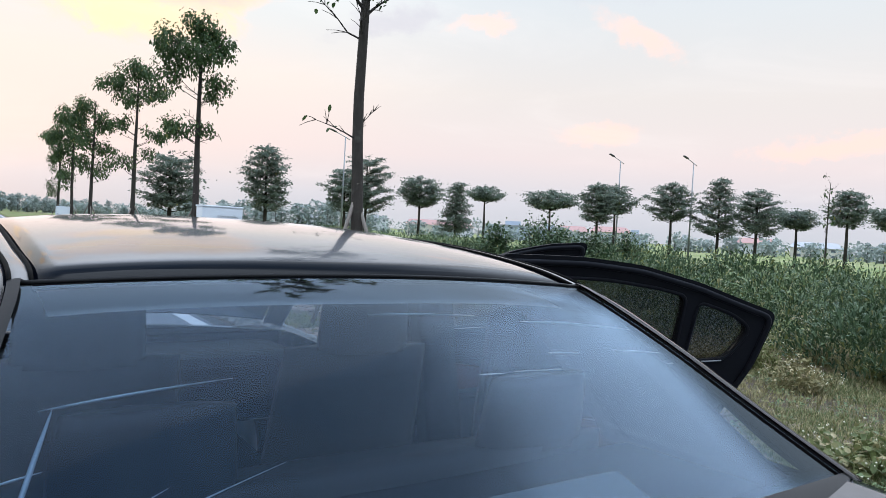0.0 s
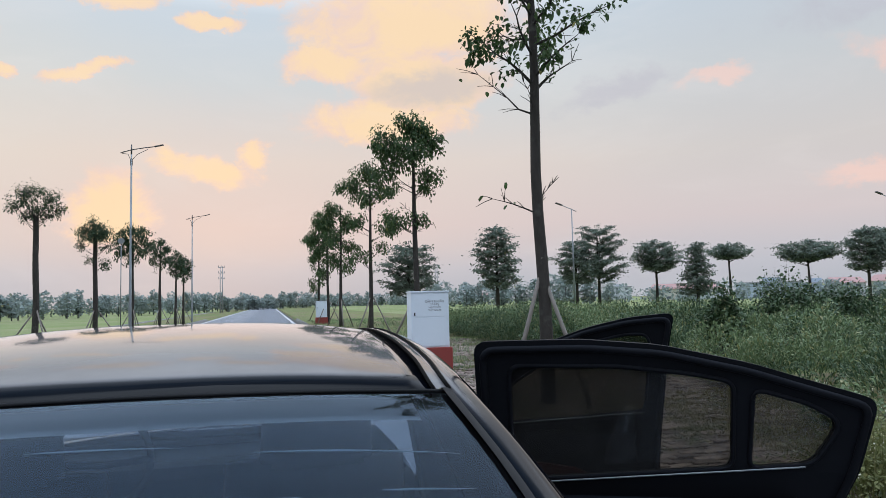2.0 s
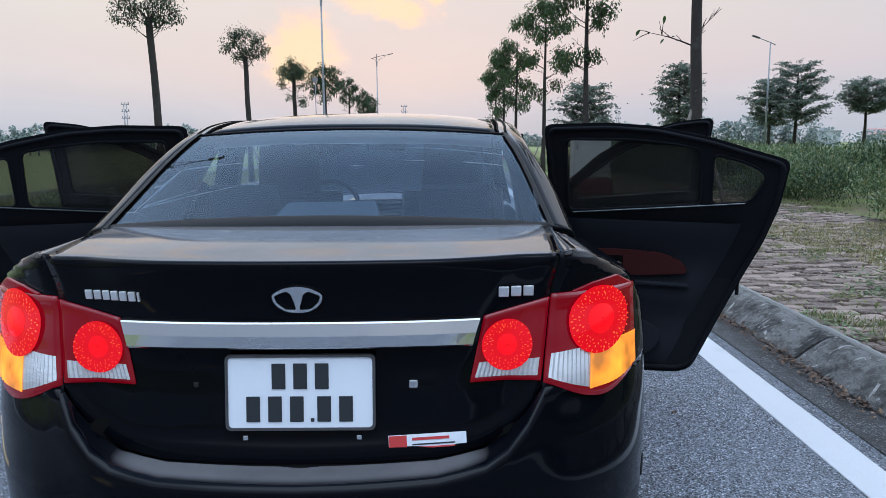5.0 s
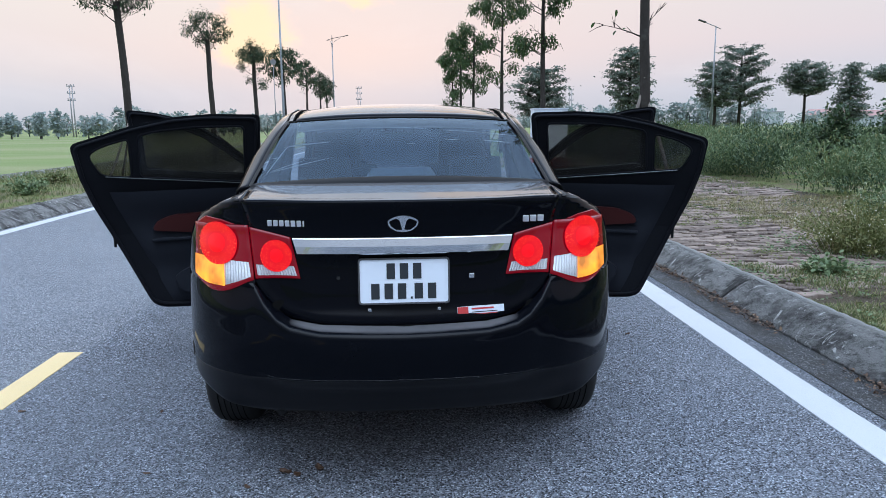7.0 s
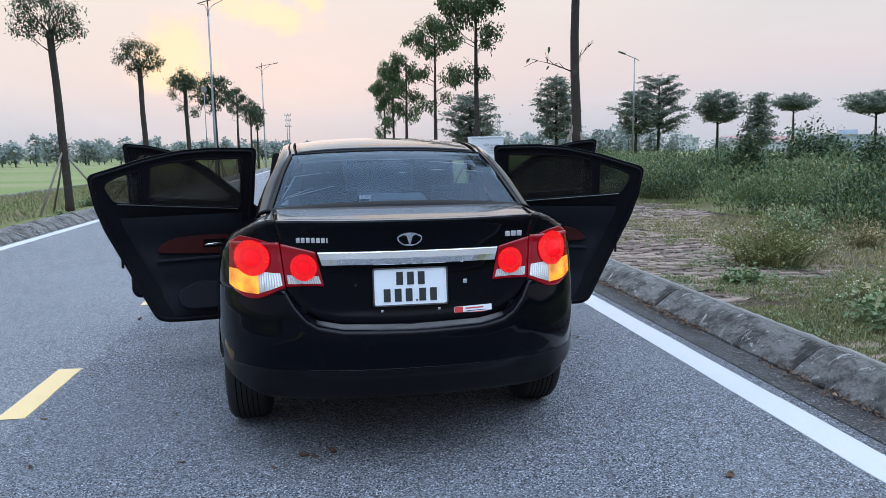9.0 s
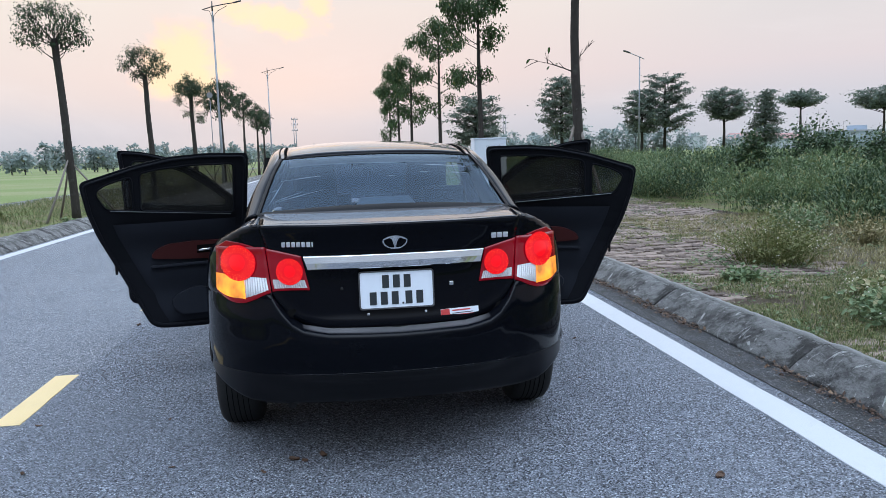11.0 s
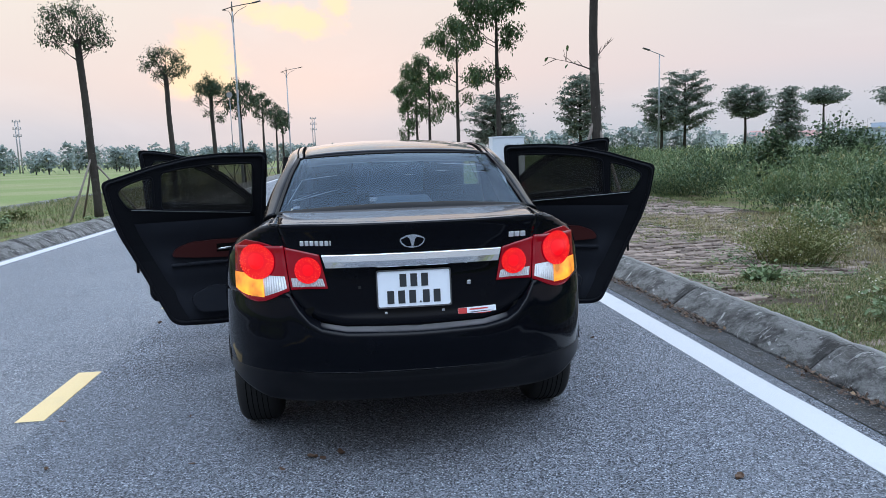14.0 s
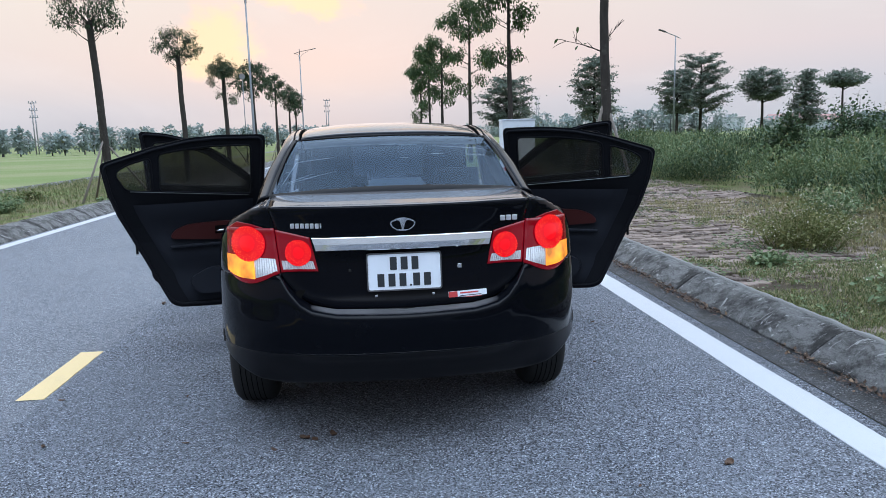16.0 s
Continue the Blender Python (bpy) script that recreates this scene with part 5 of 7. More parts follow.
# ---- wheels ----
def wheel(x, y, s):
    prof = [(-0.10, 0.205), (-0.105, 0.25), (-0.10, 0.295), (-0.08, 0.314), (-0.06, 0.318), (0.06, 0.318), (0.08, 0.314), (0.10, 0.295), (0.105, 0.25), (0.10, 0.205)]
    n = 48
    rows = [[(px, r * math.cos(q), r * math.sin(q)) for px, r in prof] for q in [2 * math.pi * k / n for k in range(n)]]
    rows.append(rows[0])
    root = part("wheel", grid_mesh("tyre", rows), RUBBER, car, "black road tyre on an alloy rim")
    root.matrix_basis = pose(s * x, y, WHEEL_R)
    sp = Soup()
    for px in (-0.05, -0.025, 0.0, 0.025, 0.05):
        sp.add(*tube_data([(px, 0.3185 * math.cos(q), 0.3185 * math.sin(q)) for q in [2 * math.pi * k / 48 for k in range(49)]], 0.0025, 4, False))
    part("tread_groove", sp.mesh("tread_groove"), GAP, root)
    sp = Soup()
    o = 0.085 * s
    for k in range(5):
        q = 2 * math.pi * k / 5
        sp.tube([(o, 0.03 * math.cos(q), 0.03 * math.sin(q)), (o, 0.11 * math.cos(q + 0.08), 0.11 * math.sin(q + 0.08)), (o, 0.205 * math.cos(q + 0.1), 0.205 * math.sin(q + 0.1))], [0.034, 0.024, 0.03], 8)
    sp.tube([(o, 0.205 * math.cos(q), 0.205 * math.sin(q)) for q in [2 * math.pi * k / 40 for k in range(41)]], 0.012, 8)
    sp.tube([(-0.09 * s, 0, 0), (0.06 * s, 0, 0)], [0.20, 0.16], 24)
    part("rim", sp.mesh("rim", True), ALLOY, root)


for s in (1, -1):
    wheel(0.775, WHEEL_Y, s)
    wheel(0.775, 3.66, s)


# ---- open doors ----
REAR_DOOR = [(-0.02, 1.446), (0.25, 1.449), (0.44, 1.433), (0.65, 1.386), (0.80, 1.338), (0.935, 1.297), (0.905, 1.12), (0.855, 0.97), (0.73, 0.70), (0.60, 0.405), (0.57, 0.382), (0.53, 0.368), (0.36, 0.356), (0.03, 0.345), (0.0, 0.37), (-0.02, 0.9)]
REAR_WIN = [(0.068, 1.383), (0.335, 1.380), (0.50, 1.362), (0.612, 1.340), (0.615, 1.117), (0.30, 1.092), (0.062, 1.072)]
REAR_QUARTER = [(0.657, 1.323), (0.78, 1.287), (0.845, 1.250), (0.850, 1.218), (0.80, 1.132), (0.652, 1.117)]
FRONT_DOOR = [(0.28, 1.19), (0.42, 1.305), (0.58, 1.397), (0.70, 1.440), (0.85, 1.475), (1.010, 1.490), (0.993, 1.385), (0.968, 1.06), (0.960, 0.88), (0.975, 0.60), (0.98, 0.42), (0.95, 0.375), (0.05, 0.345), (0.0, 0.37), (-0.02, 0.80), (0.02, 0.98)]
FRONT_WIN = [(0.25, 1.10), (0.40, 1.215), (0.55, 1.318), (0.70, 1.380), (0.84, 1.412), (0.91, 1.412), (0.925, 1.37), (0.905, 1.12), (0.60, 1.085), (0.27, 1.06)]
LEAN_TAB = ((0.2, 0.02), (0.4, 0.01), (0.6, 0.0), (0.8, 0.01), (0.9, 0.03), (1.0, 0.062), (1.111, 0.11), (1.55, 0.254))


def door_lean(u, z):
    """How far the door curves in towards the cabin at u along it and height z."""
    out = LEAN_TAB[0][1]
    for (a, p), (b, q) in zip(LEAN_TAB, LEAN_TAB[1:]):
        if z >= a:
            out = p + (q - p) * min(1.0, (z - a) / (b - a))
    return out + 0.14 * max(0.0, u - 0.6) ** 2


def bend_door(door, inn):
    """Gives the door and all its parts the curve of the car's side."""
    for ob in [door] + list(door.children):
        me, mb = ob.data, (Matrix.Identity(4) if ob is door else ob.matrix_basis.copy())
        for v in me.vertices:
            q = mb @ v.co
            q.y += inn * door_lean(q.x, q.z)
            v.co = q
        if ob is not door:
            ob.matrix_basis = Matrix.Identity(4)


def hinge_world(s, y):
    return car.matrix_basis @ Vector((s * 0.87, y, 0))


def open_door(name, s, hinge_y, swing, outline, panes, trim, arm, label):
    """A door swung out about its front edge by so many degrees."""
    h = hinge_world(s, hinge_y)
    d = car.matrix_basis.to_3x3() @ Vector((s * math.sin(radians(swing)), -math.cos(radians(swing)), 0))
    m = Matrix(((d.x, -d.y, 0, h.x), (d.y, d.x, 0, h.y), (0, 0, 1, 0), (0, 0, 0, 1)))
    inn = -1 if s > 0 else 1                      # which way the inner side faces, along the door's own y
    outl = round_loop(outline, 4, 0.035)
    slab = shape_slab(outl, [round_loop(w, 4, 0.03) for w in panes], 0.0, 0.035 * inn)
    for z in (0.5, 0.7, 0.8, 0.9, 1.0, 1.055, 1.111, 1.2, 1.3):
        bmesh.ops.bisect_plane(slab, geom=list(slab.verts) + list(slab.edges) + list(slab.faces), plane_co=(0, 0, z), plane_no=(0, 0, 1))
    for u in (0.6, 0.7, 0.8):
        bmesh.ops.bisect_plane(slab, geom=list(slab.verts) + list(slab.edges) + list(slab.faces), plane_co=(u, 0, 0), plane_no=(1, 0, 0))
    door = part(name, slab, SEAL, car, label)
    door.matrix_basis = car.matrix_basis.inverted() @ m
    low = [p for p in outline if p[1] < 1.13]
    belt_a, belt_b = panes[0][-1][1] - 0.03, max(p[0] for p in low)
    skin = round_loop([(min(p[0] for p in low), belt_a)] + [(belt_b - 0.02, belt_a + 0.06)] + low, 3, 0.02)
    # outer skin, swelling slightly
    rows = []
    z_sill = min(q[1] for q in outline) + 0.03
    zs = [z_sill + k * (belt_a + 0.02 - z_sill) / 12 for k in range(13)]
    for z in zs:
        xr = max(edge_x(outline, z)) - 0.006
        xl = min(edge_x(outline, z)) + 0.006
        f = (z - z_sill) / (belt_a - z_sill + 0.02)
        b = 0.025 + 0.045 * math.sin(math.pi * min(1, 0.15 + 0.75 * f))
        rows.append([(xl + (xr - xl) * k / 10, -inn * (b - (0.02 if k in (0, 10) else 0)), z) for k in range(11)])
    sk = part("outer_skin", grid_mesh("outer_skin", rows), PAINT, door, "glossy black outer skin")
    # inner trim panel with a soft upper roll, stepping in round its edge
    rows = []
    for i, z in enumerate([0.40 + k * (belt_a - 0.40) / 14 for k in range(15)]):
        xr = max(edge_x(outline, z), default=1.0) - trim[0]
        xl = min(edge_x(outline, z), default=0.0) + 0.07
        f = (z - 0.40) / (belt_a - 0.40)
        d0 = 0.055 + 0.022 * math.exp(-((f - 0.93) / 0.10) ** 2) + 0.018 * math.exp(-((f - 0.50) / 0.10) ** 2) - 0.010 * math.exp(-((f - 0.28) / 0.14) ** 2)
        rows.append([(xl + (xr - xl) * k / 14, inn * (0.036 if k in (0, 14) or i == 0 else d0), z) for k in range(15)])
    part("inner_trim", grid_mesh("inner_trim", rows), TRIM, door, "black moulded inner trim")
    belt = [(x, z) for x, z in ((panes[0][-1][0] + 0.02, panes[0][-1][1]), (panes[0][-3][0], panes[0][-3][1]), (panes[-1][-2][0] - 0.02, panes[-1][-2][1]))][:3 if len(panes) > 1 else 2]
    sp = Soup()
    sp.tube([(x, inn * 0.042, z - 0.006) for x, z in belt], 0.0025, 6)
    part("belt_strip", sp.mesh("belt_strip"), POLE, door, "thin bright window seal")
    # red insert with the pull handle
    ins = round_loop(arm, 4, 0.03)
    part("trim_insert", shape_slab(ins, [], inn * 0.055, inn * 0.082), REDTRIM, door, "dark red padded insert")
    hx = arm[0][0] + 0.10
    hz = sum(p[1] for p in arm) / len(arm)
    part("handle_recess", box((hx - 0.07, min(inn * 0.080, inn * 0.084), hz - 0.026), (hx + 0.07, max(inn * 0.080, inn * 0.084), hz + 0.026), 0.001), GAP, door)
    sp = Soup()
    sp.tube([(hx - 0.06, inn * 0.085, hz - 0.012), (hx - 0.02, inn * 0.10, hz - 0.002), (hx + 0.04, inn * 0.10, hz - 0.004), (hx + 0.065, inn * 0.086, hz - 0.008)], 0.008, 8)
    part("pull_handle", sp.mesh("pull_handle", True), CHROME, door, "chrome inner door handle")
    part("armrest_line", box((arm[-1][0], min(inn * 0.06, inn * 0.092), arm[-1][1] - 0.030), (arm[3][0] + 0.03, max(inn * 0.06, inn * 0.092), arm[-1][1] - 0.012), 0.006), TRIM, door)
    # map pocket and speaker
    part("door_pocket", shape_slab(round_loop([(0.10, 0.44), (0.10, 0.58), (0.33, 0.62), (0.48, 0.55), (0.43, 0.45)], 4, 0.05), [], inn * 0.05, inn * 0.085), TRIM, door)
    # rubber seal just inside the outline
    cx, cz = sum(p[0] for p in outline) / len(outline), sum(p[1] for p in outline) / len(outline)
    sp = Soup()
    seal = [(x + (cx - x) * 0.045, inn * 0.040, z + (cz - z) * 0.040) for x, z in outl]
    sp.tube(seal + [seal[0]], 0.010, 6, False)
    part("door_seal", sp.mesh("door_seal", True), SEAL, door)
    sp = Soup()
    for w in panes:
        wl_ = [(x, inn * 0.037, z) for x, z in round_loop(w, 4, 0.03)]
        sp.tube(wl_ + [wl_[0]], 0.006, 5, False)
    part("window_seal", sp.mesh("window_seal", True), SEAL, door)
    for w in panes:
        part("window_pane", shape_slab([(x, z) for x, z in w], [], inn * 0.013, inn * 0.018), DOOR_GLASS, door, "tinted window pane")
    # latch on the trailing edge
    zl = 0.78
    xe = max(edge_x(outline, zl))
    part("latch", box((xe - 0.012, min(inn * 0.004, inn * 0.03), zl - 0.05), (xe + 0.003, max(inn * 0.004, inn * 0.03), zl + 0.05), 0.004), PLASTIC, door)
    sp = Soup()
    sp.tube([(xe - 0.22, -inn * 0.07, 0.86), (xe - 0.21, -inn * 0.098, 0.86), (xe - 0.09, -inn * 0.098, 0.86), (xe - 0.08, -inn * 0.07, 0.86)], 0.012, 8)
    part("outer_handle", sp.mesh("outer_handle", True), PAINT, door)
    bend_door(door, inn)
    return door, inn


def edge_x(outline, z):
    out = []
    k = len(outline)
    for i in range(k):
        (x0, z0), (x1, z1) = outline[i], outline[(i + 1) % k]
        if (z0 - z) * (z1 - z) <= 0 and z0 != z1:
            out.append(x0 + (x1 - x0) * (z - z0) / (z1 - z0))
    return out


REAR_ARM = [(0.13, 0.905), (0.30, 0.909), (0.46, 0.902), (0.545, 0.868), (0.572, 0.818), (0.40, 0.800), (0.13, 0.785)]
FRONT_ARM = [(0.26, 0.90), (0.50, 0.91), (0.66, 0.885), (0.74, 0.82), (0.52, 0.79), (0.26, 0.78)]
REAR_HINGE, FRONT_HINGE = 1.90, 2.90
open_door("rear_door", 1, REAR_HINGE, 65.5, REAR_DOOR, [REAR_WIN, REAR_QUARTER], (0.11,), REAR_ARM, "open black rear door with tinted windows")
open_door("rear_door", -1, REAR_HINGE, 69.5, REAR_DOOR, [REAR_WIN, REAR_QUARTER], (0.11,), REAR_ARM, "open black rear door with tinted windows")
fr, fi = open_door("front_door", 1, FRONT_HINGE, 66.0, FRONT_DOOR, [FRONT_WIN], (0.09,), FRONT_ARM, "open black front door")
fl, li = open_door("front_door", -1, FRONT_HINGE, 68.0, FRONT_DOOR, [FRONT_WIN], (0.09,), FRONT_ARM, "open black front door")
for dr, inn in ((fr, fi), (fl, li)):
    mr = part("door_mirror", box((0.10, -inn * 0.26 if inn > 0 else 0.06, 0.97), (0.22, -0.06 if inn > 0 else 0.26, 1.11), 0.03), PAINT, dr, "black door mirror")

# ---- trees ----


def add_leaf(sp, p, d, size, r, width=0.45, droop=0.3):
    """One leaf: a bent rhombus of two quads' worth of faces from p towards d."""
    d = Vector(d).normalized()
    side = d.cross(Vector((r.uniform(-0.5, 0.5), r.uniform(-0.5, 0.5), 1.0)))
    if side.length < 1e-3:
        side = Vector((1, 0, 0))
    side.normalize()
    w = side * (size * width)
    mid = p + d * (size * 0.5) + Vector((0, 0, 0.02 * size))
    end = p + d * size + Vector((0, 0, -droop * size))
    if width < 0.3:
        sp.add([p, mid + w, end, mid - w], [(0, 1, 2, 3)])
    else:
        m1, m2 = p.lerp(mid, 0.62), mid.lerp(end, 0.45)
        sp.add([p, m1 + w * 0.82, m2 + w * 0.80, end, m2 - w * 0.80, m1 - w * 0.82], [(0, 1, 2, 3), (0, 3, 4, 5)])


def rand_dir(r, up=0.0):
    q, z = r.uniform(0, 2 * math.pi), r.uniform(-1, 1)
    k = math.sqrt(1 - z * z)
    return Vector((k * math.cos(q), k * math.sin(q), z + up))


def leaf_spray(sp, tip, heading, r, n, size, spread=0.25, droop=0.4, hang=0.5):
    for _ in range(n):
        o = tip + rand_dir(r) * (spread * r.random() ** 0.6)
        d = (Vector(heading) * 0.55 + rand_dir(r, -hang)).normalized()
        add_leaf(sp, o, d, size * r.uniform(0.6, 1.25), r, 0.36, droop)


def broad_tree(name, x, y, z0, height, r_base, limbs, label, seed, lean=(0.0, 0.0), leaf=LEAF, size=0.13, cut=None, stakes=3, dense=1.0, tie=0.0, group="", fixed=(), prop=(0.95, 1.80), clumps=(), hang=0.5):
    """A street tree. limbs: rows of (low, high, count, reach, rise, leaves, bare) on the trunk."""
    r = random.Random(seed)
    root = thing(name, pose(x, y, z0), label, "tree", group)
    top = cut if cut else height
    pts, rad = [], []
    n = 14
    for i in range(n + 1):
        f = i / n
        z = top * f
        w = 0.05 * (noise.noise(Vector((seed * 3.1, z * 0.5, 0.3))))
        w2 = 0.05 * (noise.noise(Vector((seed * 5.7, z * 0.5, 7.3))))
        pts.append(Vector((lean[0] * z + w * min(1, z), lean[1] * z + w2 * min(1, z), z - (0.1 if i == 0 else 0))))
        rad.append(r_base * (1.18 - 0.18 * min(1, z / 0.4)) * (1 - (0.22 if cut else 0.80) * f ** (1.0 if cut else 1.3)) * (1 + 0.06 * noise.noise(Vector((seed, z * 2.3, 1)))))
    wood, crown = Soup(), Soup()
    wood.tube(pts, rad, 10)

    def trunk_at(z):
        f = min(max(z / top, 0), 0.999) * n
        i = int(f)
        return pts[i].lerp(pts[i + 1], f - i), rad[i] + (rad[i + 1] - rad[i]) * (f - i)

    todo = [(z, q, reach, rise, leaves, bare) for z, q, reach, rise, leaves, bare in fixed]
    for lo, hi, count, reach, rise, leaves, bare in limbs:
        q0 = r.uniform(0, 6.28)
        todo += [(lo + (hi - lo) * (k + r.random()) / count, q0 + k * 2.4 + r.uniform(-0.4, 0.4), reach, rise, leaves, bare) for k in range(count)]
    for z, q, reach, rise, leaves, bare in todo:
        p, rr = trunk_at(min(z, top * 0.995))
        d = Vector((math.cos(q), math.sin(q), rise + r.uniform(-0.15, 0.15))).normalized()
        L = reach * r.uniform(0.7, 1.15)
        path = [p]
        for j in range(1, 5):
            step = d * (L / 4) + Vector((r.uniform(-1, 1), r.uniform(-1, 1), r.uniform(-0.6, 0.9))) * (0.07 * L)
            path.append(path[-1] + step)
        r0 = min(rr * 0.42, 0.012 + 0.018 * L) * (0.55 if bare > 0.3 else 1.0)
        wood.tube(path, [r0 * (1 - 0.2 * j) for j in range(4)] + [0.004], 5, False)
        for j in range(1, 5):
            for _ in range(2 if j < 4 else 3):
                dd = (d + rand_dir(r, 0.25) * 0.9).normalized()
                l2 = L * r.uniform(0.18, 0.36)
                e = path[j] + dd * l2
                wood.tube([path[j], path[j].lerp(e, 0.5) + Vector((0, 0, 0.04 * l2)), e], [0.007, 0.005, 0.003], 4, False)
                if r.random() > bare + 0.10:
                    leaf_spray(crown, e, dd, r, int(leaves * dense * r.uniform(0.9, 1.8)), size, 0.09 + 0.075 * L)
                    leaf_spray(crown, path[j].lerp(e, 0.55), dd, r, int(leaves * dense * 0.5), size, 0.07 + 0.05 * L)
    # leafy clumps, each on a limb of its own: (dx, z, half width, half height, leaves)
    for dx, z, rw, rh, n_leaf in clumps:
        for side in (0, 1):
            c = Vector((dx + r.uniform(-0.1, 0.1), (r.uniform(0.1, 0.9) if side else r.uniform(-0.9, -0.1)) * rw, z))
            p, rr = trunk_at(min(max(z - 0.35 * abs(c.x) - r.uniform(0.15, 0.45), 0.5), top * 0.99))
            c.x += p.x
            mid = p.lerp(c, 0.5) + Vector((0, 0, -0.06))
            r0 = min(rr * 0.32, 0.015)
            wood.tube([p, mid, c], [r0, r0 * 0.6, r0 * 0.3], 5, False)
            for _ in range(13):
                d = rand_dir(r)
                e = c + Vector((d.x * rw, d.y * rw, d.z * rh * 1.35)) * r.uniform(0.3, 1.05)
                wood.tube([c.lerp(mid, 0.35), c.lerp(e, 0.5) + Vector((0, 0, 0.03)), e], [0.006, 0.004, 0.002], 3, False)
                leaf_spray(crown, e, d, r, max(3, int(n_leaf * dense / 8 * r.uniform(0.3, 1.6))), size * 0.64, 0.12 + 0.26 * rw, 0.5, hang)
    part("trunk", wood.mesh("trunk", True), BARK, root, "dark mottled trunk with bare limbs")
    if crown.f:
        part("crown", crown.mesh("crown"), leaf, root, "loose broad-leaved crown")
    for k in range(stakes):
        q = 0.6 + seed + k * 2 * math.pi / max(stakes, 1)
        a, b = Vector((math.cos(q) * prop[0], math.sin(q) * prop[0], -0.08)), Vector((math.cos(q) * -0.02, math.sin(q) * -0.02, prop[1] + 0.08 * k))
        b.x, b.y = b.x + trunk_at(prop[1])[0].x, b.y + trunk_at(prop[1])[0].y
        sp = Soup()
        mid = a.lerp(b, 0.5) + Vector((0.015, -0.01, 0))
        sp.tube([a, mid, b + (b - a).normalized() * 0.12], [0.034, 0.030, 0.026], 7)
        part("stake", sp.mesh("stake", True), STAKE, root, "weathered wooden prop stake")
    if tie:
        sp = Soup()
        c, rr = trunk_at(tie)
        sp.tube([c + Vector((math.cos(q) * (rr + 0.006), math.sin(q) * (rr + 0.006), 0)) for q in [2 * math.pi * k / 16 for k in range(17)]], 0.014, 5, False)
        part("tie", sp.mesh("tie", True), TIE, root, "pale cloth tie")
    return root


# the row on the car's side of the road
broad_tree("street_tree", 3.93, 9.15, 0.10, 9.0, 0.092, [(4.35, 5.6, 9, 1.0, 0.55, 12, 0.15), (5.4, 8.8, 17, 1.15, 0.6, 14, 0.05)],
           fixed=[(2.62, 3.3, 0.80, 0.16, 1, 0.35), (2.68, 0.3, 0.62, 1.3, 1, 0.9), (4.02, 3.05, 1.0, 0.5, 1, 0.75), (4.05, 4.0, 0.7, 0.6, 1, 0.85), (4.35, 0.25, 0.75, 0.75, 5, 0.3)], label="tall slim street tree with mottled trunk and wooden props", seed=11, lean=(-0.016, 0.0), prop=(0.68, 1.82), tie=0.72, size=0.080, group="street trees")
ROW_R = ((4.37, 20.1, 6.75, 0.105, 21, 0.125, ((-0.02, 6.62, 0.55, 0.30, 230), (-0.72, 6.12, 0.62, 0.32, 260), (0.42, 6.18, 0.45, 0.33, 200), (-0.25, 5.72, 0.62, 0.32, 240), (0.48, 5.02, 0.38, 0.34, 150), (-0.80, 5.25, 0.40, 0.26, 110), (-0.55, 3.78, 0.55, 0.20, 150), (0.12, 3.82, 0.26, 0.16, 50))),
         (4.45, 30.3, 7.2, 0.105, 22, 0.140, ((-0.05, 7.02, 0.70, 0.28, 230), (-0.85, 6.48, 0.65, 0.30, 210), (0.70, 6.30, 0.62, 0.30, 190), (-0.25, 6.05, 0.75, 0.28, 190), (-0.55, 4.95, 0.55, 0.22, 70), (0.70, 4.60, 0.55, 0.22, 90), (-0.55, 3.45, 0.55, 0.22, 80), (0.50, 3.8, 0.40, 0.2, 50))),
         (4.20, 41.0, 7.1, 0.11, 23, 0.155, ((-0.35, 6.85, 0.60, 0.30, 190), (-0.85, 6.10, 0.55, 0.42, 200), (0.40, 6.05, 0.65, 0.45, 220), (-0.30, 5.20, 0.75, 0.42, 220), (0.55, 4.70, 0.55, 0.45, 130), (0.45, 3.6, 0.50, 0.42, 100), (-0.35, 3.9, 0.45, 0.35, 80))),
         (4.20, 50.0, 7.5, 0.11, 24, 0.170, ((-0.40, 7.30, 0.60, 0.38, 170), (-0.95, 6.20, 0.60, 0.50, 190), (0.25, 6.20, 0.75, 0.50, 200), (-0.55, 5.0, 0.75, 0.50, 190), (0.35, 4.5, 0.65, 0.5, 130), (-0.40, 3.4, 0.55, 0.45, 100))),
         (4.10, 58.0, 7.9, 0.11, 25, 0.185, ((-0.20, 7.75, 0.60, 0.40, 150), (-0.60, 6.55, 0.75, 0.55, 190), (0.45, 6.40, 0.65, 0.55, 160), (-0.30, 5.20, 0.85, 0.5, 170), (0.20, 4.0, 0.75, 0.5, 130), (-0.30, 2.9, 0.55, 0.45, 90))))
for x, y, h, rb, seed, size, clumps in ROW_R:
    broad_tree("street_tree", x, y, 0.08, h, rb, [(h * 0.35, h * 0.75, 7, 0.5, 0.4, 1, 0.85)], "street tree with layered drooping leaves and wooden props", seed, ((seed % 3 - 1) * 0.006, 0), LEAF, size, dense=1.5, group="street trees", clumps=clumps)
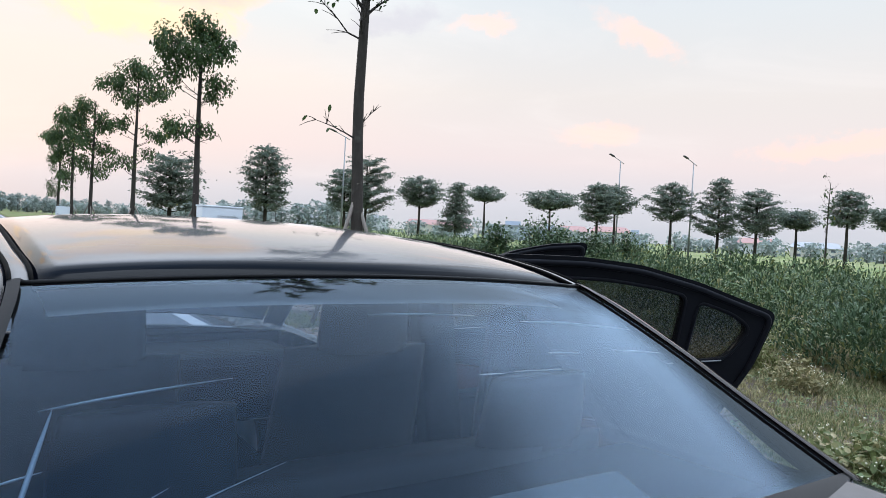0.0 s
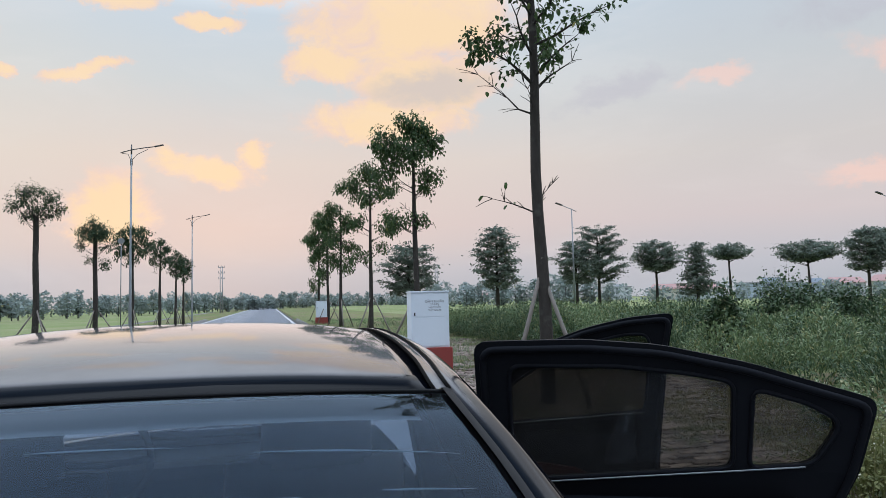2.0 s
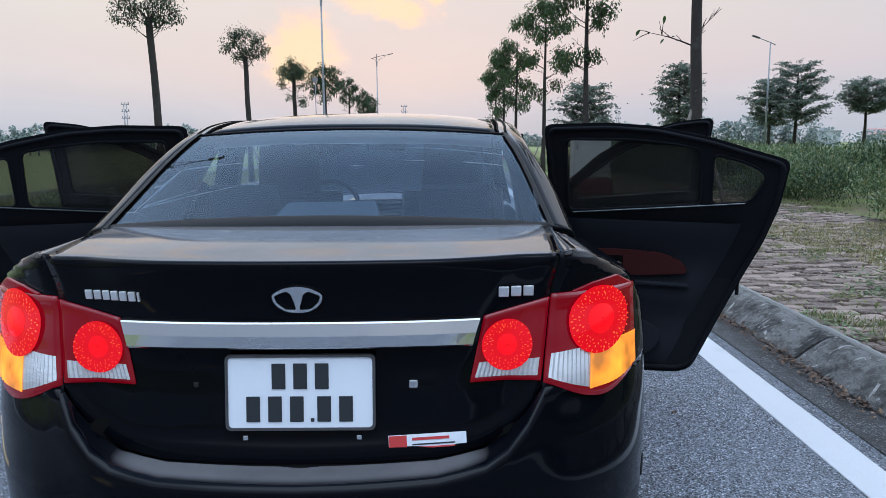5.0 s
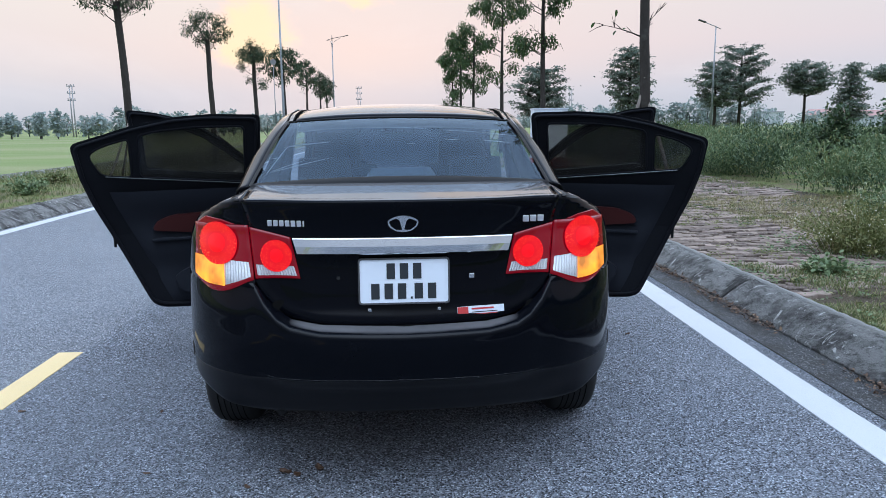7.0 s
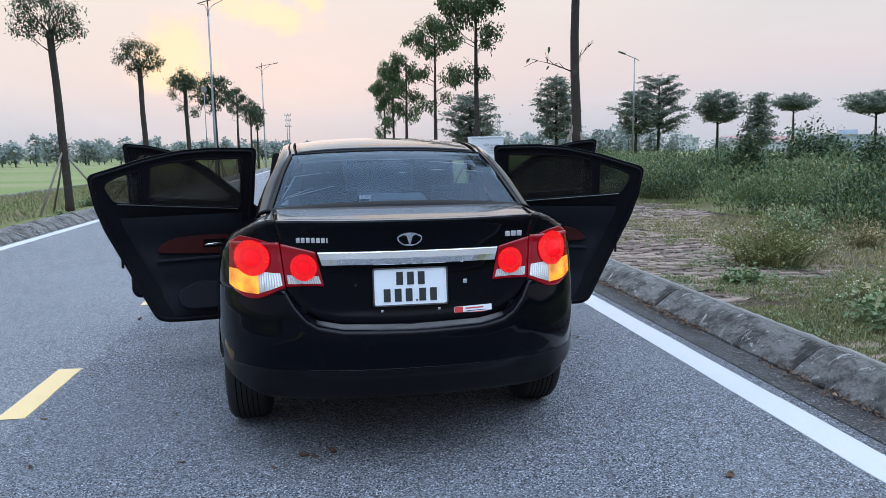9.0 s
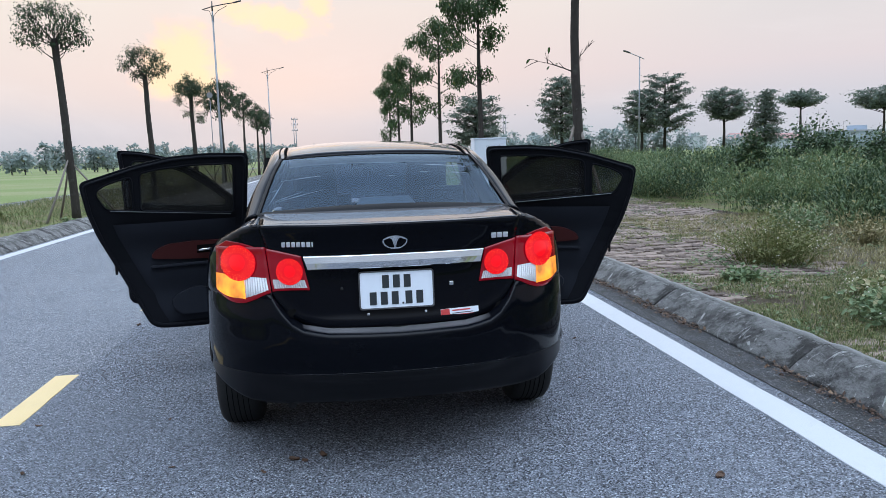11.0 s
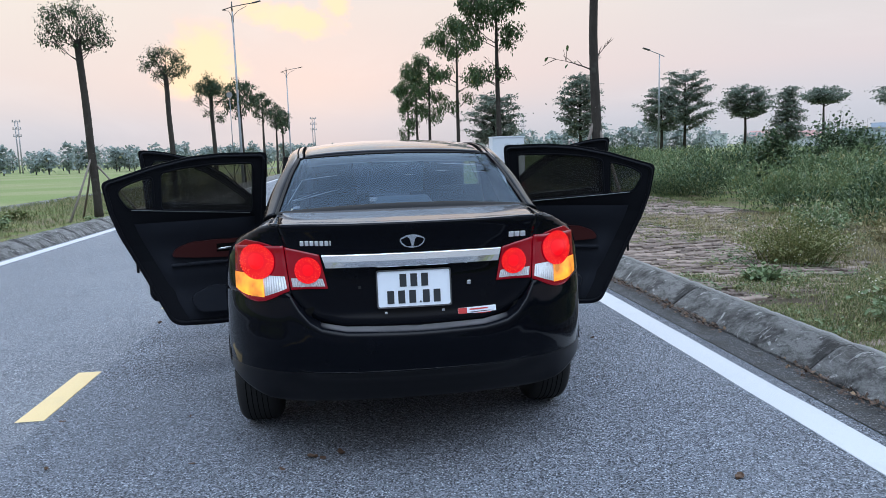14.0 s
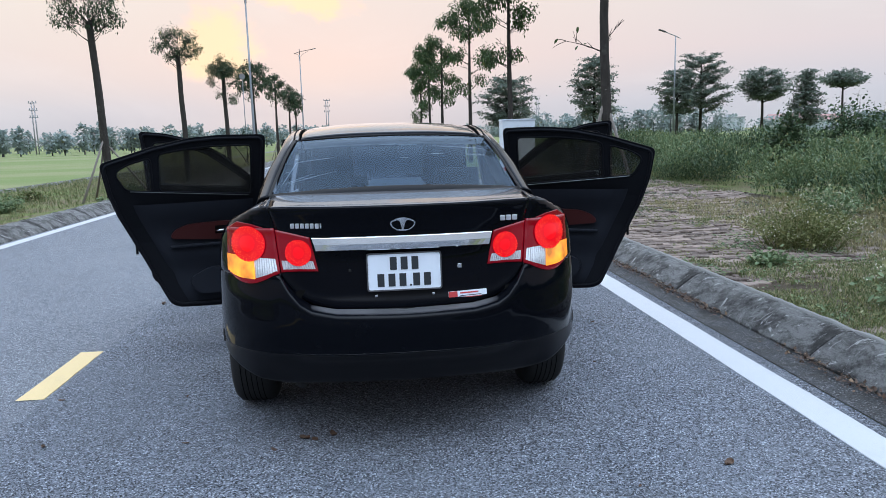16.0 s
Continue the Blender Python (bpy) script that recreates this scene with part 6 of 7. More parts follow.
# the row on the far verge, cut back, with young crowns
ROW_L = ((-7.80, 18.8, 5.10, 0.118, 31, (-0.024, 0), 0.095, ((-0.55, 5.75, 0.40, 0.24, 120), (0.00, 5.92, 0.45, 0.22, 130), (0.50, 5.62, 0.38, 0.25, 110), (-0.82, 5.35, 0.30, 0.24, 80), (0.75, 5.22, 0.26, 0.22, 50), (-0.55, 5.05, 0.30, 0.18, 40), (0.45, 4.98, 0.30, 0.18, 36))),
         (-7.90, 28.2, 5.15, 0.118, 32, (-0.012, 0), 0.105, ((-0.60, 5.85, 0.42, 0.26, 110), (-0.05, 6.05, 0.50, 0.22, 120), (0.50, 5.80, 0.42, 0.26, 110), (-0.85, 5.50, 0.30, 0.22, 60), (0.85, 5.40, 0.28, 0.2, 50), (0.50, 5.20, 0.32, 0.18, 36), (-0.50, 5.15, 0.30, 0.16, 30))),
         (-7.90, 37.1, 5.3, 0.12, 33, (-0.004, 0), 0.120, ((-0.15, 5.85, 0.50, 0.24, 130), (-0.65, 5.45, 0.38, 0.30, 120), (0.45, 5.50, 0.42, 0.30, 130), (-0.10, 5.25, 0.55, 0.25, 110), (-0.60, 4.80, 0.32, 0.22, 50), (0.55, 4.75, 0.34, 0.22, 60), (0.45, 3.9, 0.38, 0.18, 60), (-0.25, 4.1, 0.30, 0.15, 30))))
for x, y, cutz, rb, seed, lean, size, clumps in ROW_L:
    broad_tree("verge_tree", x, y, -0.25, cutz + 1.3, rb, [(cutz - 0.35, cutz - 0.02, 9, 0.55, 0.7, 2, 0.6)],
               "cut-back verge tree with a young leafy crown and props", seed, lean, LEAF_DARK, size, cutz, 3, 1.25, prop=(1.25, 1.75), group="verge trees", clumps=[(dx * 0.88, z, rw * 0.90, rh * 0.98, int(k * 1.2)) for dx, z, rw, rh, k in clumps] + [(0.05, cutz + 0.25, 0.34, 0.2, 110)], hang=0.05)
for x, y, h, rb, seed, w, full in ((-7.95, 46.8, 6.5, 0.13, 34, 1.0, 1.0), (-7.95, 58.1, 6.65, 0.13, 35, 0.78, 0.6), (-7.95, 67.5, 6.4, 0.13, 36, 0.75, 0.7), (-7.95, 73.5, 6.2, 0.13, 37, 0.7, 0.7)):
    broad_tree("verge_tree", x, y, -0.25, h, rb, [(h * 0.6, h * 0.9, 6, 0.5, 0.4, 1, 0.8)], "round-crowned verge tree with props", seed, (0.004, 0), LEAF_DARK, 0.165, None, 3, 1.2 * full, group="verge trees",
               clumps=((-0.05 * w, h + 0.05, 0.55 * w, 0.28, 150), (-0.70 * w, h - 0.5, 0.55 * w, 0.4, 170), (0.70 * w, h - 0.45, 0.55 * w, 0.4, 170), (0.0, h - 0.85, 0.75 * w, 0.4, 200), (-0.65 * w, h - 1.3, 0.45 * w, 0.35, 110), (0.60 * w, h - 1.25, 0.45 * w, 0.35, 110), (0.05, h - 1.75, 0.5 * w, 0.28, 70)))


def layered_tree(x, y, h, spread, tiers, seed, shape, label, leaf=LEAF_MID, depth=0.62):
    """A tree of rising boughs with flat pads of foliage. shape: widths of the crown from low to high."""
    r = random.Random(seed)
    root = thing("layered_tree", pose(x, y, 0.0), label, "tree", "layered trees")
    wood, crown = Soup(), Soup()
    wood.tube([(0, 0, -0.1), (0.03, 0, h * 0.4), (-0.02, 0.02, h * 0.7), (0, 0, h * 0.97)], [0.15, 0.11, 0.07, 0.015], 8)
    n = tiers * 6
    for i in range(n):
        f = (i + r.uniform(-0.4, 0.4)) / n
        f = min(max(f, 0.0), 1.0)
        k = f * (len(shape) - 1)
        a = int(min(k, len(shape) - 2))
        w = (shape[a] + (shape[a + 1] - shape[a]) * (k - a)) * spread
        q = i * 2.399 + r.uniform(-0.3, 0.3)
        L = w * r.uniform(0.62, 1.12)
        rise = r.uniform(0.25, 0.50)
        z1 = h * (1 - depth) + (h * depth - 0.12) * f
        e = Vector((math.cos(q) * L, math.sin(q) * L, z1))
        s0 = Vector((0, 0, max(h * 0.25, z1 - L * rise)))
        bow = s0.lerp(e, 0.55) + Vector((0, 0, -0.05 * L))
        wood.tube([s0, bow, e], [0.03, 0.02, 0.008], 4, False)
        pads = int(2 + 3.0 * L)
        for j in range(pads):
            g = 0.35 + 0.68 * (j + r.random()) / pads
            c = s0.lerp(e, g) + Vector((r.uniform(-0.14, 0.14), r.uniform(-0.14, 0.14), 0.03))
            pw = 0.16 + 0.20 * r.random()
            for _ in range(34):
                o = Vector((r.gauss(0, pw), r.gauss(0, pw), r.uniform(-0.06, 0.08)))
                add_leaf(crown, c + o, Vector((math.cos(q), math.sin(q), 0.1)) + rand_dir(r) * 0.9, 0.17 * r.uniform(0.7, 1.3), r, 0.36, 0.15)
    for _ in range(30):
        add_leaf(crown, Vector((r.gauss(0, 0.12), r.gauss(0, 0.12), h - 0.05 + r.uniform(-0.2, 0.1))), rand_dir(r, 0.4), 0.15, r, 0.34, 0.1)
    part("trunk", wood.mesh("trunk", True), BARK, root)
    part("crown", crown.mesh("crown"), leaf, root, "flat tiers of small dark leaves")


def polar(az, dist, ox=0.0, oy=-1.0):
    return ox + dist * math.sin(radians(az)), oy + dist * math.cos(radians(az))


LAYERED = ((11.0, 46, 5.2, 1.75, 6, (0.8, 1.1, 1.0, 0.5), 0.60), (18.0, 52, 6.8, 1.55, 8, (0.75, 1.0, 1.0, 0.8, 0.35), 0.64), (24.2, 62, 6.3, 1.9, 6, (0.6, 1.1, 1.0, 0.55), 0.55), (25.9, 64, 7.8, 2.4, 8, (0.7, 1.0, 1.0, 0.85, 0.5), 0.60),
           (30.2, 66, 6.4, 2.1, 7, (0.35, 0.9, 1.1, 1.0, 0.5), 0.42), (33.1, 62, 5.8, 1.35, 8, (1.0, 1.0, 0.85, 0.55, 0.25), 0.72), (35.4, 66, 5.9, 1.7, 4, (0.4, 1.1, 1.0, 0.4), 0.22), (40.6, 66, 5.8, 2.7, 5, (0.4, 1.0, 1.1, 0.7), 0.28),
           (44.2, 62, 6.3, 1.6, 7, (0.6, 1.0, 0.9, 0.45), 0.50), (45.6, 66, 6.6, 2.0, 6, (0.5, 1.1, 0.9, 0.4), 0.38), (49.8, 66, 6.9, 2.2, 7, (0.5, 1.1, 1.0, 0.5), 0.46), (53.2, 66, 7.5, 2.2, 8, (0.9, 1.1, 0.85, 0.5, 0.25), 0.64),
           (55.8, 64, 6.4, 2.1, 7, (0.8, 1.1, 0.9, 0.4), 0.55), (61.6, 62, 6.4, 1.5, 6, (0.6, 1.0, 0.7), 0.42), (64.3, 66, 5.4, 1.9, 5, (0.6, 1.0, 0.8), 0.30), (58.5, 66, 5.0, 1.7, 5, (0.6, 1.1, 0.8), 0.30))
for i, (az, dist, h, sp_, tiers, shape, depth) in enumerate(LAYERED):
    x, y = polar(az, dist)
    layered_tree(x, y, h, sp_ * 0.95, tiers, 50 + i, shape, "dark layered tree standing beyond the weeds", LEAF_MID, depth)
x, y = polar(60.3, 58)
broad_tree("bare_tree", x, y, 0.0, 6.6, 0.08, [(2.5, 6.4, 12, 0.7, 1.2, 3, 0.75)], "thin half-bare sapling tree", 91, stakes=0, size=0.2)


def far_belt(name, line, step, hgt, width, seed, label, mat, gap=0.0, leaves=60):
    """A row of small far trees, too far to count."""
    r = random.Random(seed)
    crown, wood = Soup(), Soup()
    for (x0, y0), (x1, y1) in zip(line, line[1:]):
        L = math.hypot(x1 - x0, y1 - y0)
        n = int(L / step)
        for i in range(n):
            if r.random() < gap:
                continue
            f = (i + r.uniform(-0.3, 0.3)) / n
            x, y = x0 + (x1 - x0) * f + r.uniform(-1, 1), y0 + (y1 - y0) * f + r.uniform(-3, 3)
            h = hgt * r.uniform(0.7, 1.25)
            w = width * r.uniform(0.7, 1.3)
            wood.tube([(x, y, -0.3), (x, y, h * 0.6)], [0.12, 0.06], 4, False)
            for _ in range(int(leaves * 2.2)):
                z = h * r.uniform(0.12, 1.0)
                k = w * math.sqrt(max(0.05, 1 - ((z / h - 0.55) / 0.48) ** 2))
                c = Vector((x + r.uniform(-k, k), y + r.uniform(-k, k), z))
                add_leaf(crown, c, rand_dir(r, 0.1), 0.62 * r.uniform(0.6, 1.4), r, 0.40, 0.1)
    me = crown.mesh(name)
    ob = part(name, me, mat)
    tagged(ob, label, "tree belt", kind="stuff")
    wd = part("far_trunks", wood.mesh("far_trunks"), POLE_DARK, ob)
    return ob


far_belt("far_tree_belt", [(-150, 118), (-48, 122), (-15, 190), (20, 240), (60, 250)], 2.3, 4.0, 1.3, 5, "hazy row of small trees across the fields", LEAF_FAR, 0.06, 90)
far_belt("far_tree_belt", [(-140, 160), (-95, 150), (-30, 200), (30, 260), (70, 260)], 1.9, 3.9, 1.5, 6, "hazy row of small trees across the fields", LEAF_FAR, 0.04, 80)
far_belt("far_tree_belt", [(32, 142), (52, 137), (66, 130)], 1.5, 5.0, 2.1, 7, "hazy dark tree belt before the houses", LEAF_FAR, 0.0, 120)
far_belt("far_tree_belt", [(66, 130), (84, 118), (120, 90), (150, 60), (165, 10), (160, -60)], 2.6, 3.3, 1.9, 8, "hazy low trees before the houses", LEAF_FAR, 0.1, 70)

# ---- weeds, bushes and grass ----


def weed_bank():
    """Dense tall weeds along the pavement's back edge: leafy mounds with plumes and stalks standing out."""
    r = random.Random(77)
    soups = [Soup(), Soup(), Soup()]
    stalk = Soup()
    for k in range(640):
        y = r.uniform(-7, 36)
        front = SHRUB_X + 0.5 * noise.noise(Vector((0, y * 0.5, 9.0))) + (1.5 if y < 3.0 else 0.0)
        x = front + 0.35 + r.random() ** 1.5 * 14
        depth = x - front
        w = r.uniform(0.45, 1.0)
        h = (0.50 + 0.48 * min(1, depth / 1.6)) * r.uniform(0.6, 1.3) + 0.3 * noise.noise(Vector((x * 0.3, y * 0.3, 2)))
        tone = 1.3 * noise.noise(Vector((x * 0.40, y * 0.40, 5.0))) + r.uniform(-0.2, 0.2)
        soup = soups[0 if tone > 0.0 else 1]
        fine = 1.0 if depth < 4 else 1.5
        n = int((900 if depth < 2.2 else 560 if depth < 5 else 240) * (0.5 + w * h))
        for _ in range(n):
            d = rand_dir(r, 0.0)
            d.z = abs(d.z) if r.random() < 0.8 else d.z * 0.5
            rr = r.uniform(0.55, 1.05) ** 0.6
            lump = 1 + 0.28 * noise.noise(Vector((d.x * 2.2 + k, d.y * 2.2, d.z * 2.2)))
            c = Vector((x + d.x * w * rr * lump, y + d.y * w * rr * lump, max(0.12, 0.12 + h * (0.30 + 0.70 * d.z * rr * lump))))
            add_leaf(soup if r.random() > 0.06 else soups[2], c, Vector((d.x * 0.6, d.y * 0.6, 0.95)) + rand_dir(r) * 0.6, r.uniform(0.06, 0.17) * fine, r, 0.105, 0.30)
        for _ in range(int(7 * w * (1 if depth < 6 else 0.5)) + 1):
            q, f = r.uniform(0, 6.28), r.random() ** 0.5 * w
            b = Vector((x + math.cos(q) * f, y + math.sin(q) * f, 0.1 + h * (0.9 - 0.5 * (f / w) ** 2)))
            e = b + Vector((r.uniform(-0.14, 0.14), r.uniform(-0.14, 0.14), r.uniform(0.12, 0.38)))
            stalk.tube([b - Vector((0, 0, 0.25)), b, e], [0.004, 0.003, 0.0015], 3, False)
            for _ in range(14):
                add_leaf(soups[0] if r.random() < 0.7 else soups[2], b.lerp(e, r.uniform(-0.2, 1.0)), rand_dir(r, 0.8), r.uniform(0.035, 0.08) * fine, r, 0.20, 0.2)
    ob = part("weed_bank", soups[0].mesh("weed_bank"), WEED)
    tagged(ob, "dense tall green weeds behind the pavement", "weeds", kind="stuff")
    part("dark_foliage", soups[1].mesh("dark_foliage"), WEED_DARK, ob)
    part("yellow_foliage", soups[2].mesh("yellow_foliage"), HERB, ob)
    part("stalks", stalk.mesh("stalks"), WEED, ob)


weed_bank()


def bush(name, x, y, h, w, n, seed, mat, label, flowers=0, leaf=0.07, z0=0.10):
    r = random.Random(seed)
    root = thing(name, pose(x, y, z0), label, "bush")
    crown, wood, fl = Soup(), Soup(), Soup()
    for k in range(n):
        q, f = r.uniform(0, 6.28), r.random() ** 0.6
        e = Vector((math.cos(q) * w * f, math.sin(q) * w * f, h * (1.0 - 0.60 * f * f) * r.uniform(0.45, 1.1)))
        mid = e * 0.5 + Vector((r.uniform(-0.05, 0.05), r.uniform(-0.05, 0.05), h * 0.10))
        wood.tube([(0.5 * e.x, 0.5 * e.y, -0.03), mid + Vector((0.2 * e.x, 0.2 * e.y, 0)), e], [0.004, 0.0025, 0.0015], 4, False)
        for j in range(14 if h < 1.5 else 24):
            g = r.uniform(0.08 if h < 1.5 else 0.4, 1.0)
            c = (mid.lerp(e, (g - 0.5) * 2) if g > 0.5 else Vector((0.4 * e.x, 0.4 * e.y, 0)).lerp(mid, g * 2)) + rand_dir(r) * (0.09 * h)
            add_leaf(crown, c, rand_dir(r, 0.3), leaf * r.uniform(0.5, 1.3), r, 0.36, 0.2)
        if flowers and r.random() < flowers:
            for _ in range(3):
                c = e + rand_dir(r) * 0.05
                s = r.uniform(0.004, 0.009)
                fl.add([c + Vector((s, 0, 0)), c + Vector((0, s, 0)), c + Vector((-s, 0, 0)), c + Vector((0, -s, 0)), c + Vector((0, 0, s)), c + Vector((0, 0, -s))], [(0, 1, 4), (1, 2, 4), (2, 3, 4), (3, 0, 4), (1, 0, 5), (2, 1, 5), (3, 2, 5), (0, 3, 5)])
    part("undergrowth", wood.mesh("undergrowth"), BARK if h > 1.5 else mat, root)
    part("foliage", crown.mesh("foliage"), mat, root)
    if fl.f:
        part("flowers", fl.mesh("flowers"), FLOWER, root, "tiny white flowers")["kind"] = "stuff"
    return root


bush("flowering_weed", 4.45, 4.25, 0.60, 0.72, 210, 3, HERB, "bushy yellow-green weed with tiny white flowers on the pavement", 0.35, 0.036)
bush("flowering_weed", 5.15, 4.9, 0.42, 0.45, 80, 13, HERB, "bushy green weed with tiny white flowers on the pavement", 0.40, 0.036)
bush("flowering_weed", 6.2, 6.4, 0.5, 0.55, 110, 14, WEED, "green weed with small white flowers", 0.5, 0.05)
bush("low_weed", 3.75, 1.55, 0.30, 0.55, 110, 15, WEED, "low green weed growing over the pavement", 0.3, 0.05)
bush("low_weed", 4.3, 2.2, 0.28, 0.6, 90, 16, GRASS, "low yellow-green weed growing over the pavement", 0.3, 0.05)
bush("low_weed", 3.55, 3.35, 0.22, 0.22, 35, 17, WEED, "small green weed growing between pavers", 0.0, 0.05)
for i, (az, d, h, w) in enumerate(((35.3, 22, 2.05, 1.05), (36.9, 23, 1.85, 0.8), (31.4, 20, 1.65, 0.6), (39.8, 25, 1.8, 1.1), (42.5, 27, 1.75, 0.9))):
    x, y = polar(az, d, -0.21, -2.91)
    bush("wild_shrub", x, y, h, w, 230, 60 + i, WEED_DARK, "airy wild shrub standing above the weeds", 0.0, 0.09)
for i, (x, y, h, w) in enumerate(((6.3, 3.9, 0.40, 0.50), (7.0, 4.8, 0.55, 0.60), (6.4, 5.2, 0.45, 0.50), (7.8, 3.8, 0.50, 0.55), (8.3, 4.9, 0.70, 0.65))):
    bush("flowering_weed", x, y, h, w * 0.8, 55, 140 + i, HERB if i % 2 else DRY_GRASS, "ragged weed with tiny white flowers in dry grass", 0.35, 0.042)
rs = random.Random(44)
for i in range(22):
    x, y = 9.4 + rs.random() ** 0.8 * 9.0, rs.uniform(5.0, 32.0)
    bush("wild_shrub", x, y, rs.uniform(0.75, 1.20), rs.uniform(0.8, 1.4), 170, 200 + i, WEED_DARK if rs.random() < 0.6 else WEED, "leafy green shrub among the tall weeds", 0.04, 0.075)
for i, (x, y, h, w) in enumerate(((-9.6, 16.2, 0.55, 0.7), (-9.9, 13.8, 0.45, 0.6), (-8.0, 21.4, 0.45, 0.6), (-10.6, 20.0, 0.35, 0.6), (-7.2, 16.4, 0.3, 0.3))):
    bush("verge_weed", x, y, h, w, 60, 80 + i, GRASS if i % 2 else WEED, "dry weed tuft on the far verge", 0.0, 0.08, -0.27)


def ground_weeds(name, n, area, seed, mat, label, size, z=0.118):
    """Flat rosettes and tufts of small weeds, too many to count."""
    r = random.Random(seed)
    sp = Soup()
    made = 0
    for _ in range(n * 6):
        x, y = r.uniform(area[0], area[1]), r.uniform(area[2], area[3])
        if noise.noise(Vector((x * 0.9, y * 0.9, seed * 1.7))) + r.uniform(-0.25, 0.25) < 0.10:
            continue
        made += 1
        w = size * r.uniform(0.5, 1.6)
        for _ in range(int(12 + 90 * w)):
            q, f = r.uniform(0, 6.28), r.random() ** 0.6 * w
            c = Vector((x + math.cos(q) * f, y + math.sin(q) * f, z + r.uniform(0.0, 0.45) * w * (1.2 - f / w)))
            add_leaf(sp, c, Vector((math.cos(q), math.sin(q), r.uniform(0.1, 1.0))), r.uniform(0.018, 0.045), r, 0.31, 0.3)
        if made >= n:
            break
    return tagged(part(name, sp.mesh(name), mat), label, "weeds", kind="stuff")


ground_weeds("ground_weeds", 420, (2.85, 6.8, -2.0, 5.5), 5, WEED, "small green weeds spreading over the pavement", 0.10)
ground_weeds("ground_weeds", 210, (2.85, 7.5, 0.0, 11.0), 8, HERB, "small yellow-green weeds among the pavers", 0.09)
ground_weeds("ground_weeds", 160, (3.0, 8.5, 5.0, 16.0), 11, WEED_DARK, "dark low weeds among the pavers", 0.12)


def grass_field(name, n, area, hgt, seed, mat, label, z=0.10, keep=None, lo=0.5):
    r = random.Random(seed)
    sp = Soup()
    k = 0
    while k < n:
        x, y = r.uniform(area[0], area[1]), r.uniform(area[2], area[3])
        d = noise.noise(Vector((x * 0.8, y * 0.8, seed))) + 0.5 * noise.noise(Vector((x * 2.6, y * 2.6, seed + 3)))
        if keep is not None and not keep(x, y, d, r):
            k += 0.2
            continue
        k += 1
        for _ in range(5):
            q = r.uniform(0, 6.28)
            h = hgt * r.uniform(lo, 1.3)
            b = Vector((x + r.uniform(-0.03, 0.03), y + r.uniform(-0.03, 0.03), z - 0.01))
            t = b + Vector((math.cos(q) * h * 0.7, math.sin(q) * h * 0.7, h))
            s = Vector((-math.sin(q), math.cos(q), 0)) * (0.0016 + 0.022 * h)
            m_ = b.lerp(t, 0.55) + Vector((0, 0, 0.12 * h))
            sp.add([b - s, b + s, m_ + s * 0.8, t, m_ - s * 0.8], [(0, 1, 2, 4), (4, 2, 3)])
    ob = part(name, sp.mesh(name), mat)
    return tagged(ob, label, "grass", kind="stuff")


def on_pavement(x, y, d, r):
    # thick near the road's near stretch, thin among the pavers further on
    near = max(0, min(1, (4.2 - y) / 2.2))
    bare = 0.26 * max(0, min(1, (y - 3.0) / 0.8)) * max(0, min(1, (10.0 - y) / 2.0)) * max(0, min(1, (6.2 - x) / 1.2))
    return d + 0.62 * near - bare + r.uniform(-0.25, 0.25) > 0.30 and r.random() < (0.95 if y < 8 else 0.6)


grass_field("pavement_grass", 46000, (2.78, 7.6, -3.0, 8.0), 0.034, 4, GRASS, "short dry and green grass growing over the pavement", 0.128, on_pavement)
grass_field("pavement_grass", 14000, (2.78, 8.2, 8.0, 24.0), 0.05, 5, GRASS, "short dry and green grass growing over the pavement", 0.128, on_pavement)
grass_field("soil_grass", 15000, (4.6, 10.5, -1.0, 9.5), 0.06, 8, DRY_GRASS, "dry straw-coloured and green grass on bare soil", 0.112)
grass_field("verge_grass_left", 9000, (-14.0, -7.0, 6.0, 45.0), 0.13, 6, GRASS, "dry yellow-green grass on the far verge", -0.26)
grass_field("right_soil_grass", 5000, (3.2, 13.0, 14.0, 60.0), 0.14, 7, WEED, "low grass round the street trees", 0.11)

# ---- litter ----


def litter(name, n, area, seed, label, z, mat=DRY):
    r = random.Random(seed)
    sp = Soup()
    for _ in range(n):
        x, y = r.triangular(area[0], area[1], area[4]), r.uniform(area[2], area[3])
        if noise.noise(Vector((3, y * 0.9, seed))) + r.uniform(-0.3, 0.3) < -0.1:
            continue
        add_leaf(sp, Vector((x, y, z + r.uniform(0.002, 0.02))), rand_dir(r, 0.15) * Vector((1, 1, 0.3)), r.uniform(0.012, 0.038), r, 0.29, -0.1)
    return tagged(part(name, sp.mesh(name), mat), label, "leaf litter", kind="stuff")


litter("leaf_litter", 6500, (2.37, 2.530, -3, 14, 2.500), 9, "brown dry leaf litter along the gutter", -0.002)
litter("leaf_litter", 500, (-5.62, -5.54, 4, 30, -5.58), 10, "brown dry leaf litter below the far kerb", 0.0)


litter("dry_straw", 5200, (2.80, 6.8, -3, 9, 4.0), 19, "pale dry straw and leaf bits on the pavement", 0.122, STRAW)


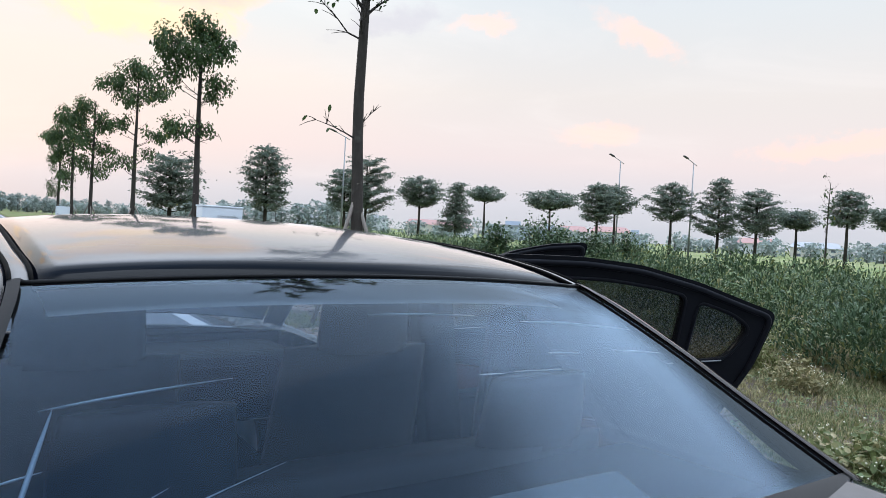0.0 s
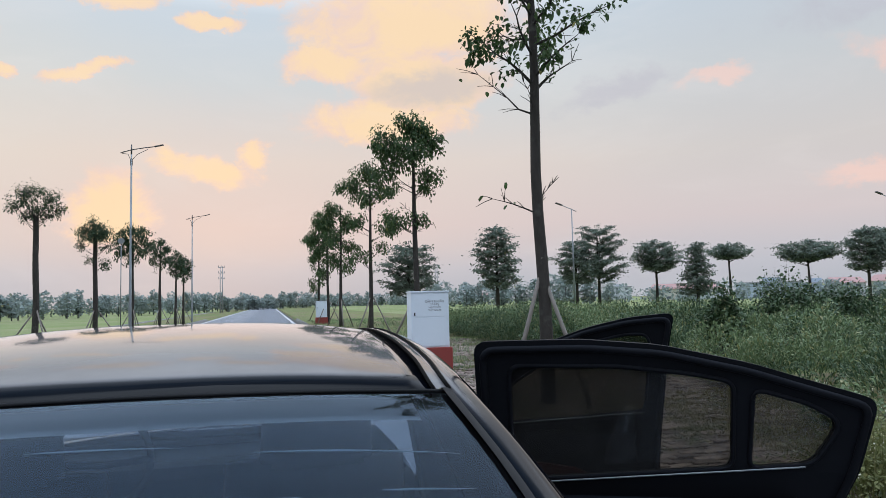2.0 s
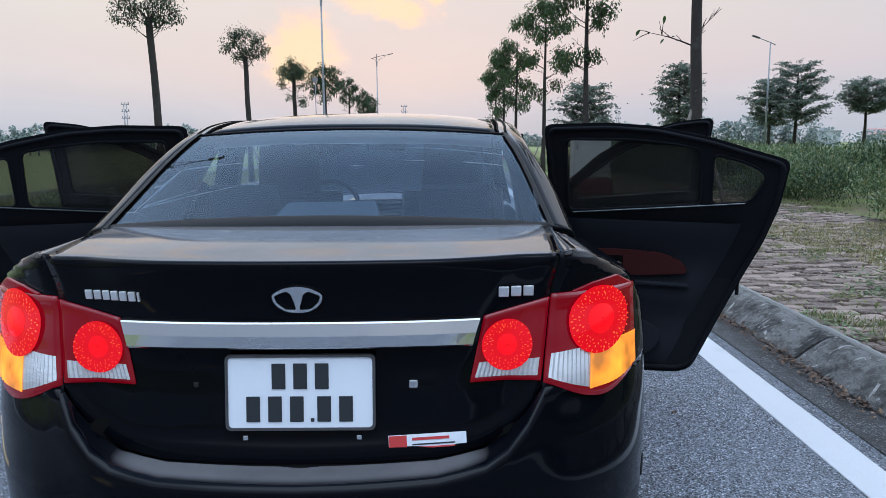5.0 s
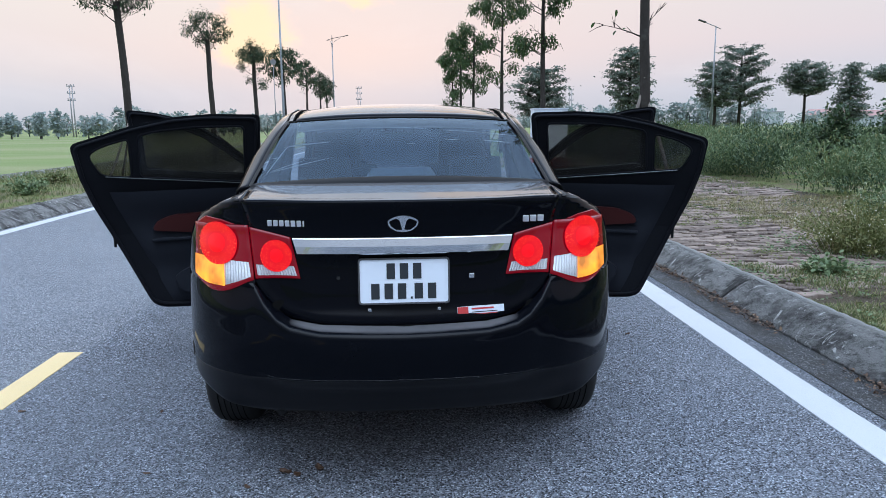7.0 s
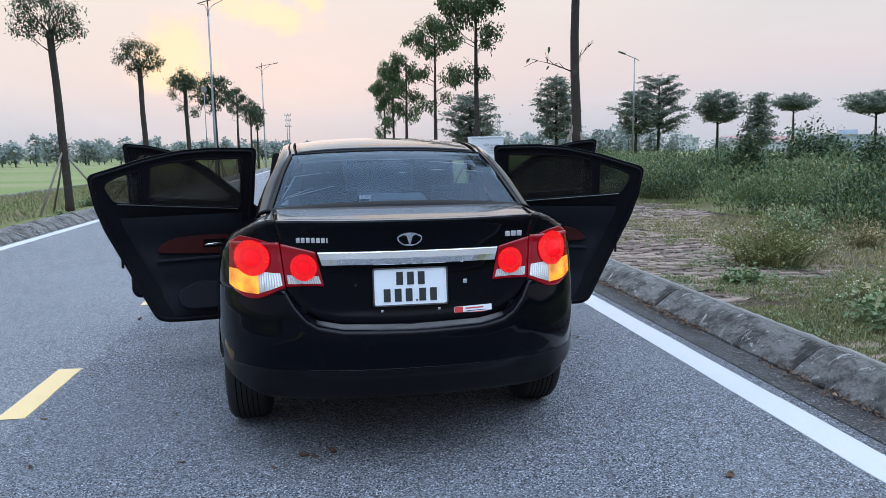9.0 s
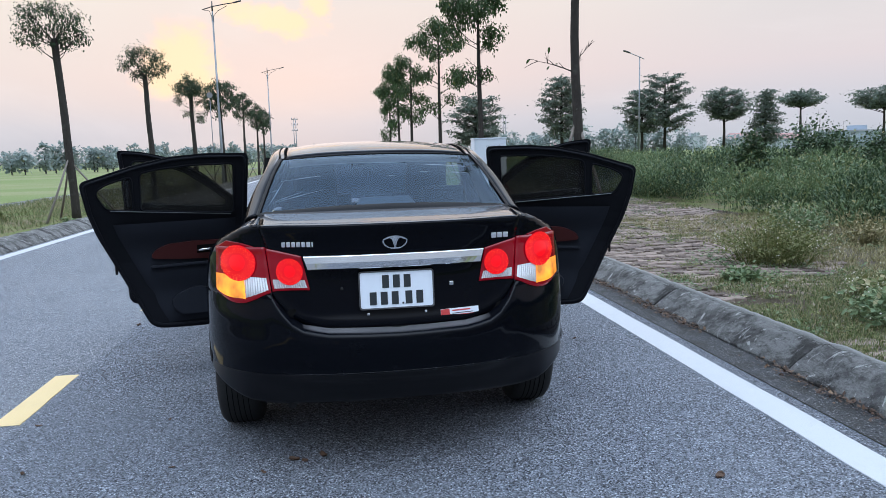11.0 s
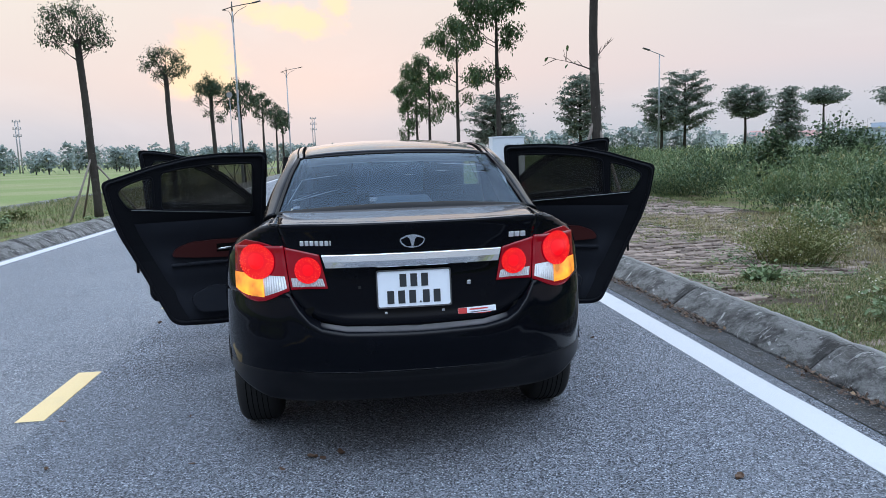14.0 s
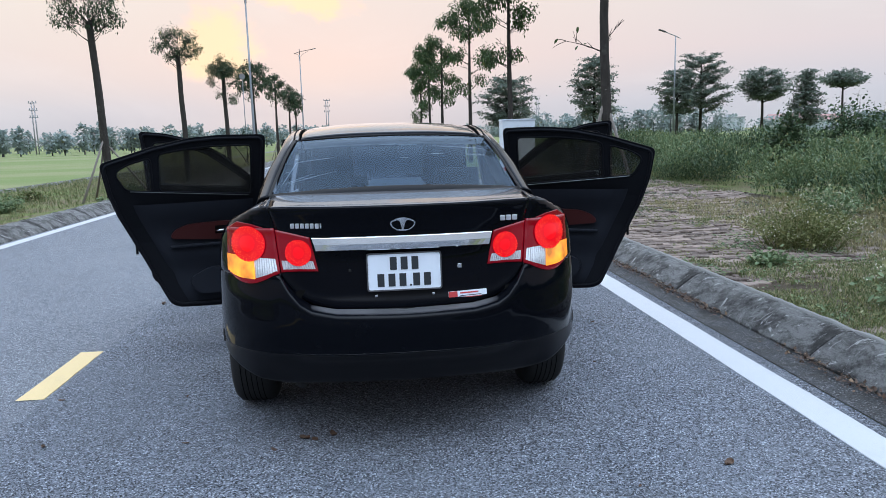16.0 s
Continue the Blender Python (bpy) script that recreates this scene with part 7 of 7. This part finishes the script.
def clod(x, y, size, seed, mat=DRY, label="small curled brown dry leaf on the road"):
    r = random.Random(seed)
    L, W, curl = size * r.uniform(0.8, 1.2), size * r.uniform(0.45, 0.75), r.uniform(0.2, 0.7)
    rows = []
    for a in range(9):
        u = a / 4 - 1
        w = W * (1 - abs(u) ** 2.2) ** 0.6 if abs(u) < 1 else 0.0008
        row = []
        for b in range(7):
            v = b / 3 - 1
            n = noise.noise(Vector((u * 1.8 + seed, v * 1.5, 3))) * 0.35
            row.append((u * L * (1 - 0.15 * curl * abs(v)), v * w * (1 - 0.25 * curl * abs(v)), size * (0.55 * curl * v * v + 0.30 * u * u * curl + n + 0.25)))
        rows.append(row)
    low_z = min(p[2] for row in rows for p in row)
    ob = part("dry_leaf", grid_mesh("dry_leaf", [[(p[0], p[1], p[2] - low_z) for p in row] for row in rows]), mat)
    thicken(ob, 0.0012, 1.0)
    ob.matrix_basis = pose(x, y, 0.001, 0, 0, r.uniform(0, 180))
    tagged(ob, label, "leaf", "road debris")


CLODS = ((-0.355, 0.345, 0.030), (-0.49, 0.33, 0.026), (-0.44, 0.31, 0.022), (-0.62, 0.22, 0.016), (1.345, -0.21, 0.028), (-1.05, 0.36, 0.014), (-1.9, 1.06, 0.018), (-1.72, 0.42, 0.016), (-2.0, 3.4, 0.03), (1.47, 2.1, 0.018), (0.9, -0.35, 0.010), (-1.2, 1.0, 0.012), (1.2, 1.2, 0.010))
for i, (x, y, s) in enumerate(CLODS):
    clod(x, y, s, 100 + i)
pl = part("plastic_scrap", grid_mesh("plastic_scrap", [[(a * 0.22, b * 0.16, 0.03 + 0.05 * noise.noise(Vector((a * 1.7, b * 1.9, 4)))) for a in [k / 5 for k in range(-5, 6)]] for b in [k / 4 for k in range(-4, 5)]]), TIE)
pl.matrix_basis = pose(-7.35, 10.4, -0.07, 0, 0, 20)
tagged(pl, "crumpled pale plastic scrap on the far verge", "litter")

# ---- cabinets, lamps, poles ----


def font_text(body, size, mat, parent, m, name="sign_text"):
    cu = bpy.data.curves.new(name, "FONT")
    cu.body, cu.size, cu.align_x, cu.align_y, cu.extrude = body, size, "CENTER", "CENTER", 0.0006
    tmp = bpy.data.objects.new(name, cu)
    scene.collection.objects.link(tmp)
    bpy.context.view_layer.update()
    me = bpy.data.meshes.new_from_object(tmp)
    bpy.data.objects.remove(tmp)
    me.materials.append(mat)
    ob = new(name, me)
    ob.parent = parent
    ob.matrix_basis = m
    return ob


def cabinet(x, y, w, d, zb0, zb1, zt, label, text):
    root = thing("electrical_cabinet", pose(x, y, 0, 0, 0, 0), label, "cabinet", "roadside cabinets")
    part("base", box((-w / 2 - 0.05, -d / 2 - 0.05, zb0 - 0.1), (w / 2 + 0.05, d / 2 + 0.05, zb1), 0.012), CABR, root, "dark red painted plinth")
    part("body", box((-w / 2, -d / 2, zb1), (w / 2, d / 2, zt - 0.03), 0.008), CABW, root, "white painted steel body")
    part("lid", box((-w / 2 - 0.015, -d / 2 - 0.02, zt - 0.03), (w / 2 + 0.015, d / 2 + 0.02, zt), 0.006), CABW, root)
    zm = zb1 + (zt - zb1) * 0.54
    for a, b in ((zb1 + 0.03, zm - 0.006), (zm + 0.006, zt - 0.05)):
        cab_door = part("door", box((-w / 2 + 0.03, -d / 2 - 0.012, a), (w / 2 - 0.03, -d / 2, b), 0.004), CABW, root)
    part("lock", box((-w / 2 + 0.055, -d / 2 - 0.03, zm + 0.03), (-w / 2 + 0.08, -d / 2 - 0.012, zm + 0.09), 0.004), PLASTIC, cab_door)
    if text:
        for k, (s, size) in enumerate((("CẤM LẠI GẦN", 0.062), ("CÓ ĐIỆN", 0.045), ("NGUY HIỂM", 0.045), ("CHẾT NGƯỜI", 0.045))):
            font_text(s, size, INK if k else INK, root, pose(0.09, -d / 2 - 0.0135, zt - 0.21 - k * 0.058, 90, 0, 0), "warning_text")
    return root


cabinet(3.33, 14.0, 0.77, 0.45, 0.10, 0.62, 1.74, "white electrical cabinet with warning text on a red plinth", True)
cabinet(3.72, 50.0, 0.75, 0.45, 0.08, 0.55, 1.68, "white electrical cabinet further along the road", False)


def street_lamp(x, y, h, side, label, double=True):
    root = thing("street_lamp", pose(x, y, -0.25), label, "street lamp", "street lamps")
    sp = Soup()
    sp.tube([(0, 0, -0.1), (0, 0, 0.02), (0, 0, 0.9), (0, 0, h)], [0.11, 0.105, 0.095, 0.045], 12)
    part("pole", sp.mesh("pole", True), POLE, root, "tapered galvanised steel pole")
    sp = Soup()
    sp.tube([(0, 0, h - 0.05), (0, 0, h + 0.55)], [0.05, 0.035], 10)
    part("spike", sp.mesh("spike", True), POLE_DARK, root)
    sp = Soup()
    sp.tube([(-0.62 * side, 0, h + 0.02), (0, 0, h + 0.22), (0.7 * side, 0, h + 0.36), (1.35 * side, 0, h + 0.46)], 0.032, 8)
    part("arm", sp.mesh("arm", True), POLE_DARK, root)
    hd = part("lamp_head", box((-0.28, -0.11, -0.035), (0.28, 0.11, 0.035), 0.03), POLE_DARK, root, "slim dark lamp head")
    hd.matrix_basis = pose(1.58 * side, 0, h + 0.52, 0, -14 * side, 0)
    for k, (a, b) in enumerate((((-0.55, -0.12), -1), ((0.95, 0.35), 1))):
        sp = Soup()
        o = 0.06 * b * side
        sp.tube([(o, 0, h - 0.75), (o, 0, h - 0.38), (side * (a[0] * 0.35), 0, h - 0.05), (side * a[0], 0, h + (0.0 if b < 0 else 0.28))], 0.018, 6)
        part("brace", sp.mesh("brace", True), POLE_DARK, root)
    return root


street_lamp(-7.95, 10.9, 11.2, 1, "tall galvanised street lamp with curved arms")
street_lamp(-7.95, 46.2, 11.2, 1, "tall galvanised street lamp with curved arms")
street_lamp(-7.95, 81.5, 11.2, 1, "tall galvanised street lamp with curved arms")
dish = part("sign_disc", shape_slab([(0.19 * math.cos(q), 0.19 * math.sin(q)) for q in [2 * math.pi * k / 24 for k in range(24)]], [], -0.02, 0.02), POLE, None)
dish.matrix_basis = pose(-8.45, 46.0, 5.55)
tagged(dish, "round pale road sign on the lamp pole", "road sign")
sp = Soup()
sp.tube([(-8.45, 46.02, -0.2), (-8.45, 46.02, 5.3)], 0.03, 8)
part("sign_post", sp.mesh("sign_post", True), POLE, dish).matrix_basis = dish.matrix_basis.inverted()


def small_lamp(az, dist, h, side):
    x, y = polar(az, dist)
    root = thing("street_lamp", pose(x, y, 0.0), "slim far street lamp with a single arm", "street lamp", "street lamps")
    sp = Soup()
    sp.tube([(0, 0, -0.1), (0, 0, h)], [0.085, 0.04], 10)
    part("pole", sp.mesh("pole", True), POLE, root)
    sp = Soup()
    sp.tube([(-0.4 * side, 0, h - 0.22), (0, 0, h - 0.04), (0.9 * side, 0, h + 0.30)], 0.03, 6)
    part("arm", sp.mesh("arm", True), POLE, root)
    hd = part("lamp_head", box((-0.3, -0.12, -0.05), (0.3, 0.12, 0.05), 0.03), POLE_DARK, root)
    hd.matrix_basis = pose(1.12 * side, 0, h + 0.38, 0, -18 * side, 0)


small_lamp(24.0, 60, 8.8, -1)
small_lamp(45.8, 66, 8.7, -1)
small_lamp(51.2, 66, 8.7, -1)


def power_pole(az, dist, h):
    x, y = polar(az, dist)
    root = thing("power_pole", pose(x, y, -0.2), "concrete power pole with crossarms and insulators", "power pole", "power poles")
    for dx in (-0.25, 0.25):
        sp = Soup()
        sp.tube([(dx, 0, 0), (dx, 0, h)], [0.14, 0.08], 8)
        part("post", sp.mesh("post", True), CONC, root)
    for k, z in enumerate((h - 0.2, h - 1.5, h - 2.8)):
        part("crossarm", box((-0.75, -0.08, z - 0.06), (0.75, 0.08, z + 0.06)), CONC, root)
        for dx in (-0.62, 0, 0.62):
            part("insulator", box((dx - 0.07, -0.07, z + 0.07), (dx + 0.07, 0.07, z + 0.40), 0.02), CONC, root)


for az, dist, h in ((-3.5, 170, 10.5), (13.2, 190, 10.5), (-24.2, 150, 9.5)):
    power_pole(az, dist, h)

# ---- far houses ----


def house(az, dist, w, d, h, mat, roof, storeys, bays, label, flat=False):
    x, y = polar(az, dist)
    root = thing("house", pose(x, y, -0.2, 0, 0, -az), label, "house", "far houses")
    part("wall", box((-w / 2, -d / 2, 0), (w / 2, d / 2, h)), mat, root)
    if flat:
        part("roof", box((-w / 2 - 0.3, -d / 2 - 0.3, h), (w / 2 + 0.3, d / 2 + 0.3, h + 0.35)), ROOF_GREY, root)
        part("stair_tower", box((-w * 0.1, -d * 0.2, h + 0.35), (w * 0.18, d * 0.3, h + 1.5)), mat, root)
    else:
        bm = bmesh.new()
        vs = [bm.verts.new(p) for p in ((-w / 2 - 0.4, -d / 2 - 0.4, h), (w / 2 + 0.4, -d / 2 - 0.4, h), (w / 2 + 0.4, d / 2 + 0.4, h), (-w / 2 - 0.4, d / 2 + 0.4, h), (-w / 2 + 1.0, 0, h + 1.5), (w / 2 - 1.0, 0, h + 1.5))]
        for f in ((0, 1, 5, 4), (2, 3, 4, 5), (1, 2, 5), (3, 0, 4), (3, 2, 1, 0)):
            bm.faces.new([vs[i] for i in f])
        part("roof", bm, roof, root)
    for s in range(storeys):
        for b in range(bays):
            wx = -w / 2 + w * (b + 0.5) / bays
            wz = h * (s + 0.35) / storeys
            part("window", box((wx - 0.55, -d / 2 - 0.06, wz), (wx + 0.55, -d / 2 + 0.05, wz + h / storeys * 0.45)), WINDOW, root)


HOUSES = ((31.2, 150, 10, 8, 6, HOUSE_B, ROOF_RED, 2, 3, False), (33.6, 155, 12, 8, 5.5, HOUSE_A, ROOF_RED, 2, 4, False), (38.2, 150, 16, 9, 7.6, HOUSE_C, ROOF_GREY, 3, 5, True), (41.2, 152, 9, 8, 6.8, HOUSE_C, ROOF_GREY, 2, 3, True),
          (43.0, 145, 9, 8, 6.6, HOUSE_A, ROOF_RED, 2, 3, False), (46.0, 140, 10, 8, 7.0, HOUSE_B, ROOF_RED, 2, 3, False), (47.8, 150, 8, 8, 6.4, HOUSE_C, ROOF_GREY, 2, 3, True), (51.5, 135, 5, 6, 5.0, HOUSE_A, ROOF_GREY, 2, 2, True),
          (56.5, 150, 10, 8, 5.6, HOUSE_A, ROOF_RED, 2, 3, False), (60.5, 150, 12, 8, 5.0, HOUSE_B, ROOF_GREY, 2, 3, False), (64.8, 140, 9, 8, 6.0, HOUSE_A, ROOF_GREY, 2, 3, True), (22.5, 260, 14, 9, 8.0, HOUSE_A, ROOF_GREY, 3, 4, True),
          (27.4, 230, 12, 9, 10.0, HOUSE_A, ROOF_GREY, 3, 3, True), (16.5, 300, 14, 9, 7.0, HOUSE_A, ROOF_RED, 2, 3, False))
for az, dist, w, d, h, mat, roof_m, st_, bays, flat in HOUSES:
    house(az, dist * 1.4, w, d, h * 0.56, mat, roof_m, st_, bays, ("pale flat-roofed house far across the meadow" if flat else "pale house with a hipped roof far across the meadow"), flat)

# ---- pavers, nearest ones as pieces ----
PAVE_Z = 0.118


def paver_outline(r):
    """A wavy-sided interlocking paver, about 0.23 by 0.115 m."""
    a, b, w = 0.108, 0.0545, 0.010
    pts = [(-a, -b), (-a * 0.5, -b - w), (0, -b + w), (a * 0.5, -b - w), (a, -b), (a + w, 0), (a, b), (a * 0.5, b + w), (0, b - w), (-a * 0.5, b + w), (-a, b), (-a - w, 0)]
    return pts


def paver_data(seed):
    r = random.Random(seed)
    o = paver_outline(r)
    n = len(o)
    ch = 0.006
    v = [(x, y, -0.03) for x, y in o] + [(x, y, -ch) for x, y in o] + [(x * 0.93, y * 0.87, r.uniform(-0.0015, 0.0015)) for x, y in o]
    f = [(i, (i + 1) % n, n + (i + 1) % n, n + i) for i in range(n)] + [(n + i, n + (i + 1) % n, 2 * n + (i + 1) % n, 2 * n + i) for i in range(n)] + [tuple(2 * n + i for i in range(n))]
    return v, f


paver_meshes = []
for s in range(3):
    me = mesh_from("paver", *paver_data(s))
    me.materials.append(PAVER)
    paver_meshes.append(me)
pavement = part("pavement", grid_mesh("pavement", strip_rows([(PAVE_X, 0.04), (PAVE_X + 0.02, 0.100), (4, 0.102), (6, 0.102), (7.4, 0.104), (7.6, 0.08)], [-8, -2, 0, 2, 4, 6, 8, 12, 18, 26])), JOINT_SOIL)
tagged(pavement, "worn clay paver pavement overgrown with grass", "pavement", kind="structure")
rp = random.Random(12)
far_pavers = Soup()
near_n = 0
for iy in range(-46, 200):
    for ix in range(0, 20):
        x = PAVE_X + 0.14 + ix * 0.236 + (0.118 if iy % 2 else 0)
        y = iy * 0.124
        if x > 7.3:
            continue
        lost = noise.noise(Vector((x * 0.7, y * 0.7, 31.0)))
        if lost > 0.40 or x + 0.9 * lost > 5.0 + 0.38 * max(0.0, y - 4.5) or (y < 2.6 and lost + 0.25 * max(0, x - 2.9) > -0.05):
            continue
        z = PAVE_Z + 0.008 * noise.noise(Vector((x * 1.3, y * 1.3, 8))) + rp.uniform(-0.013, 0.010)
        e = Euler((rp.uniform(-0.09, 0.09), rp.uniform(-0.06, 0.06), rp.uniform(-0.13, 0.13)))
        m = Matrix.Translation((x + rp.uniform(-0.012, 0.012), y + rp.uniform(-0.007, 0.007), z)) @ e.to_matrix().to_4x4()
        if near_n < 300 and 2.6 < y < 7.2 and x < 4.9:
            near_n += 1
            ob = new("paver", paver_meshes[near_n % 3])
            ob.parent = pavement
            ob.matrix_basis = m
        else:
            v, f = paver_data(iy * 31 + ix)
            far_pavers.add([m @ Vector(p) for p in v], f)
fp = part("paver_field", far_pavers.mesh("paver_field"), PAVER_FAR, pavement)
fp["kind"] = "stuff"
